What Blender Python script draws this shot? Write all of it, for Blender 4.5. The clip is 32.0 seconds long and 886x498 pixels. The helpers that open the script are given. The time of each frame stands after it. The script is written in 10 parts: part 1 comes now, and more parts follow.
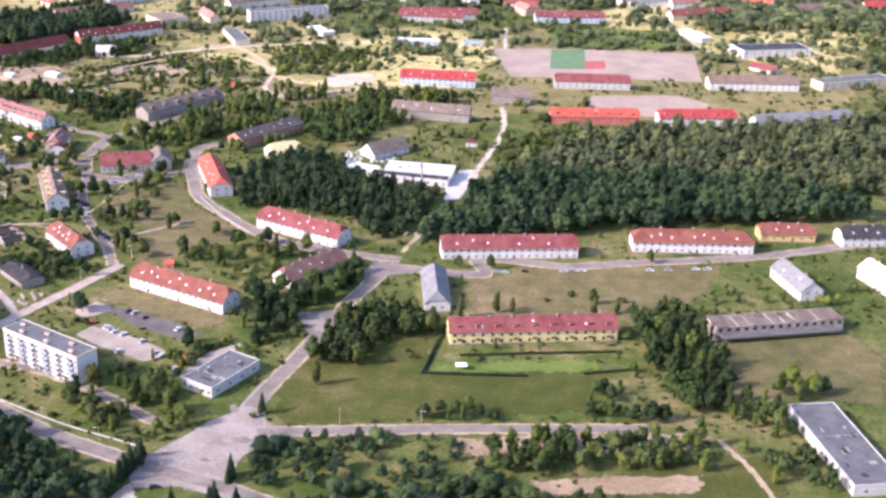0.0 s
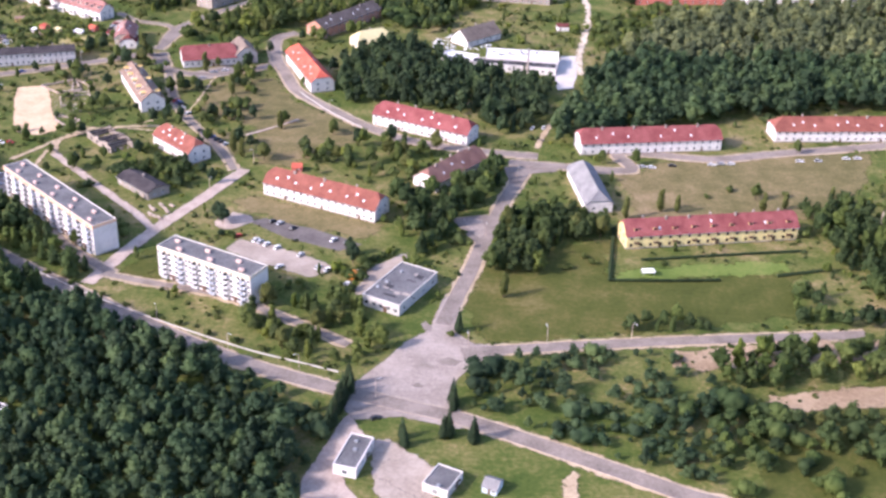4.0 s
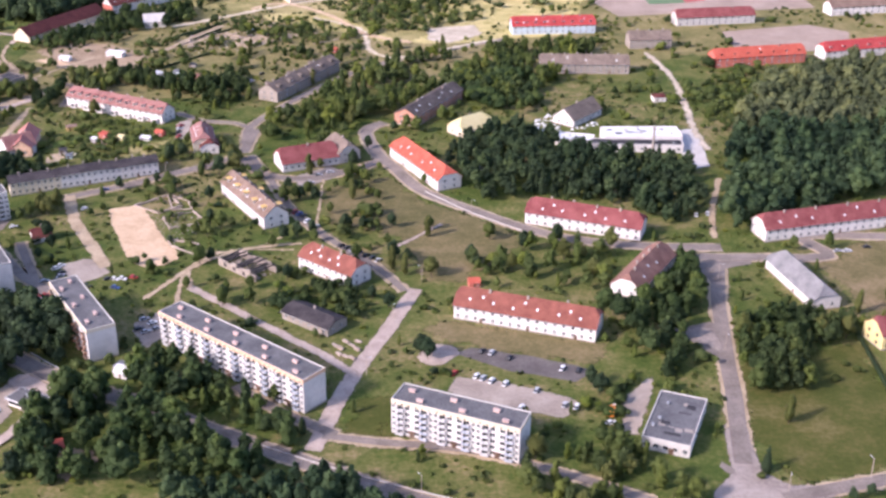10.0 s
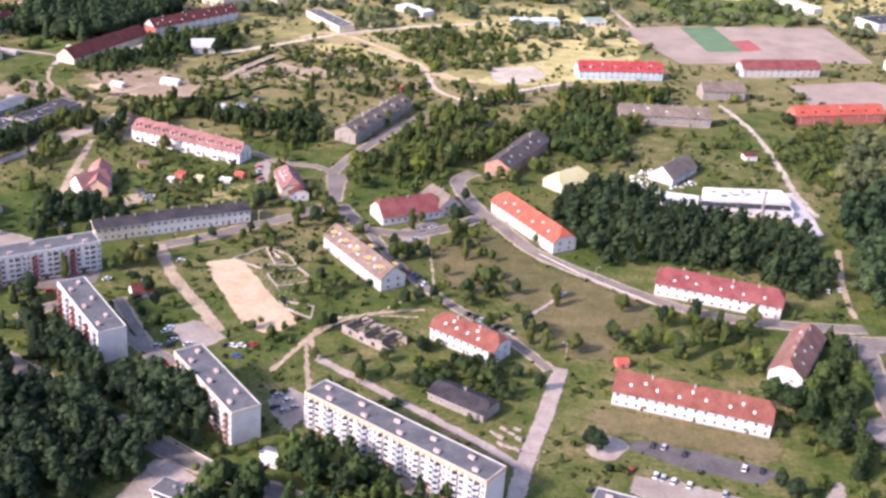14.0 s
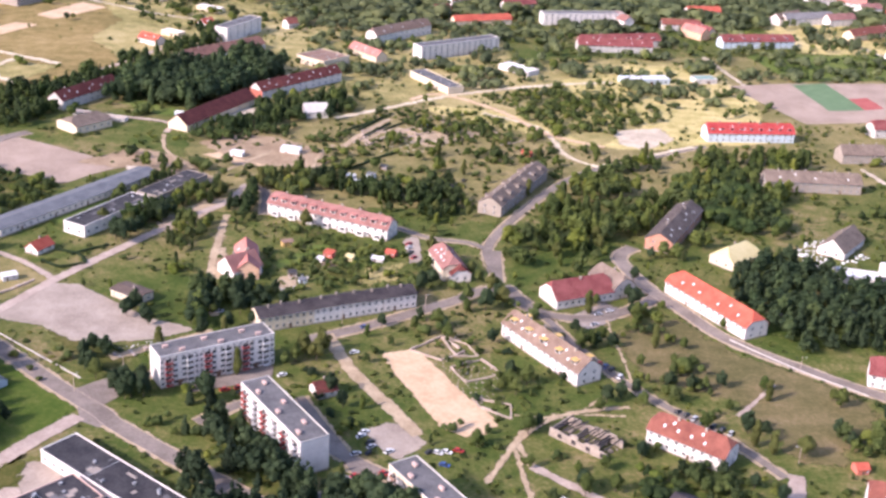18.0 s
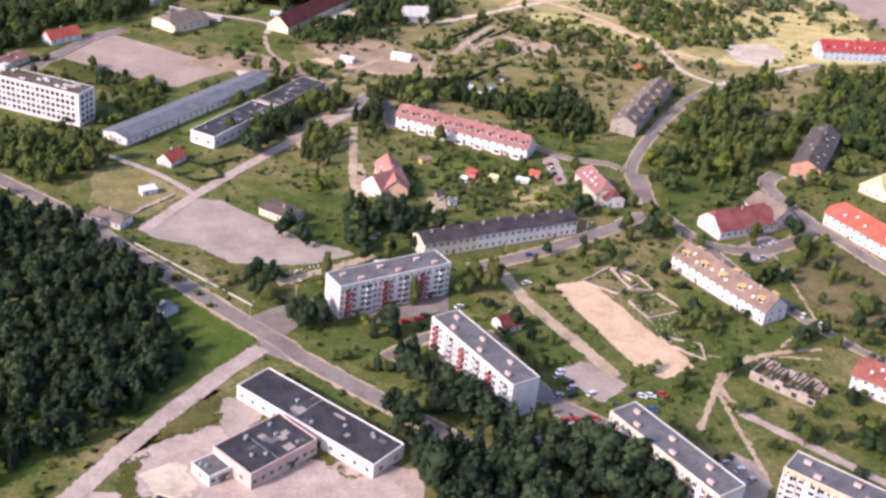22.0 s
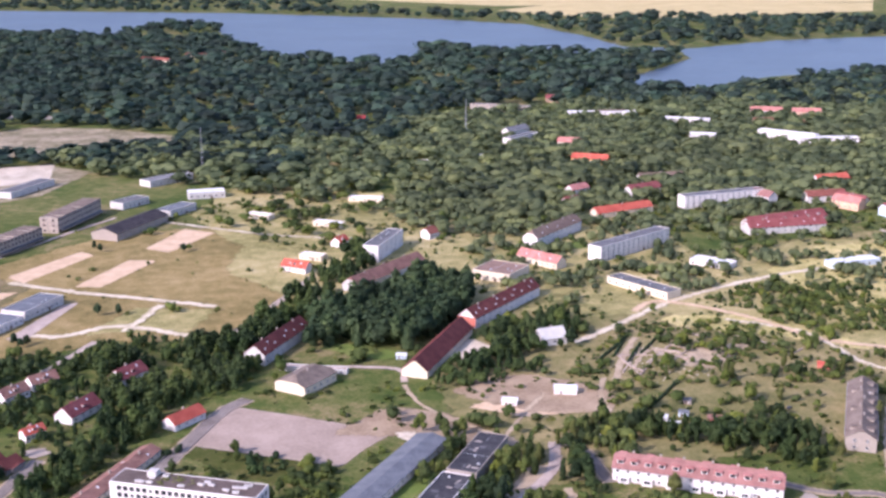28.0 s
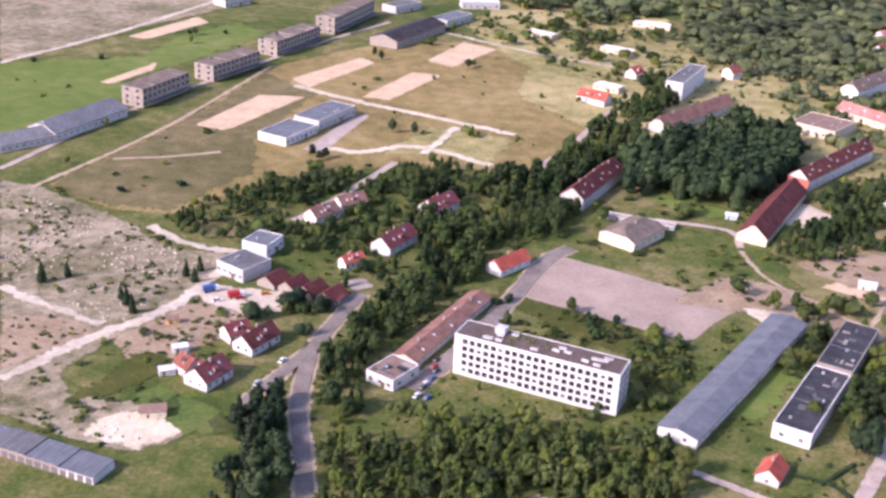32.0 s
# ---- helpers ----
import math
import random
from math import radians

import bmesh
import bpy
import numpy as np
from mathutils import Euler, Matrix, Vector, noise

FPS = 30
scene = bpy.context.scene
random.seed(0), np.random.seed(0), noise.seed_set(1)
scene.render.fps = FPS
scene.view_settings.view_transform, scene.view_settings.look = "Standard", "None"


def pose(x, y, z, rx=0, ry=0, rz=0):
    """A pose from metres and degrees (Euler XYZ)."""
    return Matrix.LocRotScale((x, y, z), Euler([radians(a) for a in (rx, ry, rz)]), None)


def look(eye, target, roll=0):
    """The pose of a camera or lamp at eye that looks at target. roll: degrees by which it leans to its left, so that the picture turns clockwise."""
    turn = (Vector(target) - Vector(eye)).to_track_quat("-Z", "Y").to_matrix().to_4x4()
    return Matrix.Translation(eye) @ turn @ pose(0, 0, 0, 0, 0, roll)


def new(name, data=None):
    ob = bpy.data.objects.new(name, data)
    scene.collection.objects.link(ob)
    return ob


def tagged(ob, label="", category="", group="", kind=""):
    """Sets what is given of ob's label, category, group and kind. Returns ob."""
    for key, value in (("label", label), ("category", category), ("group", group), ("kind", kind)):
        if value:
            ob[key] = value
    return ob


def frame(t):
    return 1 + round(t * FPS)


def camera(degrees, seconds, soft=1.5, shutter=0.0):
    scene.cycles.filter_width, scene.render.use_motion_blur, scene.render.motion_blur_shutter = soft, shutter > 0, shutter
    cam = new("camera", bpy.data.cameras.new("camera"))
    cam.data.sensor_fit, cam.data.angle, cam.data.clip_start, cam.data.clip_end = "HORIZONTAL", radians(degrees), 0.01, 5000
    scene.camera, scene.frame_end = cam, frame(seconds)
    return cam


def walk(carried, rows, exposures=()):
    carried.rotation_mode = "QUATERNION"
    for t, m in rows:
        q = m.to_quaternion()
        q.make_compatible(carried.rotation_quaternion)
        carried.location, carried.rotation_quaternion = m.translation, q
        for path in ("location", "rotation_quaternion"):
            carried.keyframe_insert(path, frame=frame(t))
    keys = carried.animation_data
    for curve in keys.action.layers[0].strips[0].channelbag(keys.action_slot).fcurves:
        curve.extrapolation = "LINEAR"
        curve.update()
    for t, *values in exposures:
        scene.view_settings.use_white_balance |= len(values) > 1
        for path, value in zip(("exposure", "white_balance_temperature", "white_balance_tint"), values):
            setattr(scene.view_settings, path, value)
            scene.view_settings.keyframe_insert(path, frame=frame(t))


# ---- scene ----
cam = camera(40.18, 32.0, soft=2.8)
EXPOSURES = [(0.0, 1.31, 5860, 26), (2.0, 1.37, 5860, 27), (4.5, 1.27, 5860, 27), (6.0, 1.16, 5910, 26), (7.0, 1.21, 5810, 25), (8.0, 0.95, 5810, 26), (10.0, 0.96, 5910, 28), (12.0, 0.95, 5960, 27), (13.0, 0.95, 5960, 28), (14.0, 1.11, 5960, 28), (17.0, 1.13, 6060, 27), (19.0, 1.03, 6160, 29), (20.0, 0.93, 6160, 29), (22.0, 0.89, 6110, 28), (23.0, 1.01, 6160, 29), (24.0, 0.95, 6160, 29), (26.0, 1.15, 6210, 30), (29.0, 0.85, 5460, 31), (31.0, 0.93, 5810, 33), (32.0, 0.97, 5860, 34)]
PATH = [
    (0, pose(0.00, -0.00, 264.08, 67.436, -2.027, 7.118)),
    (0.5, pose(-12.33, 1.86, 262.31, 65.019, -1.645, 7.852)),
    (1, pose(-25.13, 3.95, 260.68, 63.463, -1.298, 8.391)),
    (1.5, pose(-38.33, 6.53, 259.57, 62.727, -1.112, 8.455)),
    (2, pose(-51.97, 10.09, 258.50, 62.519, -1.091, 7.956)),
    (2.5, pose(-66.31, 14.34, 257.35, 62.361, -1.260, 6.988)),
    (4.5, pose(-125.12, 36.76, 252.99, 61.503, -2.066, 2.733)),
    (5, pose(-139.42, 43.54, 253.66, 61.215, -1.970, 1.703)),
    (5.5, pose(-153.44, 51.14, 253.83, 61.989, -1.867, 0.730)),
    (6, pose(-166.26, 59.23, 252.73, 64.384, -1.858, -0.000)),
    (6.5, pose(-176.89, 65.86, 250.53, 67.887, -1.882, -0.464)),
    (7, pose(-186.30, 71.94, 248.72, 70.912, -2.108, -0.851)),
    (7.5, pose(-196.41, 77.64, 247.63, 71.954, -2.518, -1.278)),
    (8, pose(-207.46, 82.25, 247.29, 70.887, -2.886, -1.872)),
    (8.5, pose(-218.87, 86.13, 247.10, 68.675, -2.711, -2.443)),
    (9, pose(-230.64, 90.68, 246.49, 66.727, -2.153, -2.790)),
    (9.5, pose(-242.29, 96.63, 246.03, 65.269, -1.338, -2.996)),
    (10, pose(-254.05, 102.82, 245.69, 64.410, -0.577, -3.257)),
    (10.5, pose(-265.64, 108.68, 245.24, 63.866, 0.041, -3.548)),
    (11, pose(-276.86, 114.16, 245.15, 63.494, 0.097, -3.939)),
    (11.5, pose(-288.19, 119.81, 245.34, 63.422, -0.431, -4.269)),
    (12, pose(-299.58, 125.80, 246.08, 63.470, -1.084, -4.637)),
    (12.5, pose(-310.65, 132.41, 247.20, 63.660, -1.756, -4.911)),
    (13, pose(-321.13, 139.62, 247.96, 64.014, -2.504, -5.054)),
    (13.5, pose(-331.33, 147.12, 248.13, 64.540, -3.244, -5.182)),
    (14, pose(-341.21, 154.28, 248.19, 65.137, -3.969, -5.266)),
    (14.5, pose(-350.32, 161.26, 248.08, 65.748, -4.792, -5.120)),
    (16.5, pose(-384.11, 189.24, 246.05, 66.494, -5.209, -4.747)),
    (17, pose(-395.36, 195.37, 245.23, 67.525, -4.612, -4.929)),
    (17.5, pose(-406.69, 201.54, 244.53, 67.749, -4.017, -5.092)),
    (18, pose(-416.98, 206.85, 243.87, 67.166, -3.530, -5.117)),
    (18.5, pose(-425.66, 210.67, 243.52, 66.327, -3.422, -4.915)),
    (19, pose(-433.38, 213.44, 243.50, 65.334, -3.419, -4.644)),
    (19.5, pose(-441.37, 216.32, 243.50, 64.146, -3.689, -4.292)),
    (20, pose(-451.02, 220.18, 243.05, 62.777, -4.013, -4.174)),
    (20.5, pose(-462.08, 225.19, 242.16, 61.625, -4.472, -4.258)),
    (21, pose(-473.62, 230.87, 241.18, 61.305, -4.748, -4.560)),
    (21.5, pose(-485.59, 237.09, 240.21, 61.646, -5.152, -4.999)),
    (22, pose(-497.34, 243.76, 239.29, 62.157, -5.482, -5.558)),
    (22.5, pose(-508.35, 251.86, 238.52, 62.756, -5.607, -6.208)),
    (23, pose(-518.44, 261.56, 237.55, 63.203, -5.590, -6.828)),
    (23.5, pose(-527.81, 271.90, 236.45, 63.333, -5.578, -7.382)),
    (24, pose(-536.80, 281.67, 235.36, 63.092, -5.518, -7.998)),
    (24.5, pose(-545.19, 290.57, 234.43, 62.534, -5.315, -8.665)),
    (25, pose(-553.14, 299.02, 234.19, 61.912, -4.749, -9.435)),
    (25.5, pose(-560.81, 308.43, 234.46, 62.908, -4.025, -10.265)),
    (26, pose(-569.50, 319.06, 234.46, 66.255, -3.047, -11.155)),
    (26.5, pose(-578.98, 329.79, 233.82, 71.371, -2.426, -11.594)),
    (28.5, pose(-616.72, 367.95, 233.42, 75.449, 0.925, -10.598)),
    (29, pose(-625.34, 376.75, 231.99, 74.292, 0.376, -9.715)),
    (29.5, pose(-633.47, 385.57, 230.44, 73.130, -0.136, -8.822)),
    (30, pose(-641.73, 394.34, 229.25, 71.987, -0.664, -7.944)),
    (30.5, pose(-650.47, 403.09, 228.75, 70.948, -1.297, -7.107)),
    (31, pose(-659.35, 411.97, 228.47, 69.875, -2.204, -6.194)),
    (31.5, pose(-669.37, 420.82, 228.71, 68.310, -2.867, -4.257)),
    (32, pose(-679.67, 429.53, 229.28, 66.274, -2.803, -1.134)),
]
walk(cam, PATH, EXPOSURES)

# ---- sky and sun ----
SUN_TO = Vector((-0.80, -0.42, 0.56)).normalized()
world = bpy.data.worlds.new("sky")
scene.world = world
world.use_nodes = True
sky = world.node_tree.nodes.new("ShaderNodeTexSky")
sky.sky_type, sky.sun_disc = "NISHITA", False
sky.sun_elevation = math.asin(SUN_TO.z)
sky.sun_rotation = math.atan2(SUN_TO.x, SUN_TO.y)
sky.air_density, sky.dust_density = 1.0, 2.0
background = world.node_tree.nodes["Background"]
background.inputs[1].default_value = 0.15
world.node_tree.links.new(sky.outputs[0], background.inputs[0])
sun = new("sun", bpy.data.lights.new("sun", "SUN"))
sun.data.energy, sun.data.angle, sun.data.color = 2.9, radians(6.0), (1.0, 0.90, 0.77)
sun.matrix_world = look(SUN_TO * 900, (0, 0, 0))

# ---- materials ----
M = {}


def material(name, low, high, rough=0.85, big=0.05, fine=1.2, bump=0.3, metal=0.0, spread=0.0, spec=0.3):
    """A surface whose colour wanders between two tones at two scales, with fine relief; spread: change from piece to piece."""
    m = bpy.data.materials.new(name)
    m.use_nodes = True
    nt = m.node_tree
    b = nt.nodes["Principled BSDF"]
    geo = nt.nodes.new("ShaderNodeNewGeometry")

    def noise_at(scale, detail):
        n = nt.nodes.new("ShaderNodeTexNoise")
        n.inputs["Scale"].default_value, n.inputs["Detail"].default_value, n.inputs["Roughness"].default_value = scale, detail, 0.65
        nt.links.new(geo.outputs["Position"], n.inputs["Vector"])
        return n
    a, f = noise_at(big, 5), noise_at(fine, 4)
    mix = nt.nodes.new("ShaderNodeMath")
    mix.operation = "MULTIPLY_ADD"
    nt.links.new(a.outputs["Fac"], mix.inputs[0])
    mix.inputs[1].default_value = 0.6
    half = nt.nodes.new("ShaderNodeMath")
    half.operation = "MULTIPLY"
    nt.links.new(f.outputs["Fac"], half.inputs[0])
    half.inputs[1].default_value = 0.4
    nt.links.new(half.outputs[0], mix.inputs[2])
    ramp = nt.nodes.new("ShaderNodeValToRGB")
    ramp.color_ramp.elements[0].position, ramp.color_ramp.elements[1].position = 0.40, 0.60
    ramp.color_ramp.elements[0].color, ramp.color_ramp.elements[1].color = (*low, 1), (*high, 1)
    nt.links.new(mix.outputs[0], ramp.inputs[0])
    out = ramp.outputs[0]
    if spread:
        info = nt.nodes.new("ShaderNodeObjectInfo")
        add = nt.nodes.new("ShaderNodeMath")
        add.operation = "ADD"
        nt.links.new(info.outputs["Random"], add.inputs[0])
        nt.links.new(geo.outputs["Random Per Island"], add.inputs[1])
        val = nt.nodes.new("ShaderNodeMapRange")
        val.inputs["From Max"].default_value = 2.0
        val.inputs["To Min"].default_value, val.inputs["To Max"].default_value = 1 - spread, 1 + spread
        nt.links.new(add.outputs[0], val.inputs["Value"])
        hsv = nt.nodes.new("ShaderNodeHueSaturation")
        nt.links.new(out, hsv.inputs["Color"])
        nt.links.new(val.outputs[0], hsv.inputs["Value"])
        hue = nt.nodes.new("ShaderNodeMapRange")
        hue.inputs["To Min"].default_value, hue.inputs["To Max"].default_value = 0.5 - 0.05 * spread, 0.5 + 0.03 * spread
        nt.links.new(info.outputs["Random"], hue.inputs["Value"])
        nt.links.new(hue.outputs[0], hsv.inputs["Hue"])
        out = hsv.outputs[0]
    nt.links.new(out, b.inputs["Base Color"])
    b.inputs["Roughness"].default_value, b.inputs["Metallic"].default_value = rough, metal
    b.inputs["Specular IOR Level"].default_value = spec
    if bump:
        bn = nt.nodes.new("ShaderNodeBump")
        bn.inputs["Strength"].default_value, bn.inputs["Distance"].default_value = bump, 0.15
        nt.links.new(f.outputs["Fac"], bn.inputs["Height"])
        nt.links.new(bn.outputs[0], b.inputs["Normal"])
    M[name] = m
    return m


def toned(nt, colour):
    """Shifts a leaf colour from tree to tree by the tone that a wood's mesh holds."""
    tone = nt.nodes.new("ShaderNodeAttribute")
    tone.attribute_name = "tone"
    hsv = nt.nodes.new("ShaderNodeHueSaturation")
    for socket, scale, base in (("Value", 0.40, 1.0), ("Hue", -0.022, 0.5), ("Saturation", 0.12, 1.0)):
        m = nt.nodes.new("ShaderNodeMath")
        m.operation = "MULTIPLY_ADD"
        nt.links.new(tone.outputs["Fac"], m.inputs[0])
        m.inputs[1].default_value, m.inputs[2].default_value = scale, base
        nt.links.new(m.outputs[0], hsv.inputs[socket])
    nt.links.new(colour, hsv.inputs["Color"])
    return hsv.outputs[0]


def leafy(name, low, high):
    """Foliage: a rough surface through which some light passes."""
    m = material(name, low, high, rough=0.75, big=0.02, fine=0.17, bump=0.0, spread=0.15, spec=0.12)
    nt = m.node_tree
    b = nt.nodes["Principled BSDF"]
    thin = nt.nodes.new("ShaderNodeBsdfTranslucent")
    colour = toned(nt, b.inputs["Base Color"].links[0].from_socket)
    nt.links.new(colour, b.inputs["Base Color"])
    nt.links.new(colour, thin.inputs["Color"])
    mix = nt.nodes.new("ShaderNodeMixShader")
    mix.inputs[0].default_value = 0.45
    nt.links.new(b.outputs[0], mix.inputs[1])
    nt.links.new(thin.outputs[0], mix.inputs[2])
    nt.links.new(mix.outputs[0], nt.nodes["Material Output"].inputs["Surface"])


def turfy(name, stops, slow=0.012, mid=0.09, fine=0.55):
    """Grown ground: bare soil, dry and fresh grass that take turns at three scales, with rough relief."""
    m = bpy.data.materials.new(name)
    m.use_nodes = True
    nt = m.node_tree
    b = nt.nodes["Principled BSDF"]
    geo = nt.nodes.new("ShaderNodeNewGeometry")
    total = None
    for scale, detail, weight in ((slow, 3, 0.36), (mid, 4, 0.34), (fine, 6, 0.30)):
        n = nt.nodes.new("ShaderNodeTexNoise")
        n.inputs["Scale"].default_value, n.inputs["Detail"].default_value, n.inputs["Roughness"].default_value = scale, detail, 0.62
        nt.links.new(geo.outputs["Position"], n.inputs["Vector"])
        w = nt.nodes.new("ShaderNodeMath")
        w.operation = "MULTIPLY_ADD"
        nt.links.new(n.outputs["Fac"], w.inputs[0])
        w.inputs[1].default_value, w.inputs[2].default_value = weight, 0.0
        if total:
            nt.links.new(total, w.inputs[2])
        total = w.outputs[0]
        last = n
    ramp = nt.nodes.new("ShaderNodeValToRGB")
    e = ramp.color_ramp.elements
    for i, (p, c) in enumerate(stops):
        k = e[i] if i < 2 else e.new(p)
        k.position, k.color = p, (*c, 1)
    nt.links.new(total, ramp.inputs[0])
    nt.links.new(ramp.outputs[0], b.inputs["Base Color"])
    b.inputs["Roughness"].default_value, b.inputs["Specular IOR Level"].default_value = 0.95, 0.1
    bn = nt.nodes.new("ShaderNodeBump")
    bn.inputs["Strength"].default_value, bn.inputs["Distance"].default_value = 0.8, 0.4
    nt.links.new(last.outputs["Fac"], bn.inputs["Height"])
    nt.links.new(bn.outputs[0], b.inputs["Normal"])
    M[name] = m


def frayed(name, wander, blend):
    """Lets a ground cover end in an uneven, grown-over edge: the sheet holds its distance to the rim."""
    nt = M[name].node_tree
    rim = nt.nodes.new("ShaderNodeAttribute")
    rim.attribute_name = "rim"
    geo = nt.nodes.new("ShaderNodeNewGeometry")
    n = nt.nodes.new("ShaderNodeTexNoise")
    n.inputs["Scale"].default_value, n.inputs["Detail"].default_value, n.inputs["Roughness"].default_value = 0.9 / wander ** 0.75, 6, 0.68
    nt.links.new(geo.outputs["Position"], n.inputs["Vector"])
    depth = nt.nodes.new("ShaderNodeMath")
    depth.operation = "MULTIPLY_ADD"
    nt.links.new(rim.outputs["Fac"], depth.inputs[0])
    depth.inputs[1].default_value, depth.inputs[2].default_value = -1.0 / blend, (100 - 0.5 * wander) / blend + 0.5
    cover = nt.nodes.new("ShaderNodeMath")
    cover.operation, cover.use_clamp = "MULTIPLY_ADD", True
    nt.links.new(n.outputs["Fac"], cover.inputs[0])
    cover.inputs[1].default_value = wander / blend
    nt.links.new(depth.outputs[0], cover.inputs[2])
    gone = nt.nodes.new("ShaderNodeBsdfTransparent")
    mix = nt.nodes.new("ShaderNodeMixShader")
    nt.links.new(cover.outputs[0], mix.inputs[0])
    nt.links.new(gone.outputs[0], mix.inputs[1])
    nt.links.new(nt.nodes["Principled BSDF"].outputs[0], mix.inputs[2])
    nt.links.new(mix.outputs[0], nt.nodes["Material Output"].inputs["Surface"])


# ground
turfy("grass", ((0.38, (0.042, 0.070, 0.014)), (0.46, (0.074, 0.098, 0.022)), (0.53, (0.134, 0.132, 0.042)), (0.60, (0.245, 0.190, 0.095))))
turfy("lawn", ((0.36, (0.044, 0.056, 0.012)), (0.48, (0.069, 0.078, 0.018)), (0.56, (0.106, 0.098, 0.030)), (0.64, (0.165, 0.135, 0.056))))
turfy("lawn_deep", ((0.36, (0.032, 0.064, 0.009)), (0.48, (0.054, 0.092, 0.014)), (0.56, (0.086, 0.114, 0.022)), (0.66, (0.150, 0.142, 0.050))))
turfy("meadow_olive", ((0.36, (0.070, 0.074, 0.026)), (0.46, (0.122, 0.108, 0.044)), (0.54, (0.175, 0.140, 0.066)), (0.64, (0.265, 0.195, 0.110))))
turfy("lawn_bright", ((0.36, (0.080, 0.120, 0.024)), (0.50, (0.124, 0.166, 0.038)), (0.60, (0.186, 0.198, 0.060)), (0.68, (0.260, 0.230, 0.105))))
turfy("plot_green", ((0.36, (0.060, 0.096, 0.020)), (0.50, (0.096, 0.136, 0.032)), (0.62, (0.150, 0.160, 0.050))), 0.05, 0.4, 1.2)
turfy("plot_dark", ((0.36, (0.034, 0.058, 0.014)), (0.50, (0.056, 0.080, 0.020)), (0.62, (0.110, 0.096, 0.044))), 0.05, 0.4, 1.2)
turfy("meadow_gold", ((0.36, (0.112, 0.094, 0.034)), (0.46, (0.205, 0.156, 0.058)), (0.54, (0.290, 0.214, 0.088)), (0.64, (0.385, 0.282, 0.142))))
turfy("meadow_dry", ((0.36, (0.098, 0.102, 0.036)), (0.46, (0.176, 0.158, 0.060)), (0.54, (0.255, 0.208, 0.092)), (0.64, (0.370, 0.285, 0.155))))
# two yellow grasses, raised in colour to imitate full sun on far fields
turfy("meadow_yellow", ((0.36, (0.135, 0.132, 0.044)), (0.46, (0.245, 0.216, 0.082)), (0.54, (0.375, 0.310, 0.138)), (0.64, (0.520, 0.415, 0.230))))
turfy("meadow_sun", ((0.36, (0.200, 0.185, 0.062)), (0.46, (0.370, 0.318, 0.118)), (0.54, (0.550, 0.450, 0.200)), (0.64, (0.680, 0.550, 0.310))))
turfy("waste", ((0.38, (0.085, 0.090, 0.036)), (0.46, (0.190, 0.160, 0.092)), (0.53, (0.300, 0.244, 0.160)), (0.62, (0.450, 0.368, 0.262))), 0.03, 0.16, 0.9)
material("wheat", (0.420, 0.330, 0.150), (0.550, 0.440, 0.220), big=0.01, fine=0.1, bump=0.2, spec=0.1)
material("turf", (0.115, 0.185, 0.095), (0.150, 0.225, 0.120), big=0.1, fine=0.6, bump=0.2, spec=0.1)
material("court_red", (0.330, 0.080, 0.070), (0.430, 0.120, 0.100), big=0.1, fine=0.6, bump=0.1)
material("asphalt", (0.155, 0.125, 0.106), (0.270, 0.223, 0.190), big=0.08, fine=0.9, bump=0.2)
material("asphalt_worn", (0.225, 0.184, 0.158), (0.370, 0.306, 0.264), big=0.07, fine=0.7, bump=0.2)
material("asphalt_dark", (0.095, 0.080, 0.074), (0.160, 0.138, 0.128), big=0.1, fine=0.9, bump=0.2)
material("concrete_pale", (0.320, 0.246, 0.204), (0.490, 0.392, 0.326), big=0.09, fine=0.8, bump=0.3)
material("concrete_white", (0.440, 0.400, 0.370), (0.600, 0.550, 0.510), big=0.06, fine=0.6, bump=0.2)
material("gravel", (0.268, 0.214, 0.174), (0.405, 0.334, 0.274), big=0.07, fine=0.8, bump=0.4)
material("gravel_pink", (0.285, 0.212, 0.162), (0.402, 0.304, 0.238), big=0.04, fine=0.5, bump=0.3)
material("dirt", (0.320, 0.236, 0.148), (0.480, 0.370, 0.248), big=0.1, fine=0.8, bump=0.5)
material("dirt_brown", (0.235, 0.162, 0.098), (0.385, 0.282, 0.182), big=0.06, fine=0.5, bump=0.5)
material("sand_pale", (0.390, 0.318, 0.232), (0.610, 0.515, 0.395), big=0.05, fine=0.35, bump=0.5)
material("sand_bright", (0.480, 0.390, 0.260), (0.680, 0.580, 0.430), big=0.06, fine=0.5, bump=0.4)
material("sand_orange", (0.480, 0.330, 0.200), (0.640, 0.460, 0.300), big=0.08, fine=0.5, bump=0.4)
material("water", (0.075, 0.100, 0.125), (0.100, 0.130, 0.160), rough=0.42, big=0.004, fine=0.05, bump=0.1, spec=0.22)
for n in ("lawn", "lawn_deep", "lawn_bright", "meadow_olive", "meadow_dry", "meadow_gold", "meadow_yellow", "meadow_sun"):
    frayed(n, 22.0, 0.9)
for n in ("waste", "dirt_brown", "sand_pale", "sand_bright"):
    frayed(n, 11.0, 0.6)
for n in ("dirt", "gravel", "sand_orange"):
    frayed(n, 5.0, 0.4)
for n in ("gravel_pink", "concrete_pale", "asphalt_worn"):
    frayed(n, 3.0, 0.3)
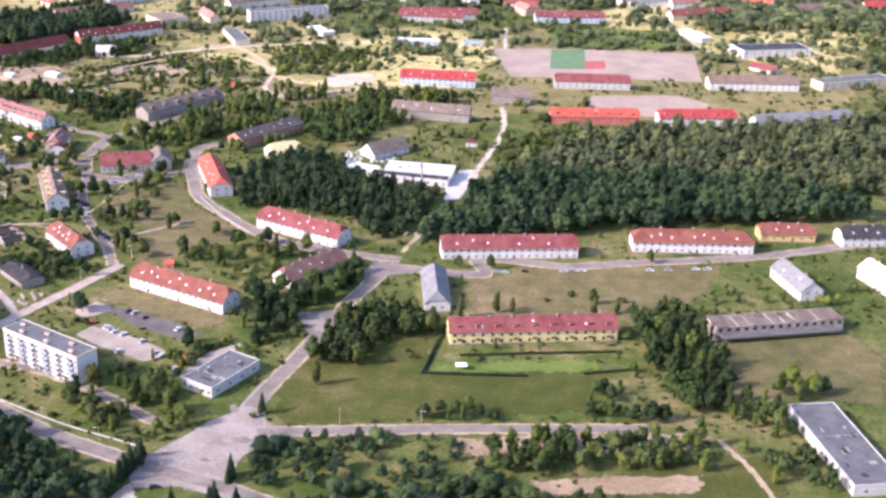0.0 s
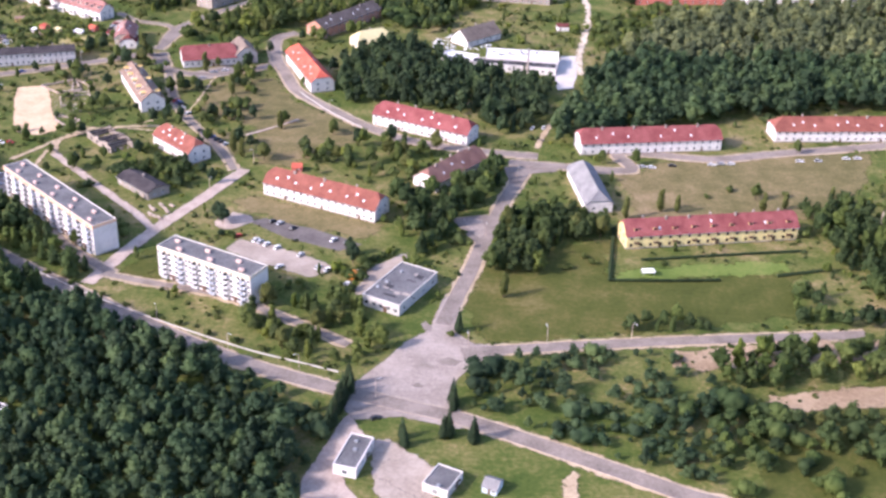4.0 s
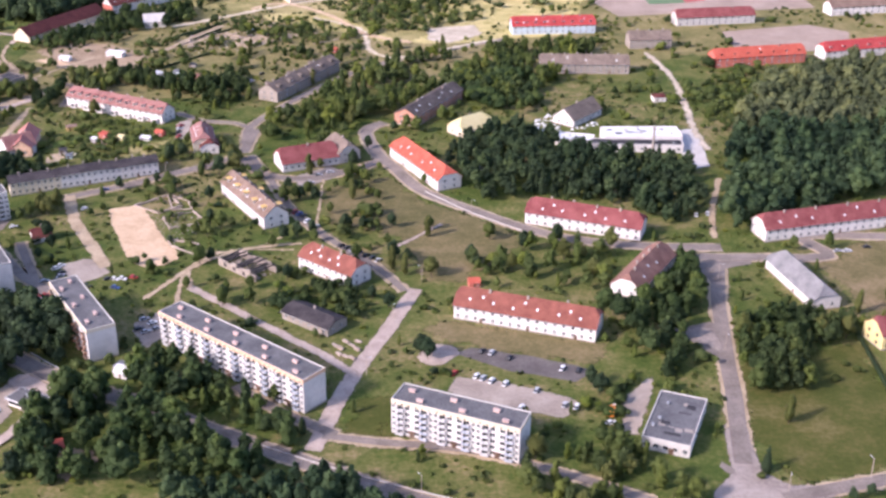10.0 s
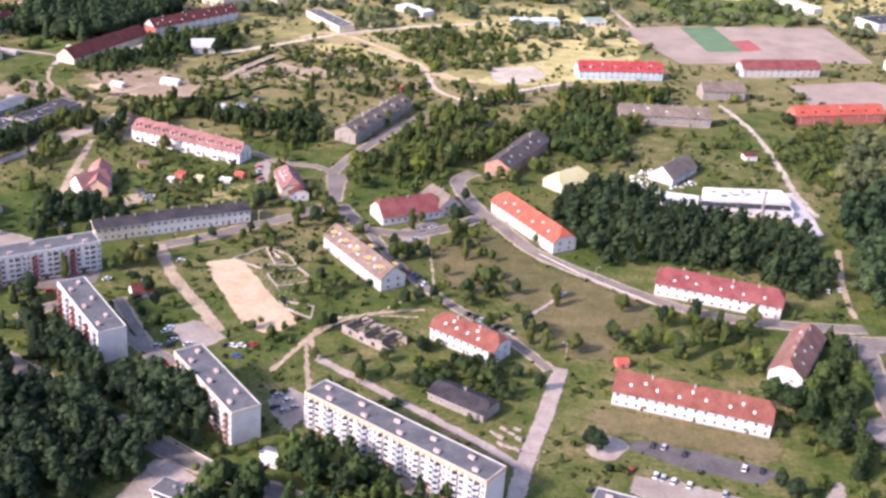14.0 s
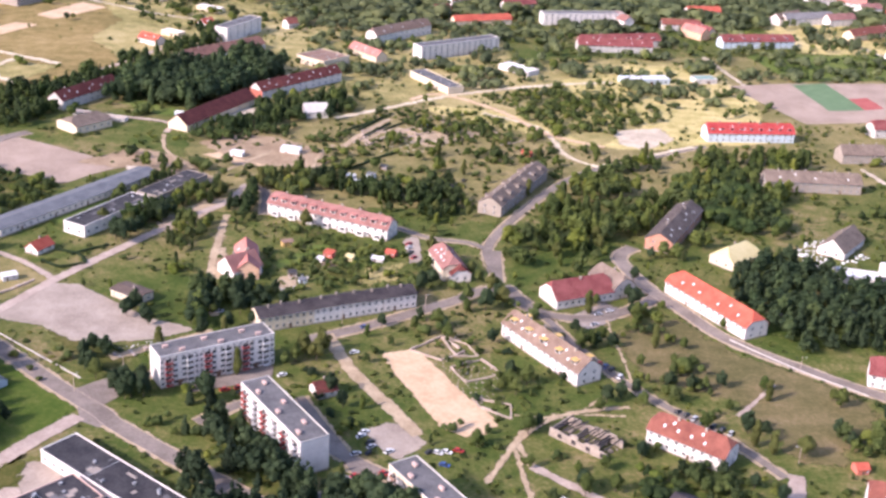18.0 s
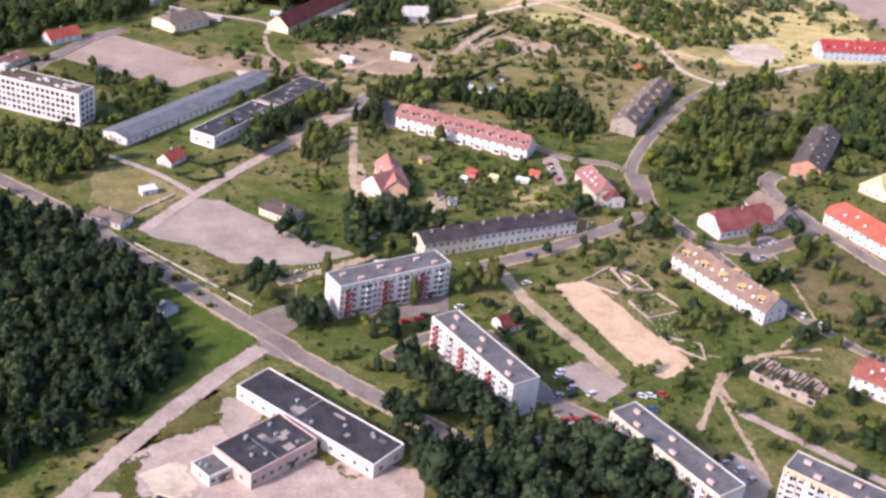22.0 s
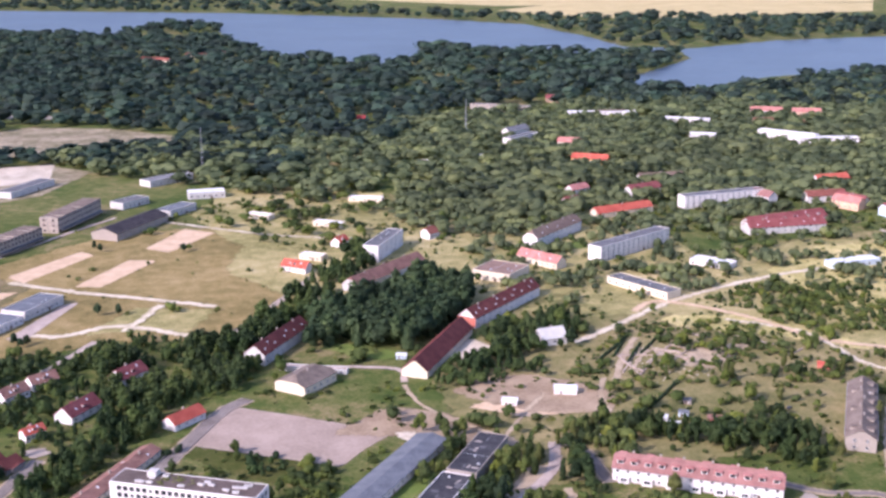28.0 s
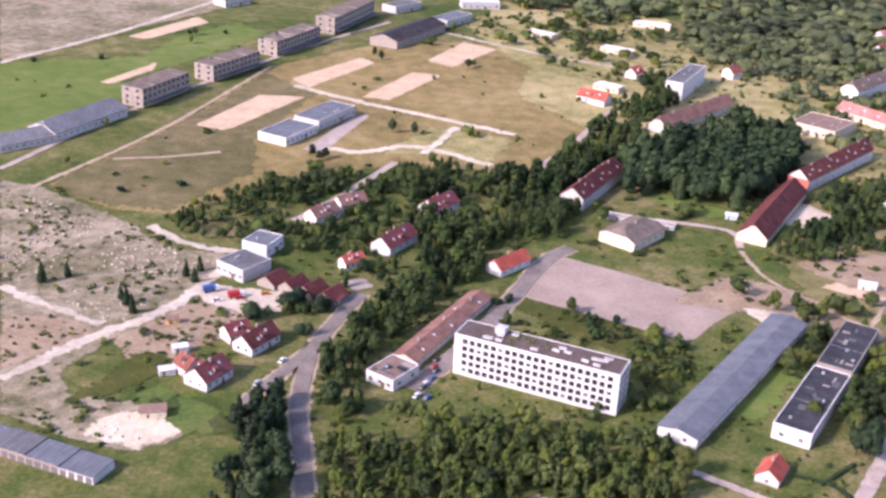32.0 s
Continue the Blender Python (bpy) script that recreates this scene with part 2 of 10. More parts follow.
# walls
for n, c in (("white", (0.67, 0.625, 0.595)), ("pale", (0.52, 0.49, 0.46)), ("cream", (0.66, 0.56, 0.42)), ("peach", (0.66, 0.43, 0.29)), ("yellow", (0.70, 0.58, 0.27)), ("ochre", (0.66, 0.44, 0.16)), ("blue", (0.48, 0.56, 0.62)), ("pink", (0.56, 0.40, 0.35)), ("red", (0.52, 0.16, 0.12)), ("worn", (0.33, 0.28, 0.24)), ("dark", (0.16, 0.14, 0.14))):
    material("plaster_" + n, tuple(v * 0.86 for v in c), tuple(min(v * 1.06, 0.85) for v in c), rough=0.9, big=0.25, fine=2.0, bump=0.15)
material("brick_orange", (0.400, 0.190, 0.130), (0.500, 0.265, 0.190), big=0.4, fine=3.0, bump=0.3)
material("brick_grey", (0.24, 0.20, 0.17), (0.40, 0.33, 0.28), big=0.3, fine=2.0, bump=0.4)
# roofs
for n, lo, hi in (("tile_red", (0.180, 0.050, 0.050), (0.280, 0.096, 0.092)), ("tile_red2", (0.34, 0.045, 0.045), (0.46, 0.085, 0.080)), ("tile_orange", (0.175, 0.060, 0.047), (0.285, 0.108, 0.080)), ("tile_bright", (0.40, 0.082, 0.056), (0.53, 0.135, 0.090)),
                  ("tile_maroon", (0.105, 0.032, 0.030), (0.180, 0.058, 0.050)), ("tile_brown", (0.17, 0.115, 0.090), (0.27, 0.190, 0.150)), ("tile_pink", (0.225, 0.112, 0.100), (0.345, 0.176, 0.156)), ("tile_salmon", (0.38, 0.150, 0.125), (0.52, 0.240, 0.205)), ("tile_worn", (0.205, 0.104, 0.082), (0.335, 0.180, 0.140)),
                  ("slate_dark", (0.036, 0.032, 0.036), (0.080, 0.068, 0.070)), ("slate_mid", (0.075, 0.060, 0.056), (0.150, 0.122, 0.110)), ("slate_grey", (0.17, 0.165, 0.170), (0.27, 0.260, 0.260)), ("slate_brown", (0.145, 0.110, 0.090), (0.250, 0.195, 0.160))):
    material(n, tuple(v * 0.9 for v in lo), tuple(v * 0.92 for v in hi), rough=0.88, big=0.18, fine=1.6, bump=0.5, spec=0.12)
for n, lo, hi in (("felt_grey", (0.088, 0.085, 0.088), (0.155, 0.148, 0.150)), ("felt_dark", (0.022, 0.021, 0.025), (0.060, 0.055, 0.058)), ("felt_blue", (0.105, 0.112, 0.126), (0.165, 0.172, 0.186)), ("felt_brown", (0.085, 0.060, 0.050), (0.145, 0.104, 0.086)), ("felt_rust", (0.190, 0.115, 0.085), (0.280, 0.180, 0.135)),
                  ("sheet_white", (0.58, 0.58, 0.58), (0.74, 0.73, 0.72)), ("sheet_cream", (0.60, 0.50, 0.24), (0.70, 0.60, 0.33)), ("sheet_green", (0.20, 0.30, 0.26), (0.28, 0.38, 0.33))):
    material(n, lo, hi, rough=0.8, big=0.15, fine=1.0, bump=0.25)
material("glass", (0.012, 0.014, 0.018), (0.034, 0.038, 0.046), rough=0.3, big=0.3, fine=1.0, bump=0.0, spec=0.25)
material("frame_white", (0.66, 0.66, 0.66), (0.74, 0.74, 0.74), rough=0.5, bump=0.0)
material("frame_brown", (0.10, 0.060, 0.040), (0.14, 0.085, 0.060), rough=0.6, bump=0.0)
material("metal_grey", (0.30, 0.31, 0.32), (0.42, 0.43, 0.44), rough=0.5, metal=0.3, bump=0.0)
for n, c in (("blue", (0.40, 0.44, 0.52)), ("red", (0.38, 0.070, 0.065)), ("brown", (0.42, 0.24, 0.16)), ("grey", (0.56, 0.56, 0.58))):
    material("rail_" + n, tuple(v * 0.85 for v in c), c, rough=0.6, big=0.5, fine=2.0, bump=0.0)
for n, c in (("white", (0.75, 0.75, 0.75)), ("silver", (0.45, 0.46, 0.48)), ("red", (0.45, 0.030, 0.025)), ("blue", (0.040, 0.090, 0.280)), ("dark", (0.022, 0.022, 0.026)), ("green", (0.030, 0.170, 0.110)), ("orange", (0.70, 0.250, 0.040))):
    material("paint_" + n, tuple(v * 0.95 for v in c), c, rough=0.3, bump=0.0, spec=0.5)
material("rubber", (0.015, 0.015, 0.015), (0.028, 0.028, 0.028), rough=0.9, bump=0.0)
# plants
leafy("leaf", (0.068, 0.100, 0.027), (0.142, 0.172, 0.052))
# dark foliage, its tone also holding the cloud shade over the near woods
leafy("leaf_dark", (0.031, 0.054, 0.029), (0.064, 0.096, 0.046))
leafy("leaf_mid", (0.042, 0.072, 0.026), (0.088, 0.122, 0.042))
# leaves paled in colour to stand for haze and sun far off
leafy("leaf_hazy", (0.106, 0.134, 0.064), (0.180, 0.208, 0.098))
leafy("leaf_pine", (0.040, 0.072, 0.036), (0.084, 0.122, 0.054))
# distant leaves: cloud shade and blue haze are mixed into the colour
leafy("leaf_far_shaded", (0.038, 0.064, 0.050), (0.070, 0.100, 0.070))
leafy("leaf_olive", (0.098, 0.118, 0.034), (0.172, 0.182, 0.060))
material("bark", (0.060, 0.045, 0.034), (0.120, 0.090, 0.068), rough=0.95, big=0.6, fine=4.0, bump=0.5)

# ---- helpers of the place ----
TAKEN = []      # footprints: centre, unit axis, half length, half width
LANES = []      # road pieces: two ends, half width
CACHE = {}


def mesh_from(bm, *mats):
    me = bpy.data.meshes.new("mesh")
    bm.to_mesh(me)
    bm.free()
    for m in mats:
        me.materials.append(m)
    return me


def part(name, data, mat=None, parent=None, label="", at=None):
    """Links a bmesh or a shared mesh as one object under a thing or a part."""
    me = mesh_from(data, mat) if isinstance(data, bmesh.types.BMesh) else data
    ob = new(name, me)
    ob.parent = parent
    if at is not None:
        ob.matrix_basis = at
    return tagged(ob, label) if label else ob


def root(name, x, y, angle, label, category, group=""):
    ob = new(name)
    ob.matrix_basis = pose(x, y, 0, 0, 0, angle)
    return tagged(ob, label, category, group)


def box(bm, x0, x1, y0, y1, z0, z1):
    v = [bm.verts.new((x, y, z)) for z in (z0, z1) for y in (y0, y1) for x in (x0, x1)]
    for f in ((0, 2, 3, 1), (4, 5, 7, 6), (0, 1, 5, 4), (1, 3, 7, 5), (3, 2, 6, 7), (2, 0, 4, 6)):
        bm.faces.new([v[i] for i in f])
    return bm


def boxes(*dims):
    bm = bmesh.new()
    for d in dims:
        box(bm, *d)
    return bm


def shared(key, make):
    if key not in CACHE:
        CACHE[key] = make()
    return CACHE[key]


def window_mesh(w, h, frame_mat="frame_white"):
    """A window in the xz plane, looking to -y: frame, mullion, sill and pane."""
    def make():
        bm = boxes((-w / 2 - 0.09, w / 2 + 0.09, -0.09, 0.05, -0.05, h + 0.05))
        bmesh.ops.bisect_plane(bm, geom=bm.verts[:] + bm.edges[:] + bm.faces[:], plane_co=(0, 0, 0), plane_no=(1, 0, 0))
        bm.normal_update()
        panes = [f for f in bm.faces if f.normal.y < -0.9]
        bmesh.ops.inset_individual(bm, faces=panes, thickness=0.1, depth=-0.06)
        for f in panes:
            f.material_index = 1
        return mesh_from(bm, M[frame_mat], M["glass"])
    return shared(("window", round(w, 2), round(h, 2), frame_mat), make)


def facing(x, y, z, side):
    """The pose of a window on one side of a house: front, back, left or right."""
    return pose(x, y, z, 0, 0, {"front": 0, "right": 90, "back": 180, "left": -90}[side])


def take(x, y, angle, L, W, pad=1.5):
    a = radians(angle)
    TAKEN.append((x, y, math.cos(a), math.sin(a), L / 2 + pad, W / 2 + pad))


def roof_mesh(L, W, z, rise, hip, over=0.5, thick=0.25):
    """A pitched roof along x; hip 0 is a gable, 1 a full hip, between them a half hip."""
    bm = bmesh.new()
    lx, ly = L / 2 + over, W / 2 + over
    drop = rise * over / (W / 2)
    inset = min(W / 2, L / 2) * hip
    zc = z + rise * (1 - hip) if 0 < hip < 1 else (z - drop if hip else z + rise)
    for dz in (0.0, thick):
        e = [bm.verts.new(p) for p in ((-lx, -ly, z - drop + dz), (lx, -ly, z - drop + dz), (lx, ly, z - drop + dz), (-lx, ly, z - drop + dz))]
        r = [bm.verts.new((-lx + inset, 0, z + rise + dz)), bm.verts.new((lx - inset, 0, z + rise + dz))]
        if 0 < hip < 1:
            yk = (z + rise - zc) / rise * W / 2
            k = [bm.verts.new(p) for p in ((-lx, -yk, zc + dz), (-lx, yk, zc + dz), (lx, -yk, zc + dz), (lx, yk, zc + dz))]
            faces = [(e[0], e[1], k[2], r[1], r[0], k[0]), (e[2], e[3], k[1], r[0], r[1], k[3]), (k[1], k[0], r[0]), (k[2], k[3], r[1])]
            rim = [e[0], e[1], k[2], k[3], e[2], e[3], k[1], k[0]]
        elif hip:
            faces = [(e[0], e[1], r[1], r[0]), (e[2], e[3], r[0], r[1]), (e[3], e[0], r[0]), (e[1], e[2], r[1])]
            rim = e
        else:
            faces = [(e[0], e[1], r[1], r[0]), (e[2], e[3], r[0], r[1])]
            rim = [e[0], e[1], r[1], e[2], e[3], r[0]]
        for f in faces:
            bm.faces.new(f if dz else f[::-1])
        if dz:
            for i in range(len(rim)):
                j = (i + 1) % len(rim)
                bm.faces.new((low[i], low[j], rim[j], rim[i]))
        low = rim
    return bm


def walls_mesh(L, W, h, rise, hip):
    """The walls of a pitched house: a body with gable tops where the roof leaves them open."""
    bm = boxes((-L / 2, L / 2, -W / 2, W / 2, 0, h))
    if hip < 1:
        top = h + rise * (1 - hip) - 0.05
        yk = W / 2 * hip
        for s in (-1, 1):
            x0, x1 = s * (L / 2 - 0.002), s * (L / 2 - 0.4)
            a = [bm.verts.new((x0, y, zz)) for y, zz in ((-W / 2, h), (W / 2, h), (yk, top), (-yk, top))]
            c = [bm.verts.new((x1, y, zz)) for y, zz in ((-W / 2, h), (W / 2, h), (yk, top), (-yk, top))]
            for f in ((a[0], a[1], a[2], a[3]), (c[3], c[2], c[1], c[0]), (a[2], a[1], c[1], c[2]), (a[0], a[3], c[3], c[0]), (a[3], a[2], c[2], c[3])):
                bm.faces.new(f)
    bmesh.ops.remove_doubles(bm, verts=bm.verts, dist=0.0005)
    return bm


def rail_bm(w, d, z0, z1, t):
    """A railing round three sides of a balcony, as one bent band."""
    bm = bmesh.new()
    path = ((-w, 0.02), (-w, -d), (w, -d), (w, 0.02), (w - t, 0.02), (w - t, -d + t), (-w + t, -d + t), (-w + t, 0.02))
    low, top = ([bm.verts.new((x, y, z)) for x, y in path] for z in (z0, z1))
    for i in range(8):
        bm.faces.new((low[i], low[(i + 1) % 8], top[(i + 1) % 8], top[i]))
    bm.faces.new(top)
    bm.faces.new(low[::-1])
    return bm


def chimney_mesh():
    bm = boxes((-0.45, 0.45, -0.35, 0.35, -1.2, 1.3), (-0.55, 0.55, -0.45, 0.45, 1.3, 1.45), (-0.2, 0.2, -0.15, 0.15, 1.45, 1.75))
    return mesh_from(bm, M["plaster_worn"])


def barracks(x, y, angle, L, W, roof, wall, h=6.6, rise=None, bays=12, skylights=0, chimneys=2, hip=0.4, dormers=0, dormer_mat=None, shutters=False, bay_windows=0, gable_mat=None, label=""):
    if W > L:
        x, y, angle, L, W = x, y, angle + 90, W, L
    big = L > 26
    rise = rise if rise is not None else W * 0.40
    thing = root("long_house" if big else "house", x, y, angle, label, "house")
    take(x, y, angle, L, W)
    body = part("wall", walls_mesh(L, W, h, rise, hip), wall, thing)
    if y < 900:
        part("plinth", boxes((-L / 2 - 0.06, L / 2 + 0.06, -W / 2 - 0.06, W / 2 + 0.06, 0, 0.6)), M["plaster_worn"], thing)
    top = part("roof", roof_mesh(L, W, h, rise, hip), roof, thing)
    if gable_mat:
        part("gable_panel", boxes((-L / 2 - 0.05, -L / 2, -W / 2, W / 2, 0.6, h)), gable_mat, thing, "red painted gable")
    rng = random.Random(int(abs(x) * 7 + abs(y) * 3))
    storeys = max(1, int(h // 2.9))
    fh = h / storeys
    near = y < 900
    wm = window_mesh(1.15, 1.45 if h > 4 else 1.1, "frame_brown" if shutters else "frame_white")
    step = L / bays
    for s in range(storeys):
        z = s * fh + fh * 0.36
        for i in range(bays):
            px = -L / 2 + (i + 0.5) * step
            part("window", wm, None, body, at=facing(px, -W / 2, z, "front"))
        if near:
            for side, sx in (("left", -1), ("right", 1)):
                for py in ((-W / 5, W / 5) if W > 9 else (0,)):
                    part("window", wm, None, body, at=facing(sx * L / 2, py, z, side))
    if near and h > 4:
        door = shared("door", lambda: mesh_from(boxes((-0.6, 0.6, -0.08, 0.05, 0, 2.2)), M["frame_brown"]))
        for px in [(-L / 2 + L * (k + 0.5) / max(1, bays // 5)) + step * 0.5 for k in range(max(1, bays // 5))]:
            if abs(px) < L / 2 - 1:
                part("door", door, None, body, at=facing(px, -W / 2, 0.05, "front"))
    # gutters along the eaves
    for s in (-1, 1) if near else ():
        part("gutter", boxes((-L / 2 - 0.4, L / 2 + 0.4, s * (W / 2 + 0.58) - 0.08, s * (W / 2 + 0.58) + 0.08, h - rise * 1.0 / W - 0.12, h - rise * 1.0 / W + 0.02)), M["metal_grey"], thing)
    pitch = math.degrees(math.atan2(rise, W / 2))
    sky_mesh = shared("skylight", lambda: mesh_from(boxes((-0.45, 0.45, -0.62, 0.62, 0.0, 0.10)), M["frame_white"]))
    flat = L / 2 - W / 2 * hip - 1.5
    for i in range(skylights):
        px = -flat + 2 * flat * (i + 0.5) / skylights + rng.uniform(-0.8, 0.8)
        k = (0.34, 0.62)[i % 2] + rng.uniform(-0.06, 0.06)
        s = -1 if i % 4 != 3 else 1
        part("roof_window", sky_mesh, None, top, "pale framed roof window", at=pose(px, s * W / 2 * (1 - k), h + rise * k + 0.28, -s * pitch, 0, 0))
    for i in range(chimneys):
        px = -flat + 2 * flat * (i + 0.5) / chimneys + rng.uniform(-1, 1)
        part("chimney", shared("chimney", chimney_mesh), None, top, at=pose(px, rng.choice((-1, 1)) * W * 0.06, h + rise * 0.9, 0, 0, 0))
    if dormers:
        dm = dormer_mat or roof

        def make_dormer():
            bm = boxes((-1.0, 1.0, -0.15, 2.6, 0, 1.5))
            n = len(bm.faces)
            box(bm, -1.25, 1.25, -0.45, 3.2, 1.5, 1.66)
            m0 = len(bm.faces)
            box(bm, -0.75, 0.75, -0.2, -0.12, 0.35, 1.3)
            bm.faces.ensure_lookup_table()
            for i, f in enumerate(bm.faces):
                f.material_index = 0 if i < n else (1 if i < m0 else 2)
            return mesh_from(bm, wall, dm, M["glass"])
        me = shared(("dormer", wall.name, dm.name), make_dormer)
        for i in range(dormers):
            px = -L / 2 + L * (i + 0.5) / dormers
            if abs(px) < L / 2 - W / 2 * hip * 0.6 - 1:
                part("dormer", me, None, top, at=pose(px, -W / 2 * 0.72, h + rise * 0.24, 0, 0, 0) @ Matrix.Scale(1.35 if dormer_mat else 1.0, 4))
                if i % 2 == 0:
                    part("dormer", me, None, top, at=pose(px, W / 2 * 0.72, h + rise * 0.24, 0, 0, 180) @ Matrix.Scale(1.35 if dormer_mat else 1.0, 4))
    for i in range(bay_windows):
        px = -L / 2 + L * (i + 0.5) / bay_windows
        me = shared("bay_window", lambda: mesh_from(boxes((-2.3, 2.3, -1.4, 0.02, 0, 3.0), (-2.5, 2.5, -1.6, 0.0, 3.0, 3.15), (-2.3, 2.3, -1.4, -1.3, 3.15, 4.0)), M["plaster_white"]))
        bw = part("bay", me, None, thing, at=pose(px, -W / 2, 0))
        part("window", window_mesh(2.6, 1.5), None, bw, at=pose(0, -1.4, 1.0))
    if shutters:
        # garden doors with dark canopies and balconies between the windows
        for i in range(bays // 2):
            px = -L / 2 + (2 * i + 1) * step
            deck = shared("garden_balcony", lambda: mesh_from(boxes((-1.0, 1.0, -1.3, 0.02, 2.6, 2.75)), M["frame_brown"]))
            rail = shared("garden_railing", lambda: mesh_from(rail_bm(1.0, 1.3, 2.752, 3.7, 0.08), M["frame_brown"]))
            post = shared("garden_post", lambda: mesh_from(boxes((-0.05, 0.05, -0.05, 0.05, -0.1, 2.598)), M["frame_brown"]))
            bal = part("balcony", deck, None, thing, "dark wooden balcony", at=pose(px, -W / 2, 0.1))
            part("railing", rail, None, bal)
            for sx in (-0.9, 0.9):
                part("post", post, None, bal, at=pose(sx, -1.22, 0))
    return thing


def flat_building(x, y, angle, L, W, h, roof, wall, bays=6, vents=3, storeys=None, label=""):
    thing = root("flat_roofed_building", x, y, angle, label, "building")
    take(x, y, angle, L, W)
    body = part("wall", boxes((-L / 2, L / 2, -W / 2, W / 2, 0, h - 0.25)), wall, thing)
    part("roof", boxes((-L / 2 + 0.32, L / 2 - 0.32, -W / 2 + 0.32, W / 2 - 0.32, h - 0.25, h - 0.05)), roof, thing)
    t = 0.3
    for d in ((-L / 2 - 0.1, L / 2 + 0.1, -W / 2 - 0.1, -W / 2 + t), (-L / 2 - 0.1, L / 2 + 0.1, W / 2 - t, W / 2 + 0.1), (-L / 2 - 0.1, -L / 2 + t, -W / 2 + t, W / 2 - t), (L / 2 - t, L / 2 + 0.1, -W / 2 + t, W / 2 - t)):
        part("parapet", boxes((*d, h - 0.25, h + 0.3)), wall, thing)
    rng = random.Random(int(abs(x) * 5 + abs(y)))
    storeys = storeys or max(1, int(h // 3.4))
    fh = (h - 0.4) / storeys
    wm = window_mesh(1.5, min(1.5, fh * 0.5))
    for s in range(storeys):
        z = s * fh + fh * 0.32
        for i in range(bays):
            part("window", wm, None, body, at=facing(-L / 2 + L * (i + 0.5) / bays, -W / 2, z, "front"))
        n = max(1, int(W // 7)) if y < 900 else 0
        for i in range(n):
            part("window", wm, None, body, at=facing(L / 2, -W / 2 + W * (i + 0.5) / n, z, "right"))
            part("window", wm, None, body, at=facing(-L / 2, -W / 2 + W * (i + 0.5) / n, z, "left"))
    vm = shared("roof_vent", lambda: mesh_from(boxes((-0.5, 0.5, -0.4, 0.4, 0, 0.7), (-0.6, 0.6, -0.5, 0.5, 0.7, 0.8)), M["metal_grey"]))
    if W > 12 and y < 900:
        for i in range(14):
            u, v = rng.uniform(0.6, 3.0), rng.uniform(0.4, 1.6)
            part("roof_patch", boxes((-u, u, -v, v, 0, 0.03)), M[("felt_grey", "felt_dark", "plaster_worn")[i % 3]], thing, at=pose(rng.uniform(-0.4, 0.4) * L, rng.uniform(-0.36, 0.36) * W, h - 0.048 + 0.002 * i, 0, 0, 0))
        vents = (vents + 1) // 2
    for i in range(vents):
        part("roof_vent", vm, None, thing, at=pose(rng.uniform(-0.42, 0.42) * L, rng.uniform(-0.36, 0.36) * W, h - 0.06, 0, 0, rng.choice((0, 90))))
    part("door", shared("shop_door", lambda: mesh_from(boxes((-0.9, 0.9, -0.08, 0.05, 0, 2.2), (-1.1, 1.1, -0.7, -0.02, 2.35, 2.45)), M["frame_brown"])), None, body, at=facing(L * 0.12, -W / 2, 0.02, "front"))
    if bays > 5:
        part("roof_seam", boxes((-L * 0.08, -L * 0.08 + 0.18, -W / 2 + 0.4, W / 2 - 0.4, h - 0.049, h + 0.02)), M["metal_grey"], thing)
    return thing


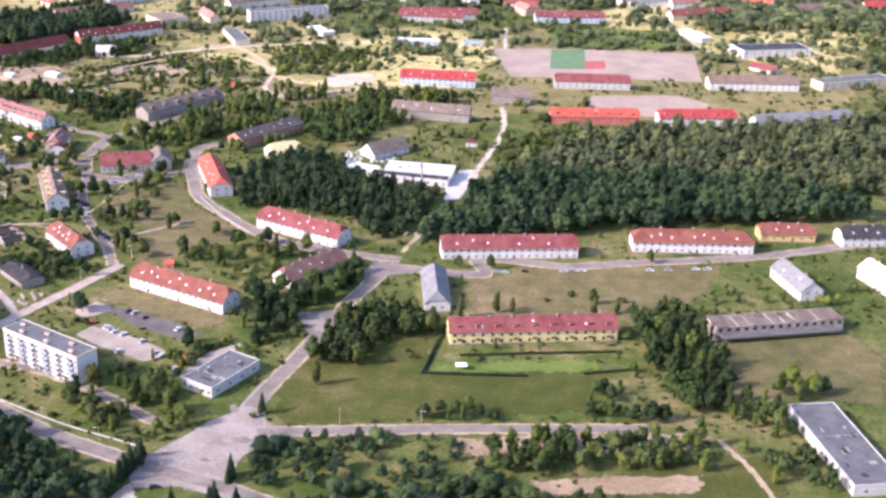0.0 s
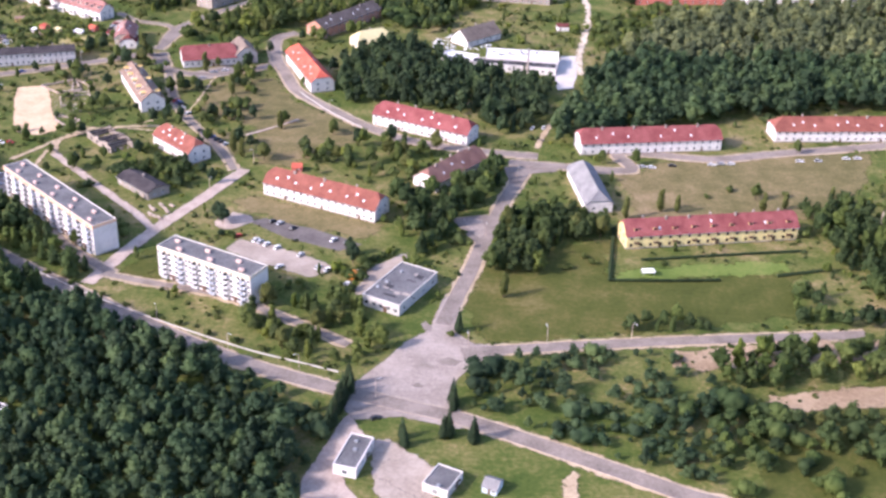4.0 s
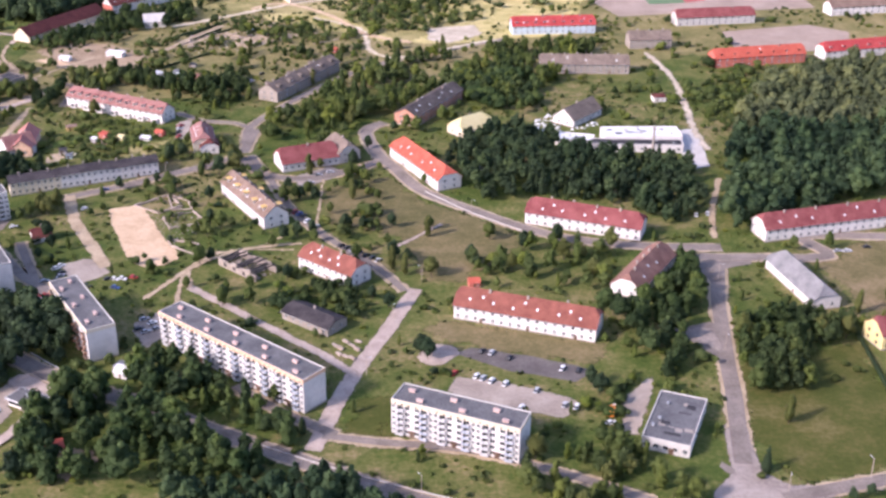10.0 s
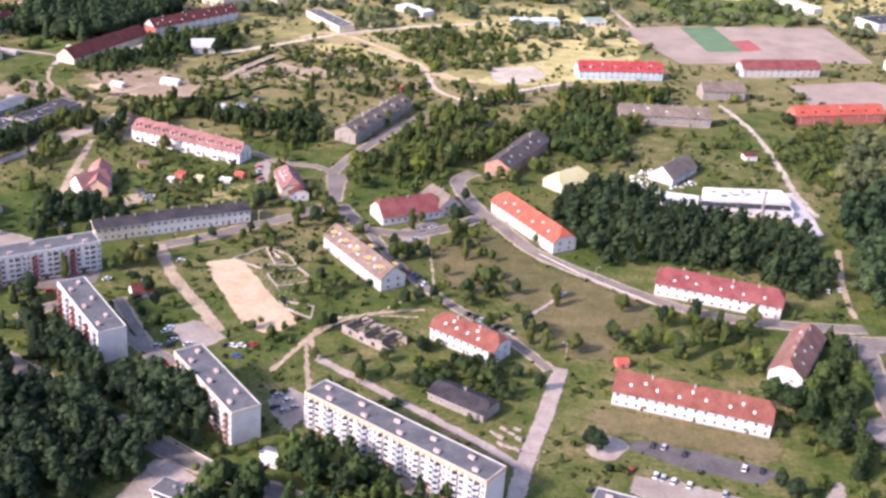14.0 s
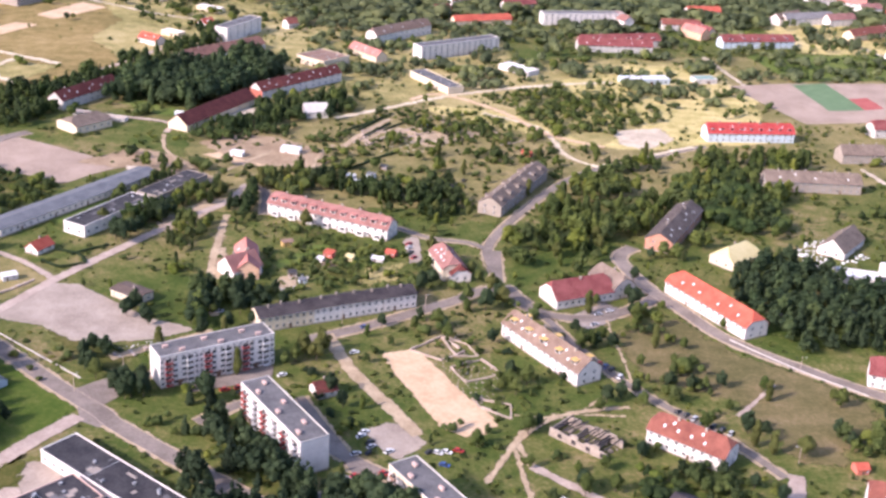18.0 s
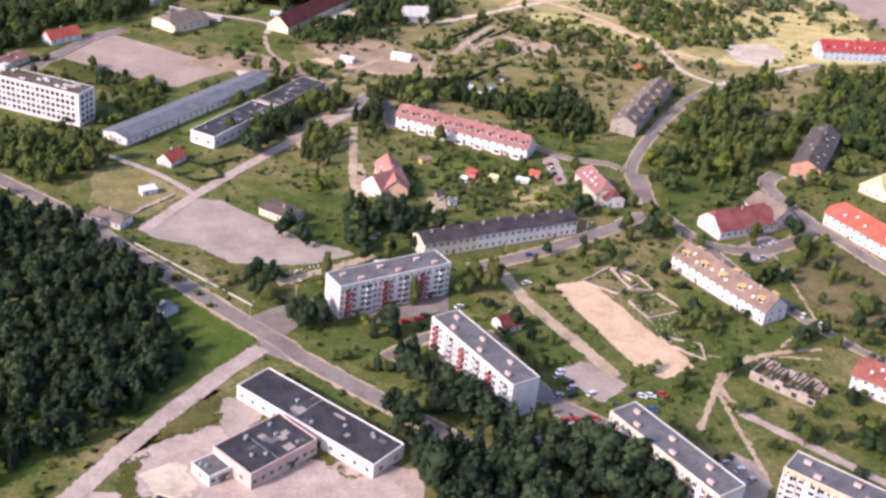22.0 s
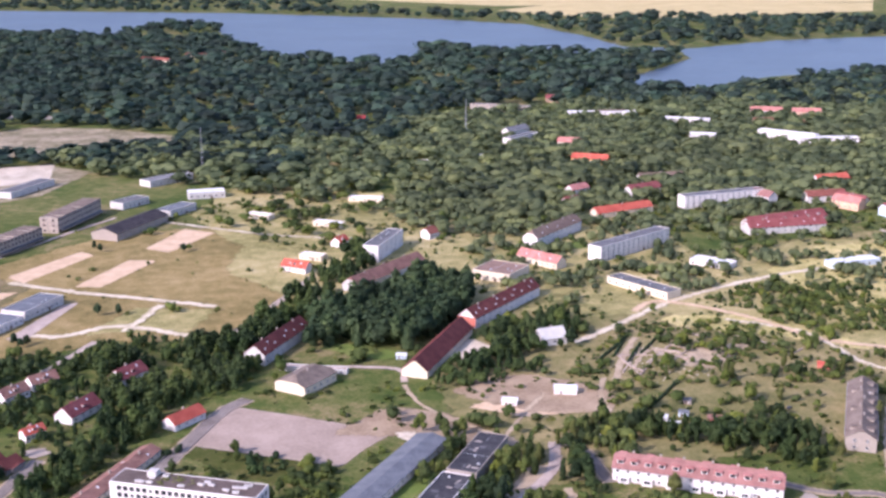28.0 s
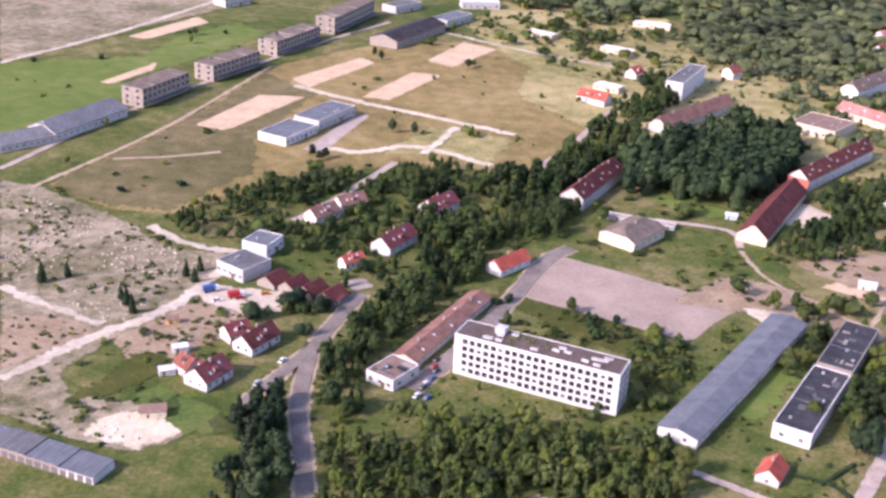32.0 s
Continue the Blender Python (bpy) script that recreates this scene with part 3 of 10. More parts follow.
def apartment_block(x, y, angle, L, W, sections, wall, band, rail):
    h, n = 14.6, 5
    label = {"rail_red": "five-storey white prefab apartment block with red balconies", "rail_blue": "five-storey prefab apartment block with a coloured top band and blue-grey balconies", "rail_brown": "five-storey white prefab apartment block with brown balconies"}[rail.name]
    thing = root("apartment_block", x, y, angle, label, "apartment block", "prefab apartment blocks")
    take(x, y, angle, L, W)
    body = part("wall", boxes((-L / 2, L / 2, -W / 2, W / 2, 0.7, 13.9)), wall, thing)
    part("plinth", boxes((-L / 2 + 0.05, L / 2 - 0.05, -W / 2 + 0.05, W / 2 - 0.05, 0, 0.7)), M["plaster_worn"], thing)
    part("roof", boxes((-L / 2 + 0.35, L / 2 - 0.35, -W / 2 + 0.35, W / 2 - 0.35, 13.9, 14.25)), M["felt_grey"], thing, "grey bitumen flat roof")
    for d in ((-L / 2 - 0.05, L / 2 + 0.05, -W / 2 - 0.05, -W / 2 + 0.3), (-L / 2 - 0.05, L / 2 + 0.05, W / 2 - 0.3, W / 2 + 0.05), (-L / 2 - 0.05, -L / 2 + 0.3, -W / 2 + 0.3, W / 2 - 0.3), (L / 2 - 0.3, L / 2 + 0.05, -W / 2 + 0.3, W / 2 - 0.3)):
        part("parapet", boxes((*d, 13.9, h)), wall if d[3] < 0 else M["plaster_pale"], thing)
    if band is not wall:
        part("band", boxes((-L / 2 - 0.04, L / 2 + 0.04, -W / 2 - 0.14, -W / 2 - 0.052, 12.75, 14.66)), band, thing, "coloured top band of the facade")
        part("band", boxes((L / 2 + 0.052, L / 2 + 0.12, -W / 2, W / 2, 13.2, 14.66)), band, thing)
        part("band", boxes((-L / 2 - 0.12, -L / 2 - 0.052, -W / 2, W / 2, 13.2, 14.66)), band, thing)
    # panel joints
    for k in range(1, n):
        part("joint", boxes((-L / 2 - 0.02, L / 2 + 0.02, -W / 2 - 0.02, W / 2 + 0.02, 0.7 + k * 2.45 - 0.03, 0.7 + k * 2.45 + 0.03)), M["plaster_pale"], thing)
    sw = L / sections
    wide, small = window_mesh(1.7, 1.4), window_mesh(1.0, 1.3)

    def balcony():
        bm = boxes((-1.45, 1.45, -1.15, 0.02, 0, 0.12))
        k = len(bm.faces)
        for d in ((-1.45, 1.45, -1.15, -1.10, 0.12, 1.1), (-1.45, -1.40, -1.10, 0.02, 0.12, 1.1), (1.40, 1.45, -1.10, 0.02, 0.12, 1.1)):
            box(bm, *d)
        bm.faces.ensure_lookup_table()
        for i, f in enumerate(bm.faces):
            f.material_index = 0 if i < k else 1
        return mesh_from(bm, M["plaster_pale"], rail)
    main = shared(("balcony", rail.name), balcony)
    main_rail, rail = rail, M["rail_grey"]
    other = shared(("balcony", "rail_grey"), balcony)
    rail = main_rail
    for s in range(sections):
        x0 = -L / 2 + s * sw
        for k in range(n):
            z = 0.7 + k * 2.45
            for fx in (0.06, 0.385, 0.615, 0.94):
                part("window", small if fx in (0.06, 0.94) else wide, None, body, at=facing(x0 + fx * sw, -W / 2, z + 0.75, "front"))
            for fx in (0.22, 0.78):
                bal = part("balcony", main if (fx < 0.5) == (rail.name == "rail_red") or rail.name == "rail_brown" else other, None, thing, at=pose(x0 + fx * sw, -W / 2, z + 0.02))
                part("balcony_window", shared("balcony_door", lambda: mesh_from(boxes((-1.1, -0.2, -0.06, 0.04, 0.12, 2.1), (-0.1, 1.1, -0.06, 0.04, 0.8, 2.1)), M["glass"])), None, bal)
        attic = shared("attic_window", lambda: mesh_from(boxes((-0.35, 0.35, -0.03, 0.05, 0, 0.5)), M["glass"]))
        for fx in (0.1, 0.26, 0.42, 0.58, 0.74, 0.9):
            part("attic_window", attic, None, body, at=facing(x0 + fx * sw, -W / 2 - 0.14, 13.0, "front"))
        part("entrance", shared("entrance", lambda: mesh_from(boxes((-0.9, 0.9, -0.1, 0.05, 0, 2.2), (-1.4, 1.4, -1.4, -0.05, 2.4, 2.55)), M["frame_brown"])), None, thing, at=pose(x0 + 0.5 * sw, -W / 2, 0.3))
        vent = shared("brick_vent", lambda: mesh_from(boxes((-1.1, 1.1, -0.5, 0.5, 0, 1.0), (-1.25, 1.25, -0.65, 0.65, 1.0, 1.12)), M["plaster_pink"]))
        for fx, fy in ((0.30, 1.6), (0.62, -3.4)):
            part("roof_vent", vent, None, thing, at=pose(x0 + fx * sw, fy, 14.2))
    # end stairs of the far wall
    for k in range(1, n):
        part("window", small, None, body, at=facing(-L / 2, 1.5, 0.7 + k * 2.45 + 0.75, "left"))
    return thing


def office_block(x, y, angle, L, W, h):
    thing = root("office_block", x, y, angle, "derelict white five-storey block with rows of square windows", "building")
    take(x, y, angle, L, W)
    body = part("wall", boxes((-L / 2, L / 2, -W / 2, W / 2, 0, h - 0.4)), M["plaster_white"], thing)
    part("roof", boxes((-L / 2 + 0.4, L / 2 - 0.4, -W / 2 + 0.4, W / 2 - 0.4, h - 0.4, h - 0.1)), M["felt_brown"], thing, "weathered brown felt roof")
    for d in ((-L / 2, L / 2, -W / 2, -W / 2 + 0.35), (-L / 2, L / 2, W / 2 - 0.35, W / 2), (-L / 2, -L / 2 + 0.35, -W / 2 + 0.35, W / 2 - 0.35), (L / 2 - 0.35, L / 2, -W / 2 + 0.35, W / 2 - 0.35)):
        part("parapet", boxes((*d, h - 0.4, h + 0.1)), M["plaster_white"], thing)
    wm = shared("square_window", lambda: mesh_from(boxes((-1.0, 1.0, -0.04, 0.05, -0.25, 1.7)), M["glass"]))
    fr = window_mesh(1.5, 1.5)
    for k in range(5):
        z = 1.9 + k * 3.0
        for i in range(21):
            px = -L / 2 + 4.4 + i * (L - 6.4) / 20.5
            part("window", wm if (i * 3 + k * 5) % 7 else fr, None, body, at=facing(px, -W / 2, z, "front"))
        for py in (-3.5, 0, 3.5):
            part("window", wm, None, body, at=facing(L / 2, py, z, "right"))
    rng = random.Random(4)
    vm = shared("slab_vent", lambda: mesh_from(boxes((-1.3, 1.3, -0.5, 0.5, 0, 0.6), (-1.45, 1.45, -0.65, 0.65, 0.6, 0.75)), M["plaster_pale"]))
    for i in range(16):
        part("roof_vent", vm, None, thing, at=pose(rng.uniform(-0.46, 0.46) * L, rng.uniform(-0.36, 0.36) * W, h - 0.11, 0, 0, rng.uniform(-12, 12)))
    part("lift_house", boxes((-L / 2 + 13, -L / 2 + 17, W / 2 - 5, W / 2 - 1, h - 0.11, h + 2.2)), M["plaster_pale"], thing)
    moss = bmesh.new()
    for i in range(40):
        cx, cy, r = rng.gauss(-8, 4), rng.gauss(1, 2.2), rng.uniform(0.4, 1.1)
        vs = [moss.verts.new((cx + r * math.cos(a), cy + r * math.sin(a), h - 0.09 + (0.35 if k % 2 else 0.05))) for k, a in enumerate([j * math.tau / 6 for j in range(6)])]
        c = moss.verts.new((cx, cy, h + 0.35))
        for j in range(6):
            moss.faces.new((vs[j], vs[(j + 1) % 6], c))
    tagged(part("moss", moss, M["leaf_olive"], thing), "moss and shrubs growing on the roof", kind="stuff")
    return thing


def ruin(x, y, angle, L, W, h, storeys=None, label=""):
    thing = root("ruined_building", x, y, angle, label, "ruin")
    take(x, y, angle, L, W)
    rng = random.Random(int(abs(x) + abs(y)))
    storeys = storeys or max(1, int(h // 3.2))
    t = 0.5
    wall = M["brick_grey"]
    for name, d in (("wall", (-L / 2, L / 2, -W / 2, -W / 2 + t)), ("wall", (-L / 2, L / 2, W / 2 - t, W / 2)), ("wall", (-L / 2, -L / 2 + t, -W / 2 + t, W / 2 - t)), ("wall", (L / 2 - t, L / 2, -W / 2 + t, W / 2 - t))):
        part(name, boxes((*d, 0, h)), wall, thing)
    n = max(3, int(L // 6))
    for i in range(1, n):
        part("cross_wall", boxes((-L / 2 + L * i / n - 0.2, -L / 2 + L * i / n + 0.2, -W / 2 + t, W / 2 - t, 0, h - 0.3)), M["plaster_worn"], thing)
    for i in range(n):
        x0, x1 = -L / 2 + L * i / n + 0.25, -L / 2 + L * (i + 1) / n - 0.25
        if rng.random() < 0.78:
            part("roof_slab", boxes((x0, x1, -W / 2 - 0.2, W / 2 + 0.2, h, h + 0.25)), M["slate_brown"], thing)
        else:
            sl = boxes((x0, x1, -W / 2, W / 2, -0.12, 0.12))
            part("fallen_slab", sl, M["slate_brown"], thing, at=pose(0, 0, h - 1.0, rng.uniform(-12, 12), rng.uniform(-2, 2), 0))
    # dark slabs on the wall stand for the shade inside empty windows
    hole = shared("empty_window", lambda: mesh_from(boxes((-1.0, 1.0, -0.04, 0.05, 0, 1.6), (-1.15, 1.15, -0.14, 0.03, -0.12, 0)), M["slate_dark"]))
    for s in range(storeys):
        z = h / storeys * (s + 0.36)
        k = max(4, int(L // 4.5))
        for i in range(k):
            part("window_opening", hole, None, thing, at=facing(-L / 2 + L * (i + 0.5) / k, -W / 2, z, "front"))
        for py in (-W / 4, W / 4):
            part("window_opening", hole, None, thing, at=facing(-L / 2, py, z, "left"))
            part("window_opening", hole, None, thing, at=facing(L / 2, py, z, "right"))
    if L > 30:
        part("loading_roof", boxes((-L / 2 + 2, L / 2 - 2, -W / 2 - 4, -W / 2 - 0.05, 3.0, 3.25)), M["felt_grey"], thing)
    return thing


def garage_row(x, y, angle, L, W, sections, label):
    """Lock-up garages in a row: each section with its own roof height, each garage with its own door."""
    thing = root("garage_row", x, y, angle, label, "garages")
    take(x, y, angle, L, W)
    sw = L / sections
    leaf = shared("garage_door", lambda: mesh_from(boxes((-1.25, -0.02, -0.07, 0.04, 0.02, 2.2), (0.02, 1.25, -0.07, 0.04, 0.02, 2.2), (-1.4, 1.4, -0.04, 0.03, 2.2, 2.4)), M["plaster_dark"]))
    for s in range(sections):
        x0, h = -L / 2 + s * sw, 3.0 + 0.35 * ((s * 2) % 3)
        part("wall", boxes((x0 + 0.02, x0 + sw - 0.02, -W / 2, W / 2, 0, h)), M["plaster_white"] if s == sections - 1 else M["plaster_worn"], thing)
        bm = boxes((x0 - 0.1, x0 + sw + 0.1, -W / 2 - 0.35, W / 2 + 0.25, h, h + 0.22))
        part("roof", bm, (M["felt_blue"], M["felt_grey"], M["felt_blue"])[s % 3], thing)
        n = max(2, int(sw // 3.1))
        for k in range(n):
            part("door", leaf, None, thing, at=facing(x0 + sw * (k + 0.5) / n, -W / 2, 0.0, "front"))
            if k:
                part("roof_seam", shared(("seam", round(W, 1)), lambda: mesh_from(boxes((-0.06, 0.06, -W / 2 - 0.35, W / 2 + 0.25, 0, 0.07)), M["metal_grey"])), None, thing, at=pose(x0 + sw * k / n, 0, h + 0.22))
    return thing


def open_ruin(x, y, angle, L, W, h, label):
    """A roofless outbuilding: broken outer walls, cross walls and bare rafters."""
    thing = root("ruined_outbuilding", x, y, angle, label, "ruin")
    take(x, y, angle, L, W)
    rng = random.Random(9)
    n = int(L // 3)
    for s in (-1, 1):
        for i in range(n):
            x0, x1 = -L / 2 + L * i / n, -L / 2 + L * (i + 1) / n
            top = h * rng.uniform(0.6, 1.0)
            part("wall", boxes((x0 + 0.01, x1 - 0.01, s * W / 2 - 0.25, s * W / 2 + 0.25, 0, top)), M["brick_grey"], thing)
            if top > h * 0.6 and i % 2:
                # the same dark slab imitates the shade of an empty window
                part("window_opening", shared("empty_window", lambda: mesh_from(boxes((-1.0, 1.0, -0.04, 0.05, 0, 1.6), (-1.15, 1.15, -0.14, 0.03, -0.12, 0)), M["slate_dark"])), None, thing, at=facing((x0 + x1) / 2, s * (W / 2 + 0.25), h * 0.2, "front" if s < 0 else "back"))
    for i in range(0, n + 1, 3):
        part("cross_wall", boxes((-L / 2 + L * i / n - 0.2, -L / 2 + L * i / n + 0.2, -W / 2 + 0.3, W / 2 - 0.3, 0, h * rng.uniform(0.5, 0.9))), M["plaster_worn"], thing)
    beam = shared(("rafter", round(W)), lambda: mesh_from(boxes((-0.28, 0.28, -W / 2 - 0.3, W / 2 + 0.3, -0.12, 0.12)), M["slate_dark"]))
    for i in range(2 * n):
        if rng.random() < 0.75:
            part("rafter", beam, None, thing, at=pose(-L / 2 + L * (i + 0.5) / (2 * n), 0, h * 0.9, rng.uniform(-10, 10), 0, rng.uniform(-8, 8)))
    heap = bmesh.new()
    for i in range(60):
        px, py, r = rng.uniform(-0.46, 0.46) * L, rng.uniform(-0.4, 0.4) * W, rng.uniform(0.2, 0.7)
        box(heap, px - r, px + r, py - r * 0.7, py + r * 0.7, 0.0, r * rng.uniform(0.4, 1.3))
    tagged(part("rubble", heap, M["brick_grey"], thing), "fallen bricks", kind="stuff")
    return thing


def hut(x, y, angle, L, W, label):
    L, W = max(4, min(L, 9)), max(3.5, min(W, 6))
    red = label.startswith(("red", "small red"))
    wall, roof = (M["plaster_red"], M["tile_bright"]) if red else ((M["plaster_blue"], M["slate_grey"]) if "blue" in label else (M["plaster_white"], M["sheet_white"]))
    thing = root("hut", x, y, angle, label, "hut")
    take(x, y, angle, L, W, 0.8)
    part("wall", walls_mesh(L, W, 2.4, W * 0.3, 0), wall, thing)
    part("roof", roof_mesh(L, W, 2.4, W * 0.3, 0, 0.3, 0.12), roof, thing)
    part("door", boxes((-0.45, 0.45, -W / 2 - 0.05, -W / 2 + 0.02, 0.02, 2.0)), M["frame_brown"], thing)
    part("window", window_mesh(0.9, 0.9), None, thing, at=facing(L * 0.3, -W / 2, 1.0, "front"))
    return thing


def shed(x, y, angle, L, W, h, wall, roof, label, name="garden_shed", category="shed"):
    """A small shed under a slanting roof, with door and window."""
    thing = root(name, x, y, angle, label, category)
    take(x, y, angle, L, W, 0.5)
    bm = boxes((-L / 2, L / 2, -W / 2, W / 2, 0, h))
    for v in bm.verts:
        if v.co.z > 0.1 and v.co.y > 0:
            v.co.z += 0.5
    part("wall", bm, M[wall], thing)
    top = boxes((-L / 2 - 0.25, L / 2 + 0.25, -W / 2 - 0.3, W / 2 + 0.25, 0, 0.1))
    part("roof", top, M[roof], thing, at=pose(0, 0, h + 0.255, math.degrees(math.atan2(0.5, W)), 0, 0))
    part("door", boxes((-0.4, 0.4, -W / 2 - 0.05, -W / 2 + 0.02, 0.02, 1.9)), M["frame_brown"], thing, at=pose(-L * 0.2, 0, 0))
    part("window", window_mesh(0.7, 0.7), None, thing, at=facing(L * 0.25, -W / 2, 1.0, "front"))
    return thing


def slab_stack(x, y, angle, n, label):
    """Concrete slabs laid on one another, each a little askew."""
    thing = root("slab_stack", x, y, angle, label, "building material", "stacked slabs")
    rng = random.Random(int(abs(x) * 11 + abs(y)))
    me = shared("slab", lambda: mesh_from(boxes((-1.5, 1.5, -0.6, 0.6, 0, 0.22)), M["concrete_pale"]))
    for i in range(n):
        part("slab", me, None, thing, at=pose(rng.uniform(-0.2, 0.2), rng.uniform(-0.12, 0.12), 0.12 + i * 0.24, 0, 0, rng.uniform(-5, 5)))


def marquee(x, y, angle, L, W, label):
    """A white party tent: a pitched sheet on corner poles."""
    thing = root("marquee", x, y, angle, label, "tent")
    part("canopy", roof_mesh(L, W, 2.3, W * 0.28, 0.6, 0.15, 0.06), M["sheet_white"], thing)
    pole = shared("tent_pole", lambda: mesh_from(boxes((-0.05, 0.05, -0.05, 0.05, 0, 2.3)), M["metal_grey"]))
    for sx in (-1, 1):
        for sy in (-1, 1):
            part("pole", pole, None, thing, at=pose(sx * (L / 2 - 0.1), sy * (W / 2 - 0.1), 0))
    part("side_wall", boxes((-L / 2, L / 2, W / 2 - 0.04, W / 2, 0.05, 2.25)), M["sheet_white"], thing)


def stadium(L, W, z0, z1, grow=0.0, sides=14):
    """A block whose one end is a half round."""
    bm = bmesh.new()
    r = W / 2 + grow
    pts = [(-L / 2 - grow, r), (-L / 2 - grow, -r)] + [(L / 2 - W / 2 + r * math.cos(a), r * math.sin(a)) for a in [math.pi * (i / sides - 0.5) for i in range(sides + 1)]]
    low, top = ([bm.verts.new((x, y, z)) for x, y in pts] for z in (z0, z1))
    for i in range(len(pts)):
        j = (i + 1) % len(pts)
        bm.faces.new((low[i], low[j], top[j], top[i]))
    bm.faces.new(top)
    bm.faces.new(low[::-1])
    return bm


def petrol_kiosk(x, y, angle, L, W, label):
    thing = root("petrol_kiosk", x, y, angle, label, "kiosk")
    take(x, y, angle, L, W)
    body = part("wall", stadium(L, W, 0, 3.0), M["plaster_white"], thing)
    part("window_band", stadium(L - 1.0, W, 1.0, 2.4, 0.04), M["glass"], body)
    part("fascia", stadium(L, W, 3.0, 3.5, 0.7), M["sheet_white"], thing, "white fascia round the roof")
    part("roof", stadium(L, W, 3.5, 3.56, 0.45), M["felt_grey"], thing)
    part("door", boxes((-1.0, 1.0, -W / 2 - 0.1, -W / 2 + 0.02, 0.02, 2.2)), M["frame_brown"], body)
    for i in range(2):
        part("roof_vent", shared("roof_vent", lambda: mesh_from(boxes((-0.5, 0.5, -0.4, 0.4, 0, 0.7), (-0.6, 0.6, -0.5, 0.5, 0.7, 0.8)), M["metal_grey"])), None, thing, at=pose(-2.0 + 3.5 * i, 0.6, 3.55))
    return thing


# ---- ground, roads and yards ----
def sheet(name, outline, z, mat, label, kind="structure", rough=1.2, seed=0):
    """A flat piece of ground with a slightly uneven outline."""
    pts = [Vector(p) for p in outline]
    fine = []
    for i, p in enumerate(pts):
        q = pts[(i + 1) % len(pts)]
        n = max(1, min(24, int((q - p).length / 4)))
        for k in range(n):
            s = p.lerp(q, k / n)
            w = noise.noise_vector((s.x * 0.11, s.y * 0.11, seed + 0.5)) + 0.5 * noise.noise_vector((s.x * 0.35, s.y * 0.35, seed + 3.5))
            fine.append((s.x + w.x * rough, s.y + w.y * rough, z))
    bm = bmesh.new()
    vs = [bm.verts.new(p) for p in fine]
    f = bm.faces.new(vs)
    f.normal_update()
    if f.normal.z < 0:
        f.normal_flip()
    bmesh.ops.triangulate(bm, faces=bm.faces)
    ob = new(name, mesh_from(bm, mat))
    return tagged(ob, label, "", "", kind)


def cover(name, outline, z, mat, label, reach):
    """A ground cover on a grid that holds, at each corner, its depth inside the outline."""
    p = np.array(outline)
    lo, hi = p.min(0) - reach, p.max(0) + reach
    step = max(4.0, math.sqrt((hi[0] - lo[0]) * (hi[1] - lo[1]) / 5000))
    gx, gy = np.meshgrid(np.arange(lo[0], hi[0] + step, step), np.arange(lo[1], hi[1] + step, step))
    x, y = gx.ravel(), gy.ravel()
    near = np.full(len(x), 1e9)
    within = np.zeros(len(x), bool)
    for (x0, y0), (x1, y1) in zip(outline, outline[1:] + outline[:1]):
        dx, dy = x1 - x0, y1 - y0
        t = np.clip(((x - x0) * dx + (y - y0) * dy) / (dx * dx + dy * dy + 1e-9), 0, 1)
        near = np.minimum(near, np.hypot(x - x0 - t * dx, y - y0 - t * dy))
        if y0 != y1:
            within ^= ((y0 > y) != (y1 > y)) & (x < (x1 - x0) * (y - y0) / (y1 - y0) + x0)
    depth = np.where(within, near, -near)
    nx = gx.shape[1]
    i = np.arange(len(x)).reshape(gx.shape)
    quads = np.stack([i[:-1, :-1], i[:-1, 1:], i[1:, 1:], i[1:, :-1]], -1).reshape(-1, 4)
    quads = quads[depth[quads].max(1) > -reach]
    used, back = np.unique(quads, return_inverse=True)
    me = bpy.data.meshes.new(name)
    me.from_pydata(np.stack([x[used], y[used], np.full(len(used), z)], 1).tolist(), [], back.reshape(-1, 4).tolist())
    rim = me.attributes.new("rim", "FLOAT", "POINT")
    rim.data.foreach_set("value", np.clip(100 - depth[used], 0, 300).astype(np.float32))
    me.materials.append(mat)
    return tagged(new(name, me), label, "", "", "structure")


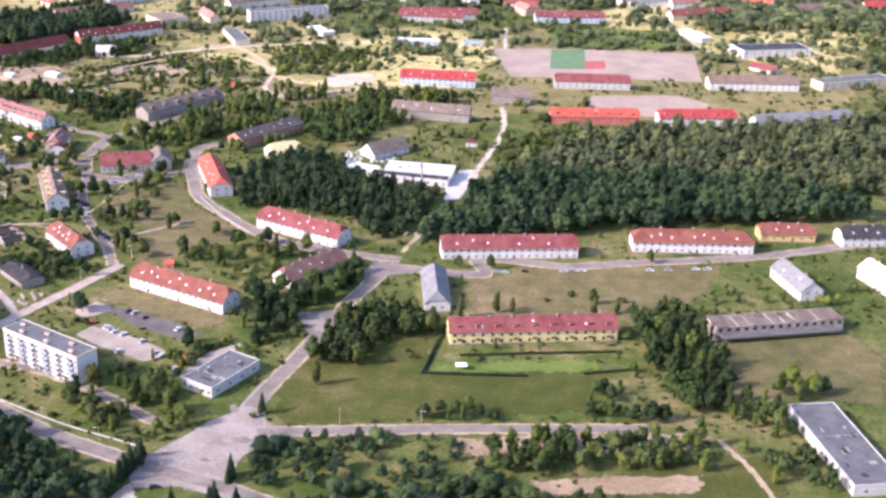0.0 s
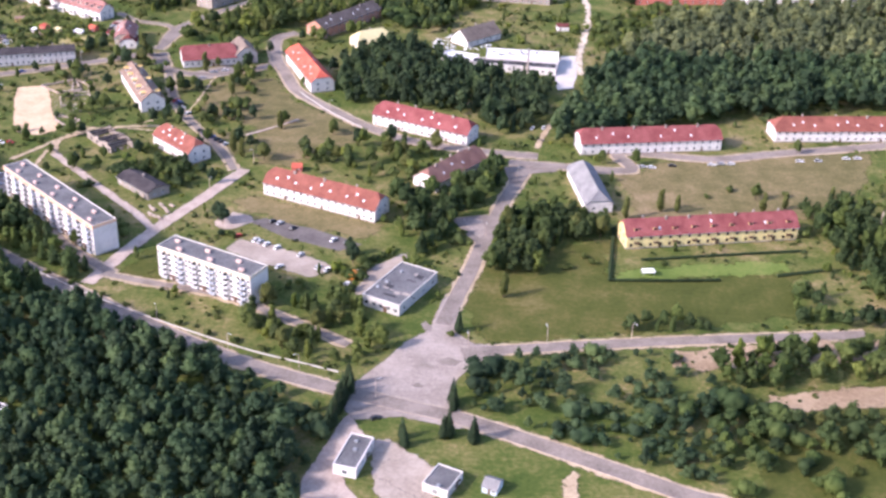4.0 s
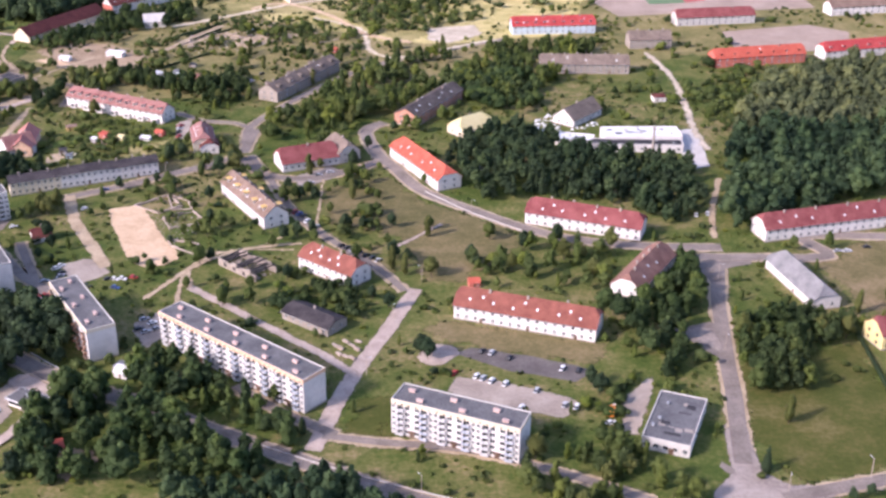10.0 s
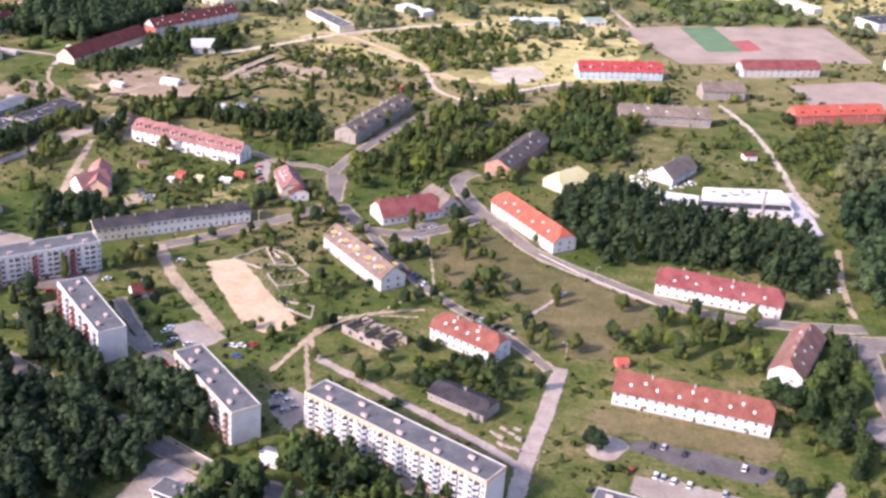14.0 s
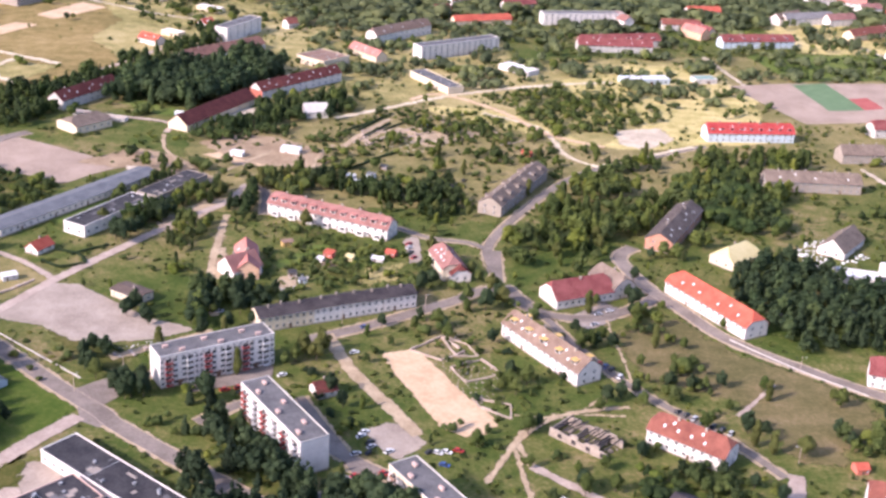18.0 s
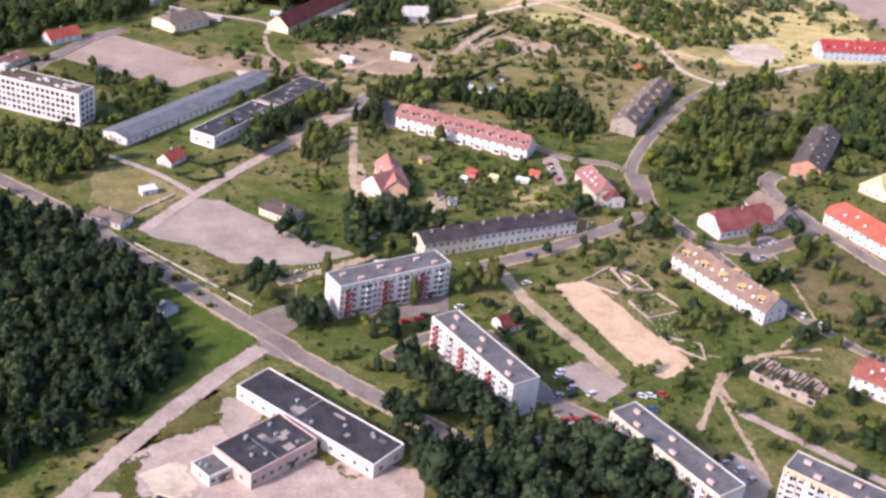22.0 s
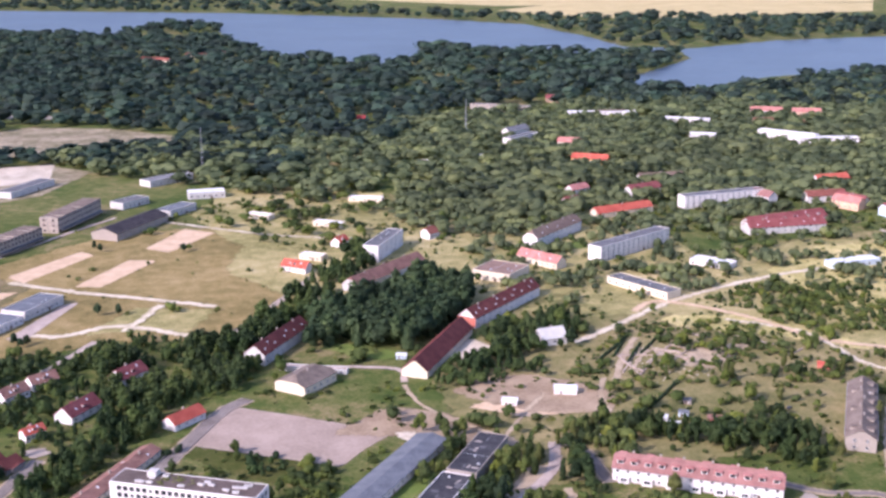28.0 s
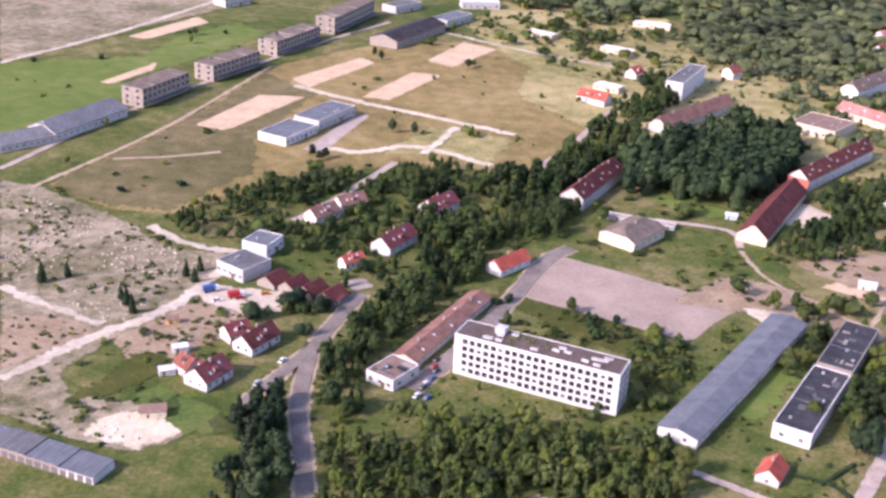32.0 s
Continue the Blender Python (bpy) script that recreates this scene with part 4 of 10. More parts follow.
FRAY = {"lawn": 9, "lawn_deep": 9, "meadow_olive": 9, "lawn_bright": 9, "meadow_dry": 9, "meadow_gold": 9, "meadow_yellow": 9, "meadow_sun": 9, "waste": 5, "dirt_brown": 5, "sand_pale": 5, "sand_bright": 5, "dirt": 2.5, "gravel": 2.5, "sand_orange": 2.5, "gravel_pink": 1.6, "concrete_pale": 1.6, "asphalt_worn": 1.6}
KINDS = {"asphalt_worn": ("road_junction", "pale worn asphalt junction"), "asphalt": ("road", "worn grey asphalt"), "asphalt_dark": ("car_park", "dark asphalt parking strip"), "concrete_pale": ("concrete_yard", "pale cracked concrete"), "concrete_white": ("concrete_yard", "white concrete yard"), "gravel": ("gravel_yard", "grey gravel"), "gravel_pink": ("gravel_square", "pinkish fine gravel"), "dirt": ("dirt_track", "trodden pale dirt"), "dirt_brown": ("bare_ground", "bare brown earth"),
         "waste": ("waste_ground", "grey sandy waste ground with tufts of grass"), "sand_pale": ("sandy_ground", "pale trampled sand"), "sand_bright": ("sandy_ground", "bright yellow sand"), "sand_orange": ("sand_patch", "levelled orange sand"), "turf": ("sports_pitch", "green sports turf"), "court_red": ("sports_court", "red sports court surface"), "wheat": ("wheat_field", "ripe pale wheat field"),
         "lawn": ("lawn", "mown green grass"), "plot_green": ("garden_plot", "bright green vegetable plot"), "plot_dark": ("garden_plot", "dark green planted garden plot"), "lawn_deep": ("lawn", "deep green long grass"), "meadow_olive": ("meadow", "olive brown meadow grass"), "lawn_bright": ("lawn", "bright green grass"), "meadow_dry": ("meadow", "dry brownish meadow grass"), "meadow_gold": ("meadow", "golden dry grass with bare sandy spots"), "meadow_yellow": ("meadow", "yellowing meadow grass, colour brightened as by sun"), "meadow_sun": ("meadow", "straw-yellow meadow with sunshine put into its colour")}
COUNT = [0]


def yard(outline, mat, z):
    COUNT[0] += 1
    name, label = KINDS[mat.name]
    low = name in ("lawn", "meadow", "wheat_field")
    if z >= 1:
        low = False
    LAYER[low] += 0.0022
    z = LAYER[low]
    if mat.name in FRAY:
        ob = cover(name, outline, z, mat, label, FRAY[mat.name])
    else:
        ob = sheet(name, outline, z, mat, label, rough=0.7, seed=COUNT[0])
    YARDS.append((outline, z))
    if name == "lawn" or mat.name in ("meadow_dry", "meadow_gold", "meadow_olive"):
        LAWNS.append(outline)
    if name in ("road_junction", "road", "car_park", "concrete_yard", "gravel_yard", "gravel_square", "sand_patch", "sports_pitch", "sports_court", "sandy_ground", "waste_ground"):
        BARE.append(outline)
    return ob


def keep_open(outline, _):
    """Ground on which no shrubs grow."""
    OPEN.append(outline)


OPEN = []
BARE = []
LAWNS = []
YARDS = []
LAYER = {True: 0.01, False: 0.10}


def smooth_line(pts, step=5.0):
    """Points along a soft curve through the given ones."""
    p = [Vector(q) for q in pts]
    p = [p[0] * 2 - p[1]] + p + [p[-1] * 2 - p[-2]]
    out = []
    for i in range(1, len(p) - 2):
        n = max(1, int((p[i + 1] - p[i]).length / step))
        for k in range(n):
            t = k / n
            out.append(0.5 * ((2 * p[i]) + (p[i + 1] - p[i - 1]) * t + (2 * p[i - 1] - 5 * p[i] + 4 * p[i + 1] - p[i + 2]) * t * t + (3 * p[i] - p[i - 1] - 3 * p[i + 1] + p[i + 2]) * t ** 3))
    out.append(p[-2])
    return out


def ribbon(pts, offsets, z, wobble=0.0, seed=0):
    bm = bmesh.new()
    rows = []
    for i, p in enumerate(pts):
        d = (pts[min(i + 1, len(pts) - 1)] - pts[max(i - 1, 0)]).normalized()
        n = Vector((-d.y, d.x))
        rows.append([bm.verts.new((*(p + n * (o + wobble * noise.noise((p.x * 0.15, p.y * 0.15, seed + o)))), zz)) for o, zz in zip(offsets, z)])
    for a, b in zip(rows, rows[1:]):
        for i in range(len(a) - 1):
            bm.faces.new((a[i + 1], a[i], b[i], b[i + 1]))
    return bm


def road(pts, width, mat):
    COUNT[0] += 1
    line = smooth_line(pts)
    z = 0.20 + COUNT[0] * 0.0025
    paved = mat.name == "asphalt"
    name, label = KINDS[mat.name]
    name = "road" if paved else ("concrete_road" if mat.name == "concrete_pale" else "track")
    if mat.name in FRAY:
        w = width / 2 + 2.0
        me = mesh_from(ribbon(line, (-w, 0.0, w), (z, z, z), 0.7, COUNT[0]), mat)
        rim = me.attributes.new("rim", "FLOAT", "POINT")
        rim.data.foreach_set("value", [v for _ in line for v in (102.0, 100 - width / 2, 102.0)])
        ob = new(name, me)
    else:
        ob = new(name, mesh_from(ribbon(line, (-width / 2, width / 2), (z, z), 0.25, COUNT[0]), mat))
    tagged(ob, label + (" road with pale kerbs" if paved else " track through grass"), "", "", "structure")
    if paved:
        # trodden sandy verge on both sides, grown over towards the grass
        w = width / 2 + 3.2
        verge = mesh_from(ribbon(line, (-w, 0.0, w), (0.098, 0.098, 0.098), 0.9, COUNT[0] + 50), M["dirt"])
        verge.attributes.new("rim", "FLOAT", "POINT").data.foreach_set("value", [v for _ in line for v in (101.9, 98.7 - width / 2, 101.9)])
        tagged(new("verge", verge), "sandy grown-over road verge", "", "", "structure")
    for a, b in zip(line, line[1:]):
        LANES.append((a.x, a.y, b.x, b.y, width / 2 + 1.0, z))
    if paved and width >= 6.9:
        for s in (-1, 1):
            o = s * (width / 2 + 0.1)
            kerb = ribbon(line, (o - 0.17, o - 0.14, o + 0.14, o + 0.17), (0.0, z + 0.11, z + 0.11, 0.0), 0.25, COUNT[0])
            tagged(new("kerb", mesh_from(kerb, M["gravel"])), "worn concrete kerb stones", "", "", "structure")


def lake(outline, mat):
    ob = sheet("water", outline, 0.06, mat, "calm grey-blue lake water", rough=6)
    LAKES.append(outline)
    return ob


LAKES = []
bm = bmesh.new()
ring = [bm.verts.new((-300 + 5200 * math.cos(a), 900 + 5200 * math.sin(a), 0)) for a in [i * math.tau / 96 for i in range(96)]]
bm.faces.new(ring)
tagged(new("ground", mesh_from(bm, M["grass"])), "rough grassland reaching the horizon", "", "", "structure")



# five-storey apartment blocks
apartment_block(-225.3, 458.7, -25.8, 47.9, 11.5, 3, M["plaster_white"], M["plaster_cream"], M["rail_blue"])
apartment_block(-306.8, 508.6, -42.3, 80.6, 11.5, 5, M["plaster_white"], M["plaster_peach"], M["rail_blue"])
apartment_block(-372.8, 540.9, -60.5, 48.8, 11.5, 3, M["plaster_white"], M["plaster_cream"], M["rail_brown"])
apartment_block(-426.7, 596.6, -61.4, 48.6, 11.5, 3, M["plaster_white"], M["plaster_white"], M["rail_red"])
apartment_block(-456.8, 650.4, 26.6, 48.9, 11.5, 3, M["plaster_white"], M["plaster_white"], M["rail_red"])
office_block(-624.7, 826.1, -25.7, 64.9, 13.0, 17.0)

# former barracks, two storeys under steep tiled roofs
barracks(-151.6, 637.0, -23.5, 57.1, 14.0, M["tile_red"], M["plaster_white"], bays=14, skylights=9, chimneys=4, hip=0.5, label="long white apartment house under a dark red hipped tile roof")
barracks(-191.2, 542.4, -22.3, 60.4, 14.0, M["tile_orange"], M["plaster_white"], bays=16, skylights=11, chimneys=3, hip=0.4, label="long white apartment house under an orange-red tile roof")
barracks(-32.3, 632.0, 13.0, 77.0, 14.0, M["tile_red"], M["plaster_white"], bays=18, skylights=8, chimneys=4, hip=0.4, label="long white house with a dull red roof beside a pine wood")
barracks(71.2, 661.9, 8.5, 69.3, 14.0, M["tile_orange"], M["plaster_white"], bays=16, skylights=9, chimneys=3, hip=0.8, label="long white house with an orange-red hipped roof and small windows")
barracks(-13.4, 530.3, 14.1, 82.0, 13.0, M["tile_red"], M["plaster_yellow"], bays=18, skylights=3, chimneys=7, hip=0.25, dormers=9, shutters=True, label="long yellow terraced house with a crimson roof and dark dormers")
barracks(-272.6, 590.9, -42.0, 31.9, 13.0, M["tile_orange"], M["plaster_white"], bays=9, skylights=8, chimneys=2, hip=0.5, label="short white house with an orange roof and pale roof windows")
barracks(-314.5, 665.6, -61.3, 52.7, 13.0, M["tile_brown"], M["plaster_white"], bays=13, skylights=12, chimneys=4, hip=0.15, dormers=5, dormer_mat=M["plaster_ochre"], label="white house with a brown roof and ochre dormers")
barracks(-226.9, 712.1, -64.8, 56.1, 14.0, M["tile_bright"], M["plaster_white"], bays=14, skylights=7, chimneys=0, hip=0.6, label="long white house with a bright orange metal tile roof")
barracks(-219.5, 812.0, 58.6, 60.1, 15.0, M["slate_mid"], M["brick_orange"], rise=4.0, bays=10, skylights=8, chimneys=2, hip=0.0, label="orange-red brick building with a dark slate gable roof")
barracks(-291.0, 725.7, 21.2, 32.1, 16.0, M["tile_red"], M["plaster_white"], h=5, bays=9, skylights=0, chimneys=1, hip=0.3, label="white hall under a wide dark red roof")
barracks(-271.8, 735.8, 25.7, 12.7, 20.0, M["slate_brown"], M["plaster_pale"], h=6.5, bays=3, skylights=0, chimneys=1, hip=0.3, label="pale gabled wing with a grey roof joined to a red-roofed hall")
barracks(-430.0, 694.5, 21.9, 25.3, 11.0, M["slate_dark"], M["plaster_cream"], h=7.2, rise=2.2, bays=8, skylights=0, chimneys=3, hip=0.0, label="cream terraced house with a low dark felt roof on a street")
barracks(-406.4, 704.0, 21.9, 25.3, 11.0, M["slate_dark"], M["plaster_white"], h=7.6, rise=2.2, bays=8, skylights=0, chimneys=3, hip=0.0, label="white terraced house with a low dark felt roof on a street")
barracks(-382.9, 713.5, 21.9, 25.3, 11.0, M["slate_dark"], M["plaster_white"], h=7.2, rise=2.2, bays=8, skylights=0, chimneys=3, hip=0.0, label="off-white terraced house with a low dark felt roof on a street")
barracks(-407.9, 814.9, -29.3, 72.6, 12.0, M["tile_pink"], M["plaster_white"], bays=16, skylights=0, chimneys=6, hip=0.3, dormers=12, dormer_mat=M["tile_salmon"], bay_windows=7, label="long white terraced house with a faded pink roof and many dormers")
barracks(-350.8, 756.2, -78.6, 24.5, 12.0, M["tile_pink"], M["plaster_cream"], h=6.5, bays=6, skylights=9, chimneys=1, hip=0.6, label="white house with a pink hipped roof at a road bend")
barracks(-346.5, 747.3, -78.6, 12.0, 10.0, M["tile_maroon"], M["plaster_white"], h=4.6, bays=3, skylights=0, chimneys=1, hip=0.5, label="low white wing with a maroon roof joined to a cream house")
barracks(-301.2, 866.5, 60.2, 75.0, 14.0, M["slate_brown"], M["plaster_worn"], rise=4.2, bays=10, dormers=6, dormer_mat=M["slate_brown"], skylights=2, chimneys=6, hip=0.2, label="derelict long house with a grey-brown roof and broken dormers")

# pink house under construction
barracks(-449.4, 754.9, -85.2, 29.7, 11.0, M["tile_salmon"], M["plaster_peach"], h=5.5, bays=5, skylights=2, chimneys=1, hip=0.0, label="unfinished house with a salmon roof")
barracks(-452.3, 748.1, 36.5, 16.0, 14.0, M["tile_pink"], M["plaster_white"], h=5, bays=3, skylights=2, chimneys=2, hip=0.0, label="unfinished white house with a pink gable roof")

# red-roofed house by the junction, barn
barracks(-134.4, 581.5, 56.4, 42.0, 14.0, M["tile_worn"], M["plaster_white"], h=5, bays=10, skylights=4, chimneys=5, hip=0.4, label="low old house with a patched red roof")
barracks(-65.9, 570.0, -79.5, 42.3, 13.0, M["slate_grey"], M["plaster_white"], h=5, bays=5, skylights=0, chimneys=0, hip=0.7, label="grey slate-roofed hall with a white gable wall")
barracks(124.4, 616.9, -69.5, 33.4, 13.0, M["slate_grey"], M["plaster_white"], h=6, bays=7, skylights=2, chimneys=2, hip=0.1, label="white house with a grey sheet roof")
barracks(172.7, 692.0, 15.4, 29.1, 13.0, M["slate_dark"], M["plaster_white"], h=6.5, bays=6, skylights=3, chimneys=2, hip=0.4, label="bright white house with a dark roof")
barracks(174.3, 625.1, -64.2, 36.3, 13.0, M["plaster_pale"], M["plaster_white"], h=6.5, bays=7, skylights=0, chimneys=3, hip=0.2, label="bright white terraced house with pale roof")
barracks(128.6, 691.0, 9.0, 32.9, 12.0, M["tile_orange"], M["plaster_ochre"], h=5, bays=6, skylights=3, chimneys=2, hip=0.6, label="ochre house with an orange hipped roof")

# derelict long building
ruin(105.7, 560.6, 19.9, 68.8, 13.0, 7.5, label="derelict grey long building with a caved-in roof")
open_ruin(-312.0, 597.3, -44.8, 25.7, 12.0, 4.8, label="roofless brick outbuilding with broken beams")
barracks(-279.9, 546.5, -39.9, 25.3, 12.0, M["slate_dark"], M["plaster_worn"], h=3.6, rise=2.5, bays=6, skylights=0, chimneys=1, hip=0.4, label="low old house with a dark worn roof")

# flat-roofed sheds and shops
flat_building(-147.9, 462.2, -24.5, 17.1, 32.0, 5.0, M["felt_grey"], M["plaster_pale"], bays=5, vents=6, label="flat-roofed grey service building with a white parapet beside the road")
flat_building(-484.1, 566.9, -43.4, 60.1, 15.0, 5.2, M["felt_dark"], M["plaster_white"], bays=12, vents=10, label="flat dark-roofed shopping pavilion with white walls")
flat_building(-500.6, 550.2, 42.0, 26.8, 18.0, 6.0, M["felt_dark"], M["plaster_pink"], bays=8, vents=14, label="raised dark-roofed wing of a shopping pavilion with red shopfronts")
flat_building(-516.6, 541.9, 39.7, 8.3, 9.0, 3.6, M["felt_grey"], M["plaster_white"], bays=3, vents=2, label="small white annexe with a flat grey roof")
flat_building(-521.8, 515.4, -24.2, 26.6, 14.0, 4.4, M["felt_dark"], M["plaster_cream"], bays=6, vents=4, label="low cream building with a flat dark roof beside a car park")
petrol_kiosk(-381.0, 486.8, -31.1, 15.7, 7.0, "white petrol kiosk with a round end and grey roof")
flat_building(-283.6, 355.3, 68.2, 19.4, 13.0, 4.5, M["felt_dark"], M["plaster_white"], bays=6, vents=3, label="low white workshop with a flat dark roof in the wood")
flat_building(-152.7, 350.7, 77.5, 17.7, 8.0, 4.0, M["felt_grey"], M["plaster_white"], bays=4, vents=2, label="small white flat-roofed filling station building")
flat_building(-122.4, 341.1, 67.0, 11.4, 9.0, 3.2, M["felt_grey"], M["plaster_pale"], bays=3, vents=1, label="small pale flat-roofed garage on a lawn")
barracks(-499.1, 718.5, -37.2, 16.6, 10.0, M["felt_brown"], M["plaster_cream"], h=3.8, rise=0.7, bays=4, skylights=0, chimneys=1, hip=0.0, label="small pavilion with a brown flat roof beside a gravel yard")
flat_building(119.7, 449.1, -74.3, 62.9, 20.8, 5.0, M["felt_grey"], M["plaster_pale"], bays=10, vents=3, label="large grey industrial hall with a flat sheet roof")
barracks(-546.3, 835.9, 54.4, 113.2, 15.0, M["felt_blue"], M["plaster_white"], h=4.2, rise=1.6, bays=26, skylights=0, chimneys=0, hip=0.0, label="very long low white hall with a blue-grey roof")
flat_building(-524.4, 813.2, 57.2, 51.7, 14.0, 6.2, M["felt_dark"], M["plaster_white"], bays=9, vents=6, label="flat-roofed white school wing with a dark roof")
flat_building(-496.4, 857.2, 57.7, 44.2, 14.0, 5.6, M["felt_dark"], M["plaster_worn"], bays=8, vents=4, label="rear flat-roofed school wing with a dark roof")
barracks(-659.3, 867.1, 61.2, 66.6, 10.0, M["tile_worn"], M["plaster_cream"], h=3.6, rise=2.0, bays=14, skylights=5, chimneys=3, hip=0.0, label="long low outbuilding with a worn rust-brown roof")
flat_building(-679.6, 828.6, -37.2, 12.7, 16.0, 4.6, M["felt_rust"], M["plaster_white"], bays=3, vents=1, label="white garage with a rust-brown flat roof")
garage_row(-795.8, 770.0, -23.9, 53.7, 11.0, 4, label="row of garages under stepped blue-grey felt roofs")
flat_building(-741.5, 942.8, 64.6, 14.8, 13.0, 6.0, M["felt_blue"], M["plaster_white"], bays=3, vents=1, label="two-storey white box house with a flat grey roof")
flat_building(-747.0, 918.2, -39.5, 16.6, 17.0, 6.0, M["felt_grey"], M["plaster_pale"], bays=5, vents=2, label="grey flat-roofed depot building")

# white and black warehouses
flat_building(-104.9, 742.1, -4.4, 51.5, 9.0, 4.6, M["felt_dark"], M["plaster_white"], bays=10, vents=2, label="warehouse front with a black roof and white wall")
flat_building(-100.1, 754.7, -1.0, 44.8, 17.0, 6.0, M["sheet_white"], M["plaster_white"], bays=6, vents=3, label="warehouse with a white sheet roof")
flat_building(-138.7, 752.9, -17.1, 21.1, 11.0, 4.2, M["sheet_white"], M["plaster_white"], bays=4, vents=1, label="low white shed beside a warehouse")
barracks(-130.6, 794.8, 47.6, 30.6, 15.0, M["slate_brown"], M["plaster_white"], h=4.5, bays=5, skylights=0, chimneys=1, hip=0.0, label="shed with a brown roof and a white gable amid rubble")
barracks(-196.9, 774.5, 36.5, 23.9, 15.0, M["sheet_cream"], M["plaster_cream"], h=4.5, bays=3, skylights=0, chimneys=1, hip=0.6, label="new house with a cream-yellow hipped roof")

# northern barracks and derelict houses
barracks(-118.6, 991.2, 3.3, 62.9, 14.0, M["tile_red2"], M["plaster_blue"], bays=14, skylights=6, chimneys=4, hip=0.3, dormers=9, label="pale blue house with a red roof and dormers")
barracks(-111.1, 891.7, -3.1, 60.0, 13.0, M["slate_brown"], M["plaster_worn"], bays=14, skylights=5, chimneys=6, hip=0.2, label="derelict house with a grey-brown roof and chimneys")
barracks(-54.1, 950.5, 3.0, 30.8, 13.0, M["slate_brown"], M["plaster_worn"], bays=8, skylights=0, chimneys=3, hip=0.0, label="derelict brown house beside a pale road")
barracks(13.2, 908.3, 10.7, 68.0, 13.0, M["tile_bright"], M["plaster_red"], bays=12, skylights=3, chimneys=2, hip=0.3, dormers=7, label="red house with a bright red roof and dormers")
barracks(91.6, 924.9, 13.4, 61.6, 13.0, M["tile_red2"], M["plaster_white"], bays=12, skylights=0, chimneys=2, hip=0.5, dormers=6, label="white house with a vivid red roof")
barracks(174.3, 939.8, 23.9, 85.4, 13.0, M["slate_grey"], M["plaster_pale"], h=6, bays=12, skylights=0, chimneys=1, hip=0.4, label="pale house with a grey sheet roof beside the wood")
barracks(147.5, 1045.6, 10.6, 78.4, 13.0, M["tile_brown"], M["plaster_white"], bays=14, skylights=0, chimneys=4, hip=0.4, label="white house with a maroon roof")
barracks(10.1, 1014.3, 7.8, 63.7, 13.0, M["tile_red"], M["plaster_pale"], bays=12, skylights=0, chimneys=2, hip=0.4, label="house with a dull red roof at the sports ground")
flat_building(180.0, 1181.9, 21.6, 72.0, 26.0, 8.0, M["felt_dark"], M["plaster_white"], bays=9, vents=3, label="white sports hall with a dark roof")
flat_building(148.2, 1183.2, -5.0, 18.3, 14.0, 4.5, M["sheet_white"], M["plaster_white"], bays=4, vents=1, label="low white annexe of a sports hall")
barracks(165.5, 1111.6, -31.6, 24.8, 9.0, M["tile_red"], M["plaster_white"], h=3.5, bays=4, skylights=0, chimneys=1, hip=0.2, label="small white house with a red roof")
flat_building(236.7, 1077.9, 29.3, 74.0, 16.0, 7.0, M["felt_grey"], M["plaster_cream"], bays=9, vents=3, label="cream flat-roofed building behind the wood")
flat_building(112.1, 1238.5, -60.1, 39.7, 12.0, 4.5, M["sheet_white"], M["plaster_white"], bays=4, vents=0, label="white shed at the sports ground")

# further town
flat_building(-301.0, 1206.6, 32.8, 83.4, 12.0, 11.5, M["felt_grey"], M["plaster_white"], bays=14, vents=4, storeys=4, label="four-storey white flat-roofed block")
barracks(-346.8, 1258.2, 45.1, 71.7, 13.0, M["tile_brown"], M["plaster_white"], h=8, bays=10, skylights=5, chimneys=2, hip=0.4, label="white house with a maroon hipped roof")
barracks(-376.6, 1184.0, -54.7, 37.2, 11.0, M["tile_salmon"], M["plaster_cream"], h=5, bays=7, skylights=3, chimneys=1, hip=0.0, label="yellow house with an orange roof")
barracks(-150.3, 1256.7, 14.3, 78.2, 13.0, M["tile_red"], M["plaster_pale"], h=6.5, bays=13, skylights=7, chimneys=2, hip=0.3, dormers=6, label="grey-walled house with a red roof")
barracks(-16.2, 1278.7, 10.4, 73.3, 13.0, M["tile_red"], M["plaster_blue"], h=6.5, bays=13, skylights=6, chimneys=2, hip=0.3, dormers=5, label="pale blue house with a maroon roof")
flat_building(-166.0, 1347.4, 10.9, 82.8, 12.0, 11.0, M["felt_grey"], M["plaster_white"], bays=14, vents=3, storeys=4, label="long white four-storey block among trees")
flat_building(-255.6, 1155.1, -46.7, 30.5, 14.0, 4.0, M["sheet_white"], M["plaster_white"], bays=5, vents=0, label="long low white hall")
flat_building(-326.8, 1106.3, -61.3, 53.6, 14.0, 5.0, M["felt_grey"], M["plaster_cream"], bays=9, vents=3, label="cream flat-roofed pavilion beside a dirt road")
barracks(-157.9, 1240.8, 1.5, 66.7, 13.0, M["tile_red"], M["plaster_pale"], h=6, bays=12, skylights=6, chimneys=3, hip=0.3, label="long house with a dull red roof among trees")
flat_building(-156.9, 1134.8, 9.3, 39.9, 12.0, 4.2, M["sheet_white"], M["plaster_blue"], bays=6, vents=1, label="low blue-white shed in the fields")
flat_building(-105.2, 1143.3, 9.3, 18.3, 12.0, 4.0, M["sheet_green"], M["plaster_pale"], bays=3, vents=0, label="low shed with a green roof in the fields")
barracks(121.5, 1339.5, 31.3, 74.0, 13.0, M["tile_orange"], M["plaster_cream"], h=6, bays=8, skylights=2, chimneys=2, hip=0.2, label="cream house with an orange roof")
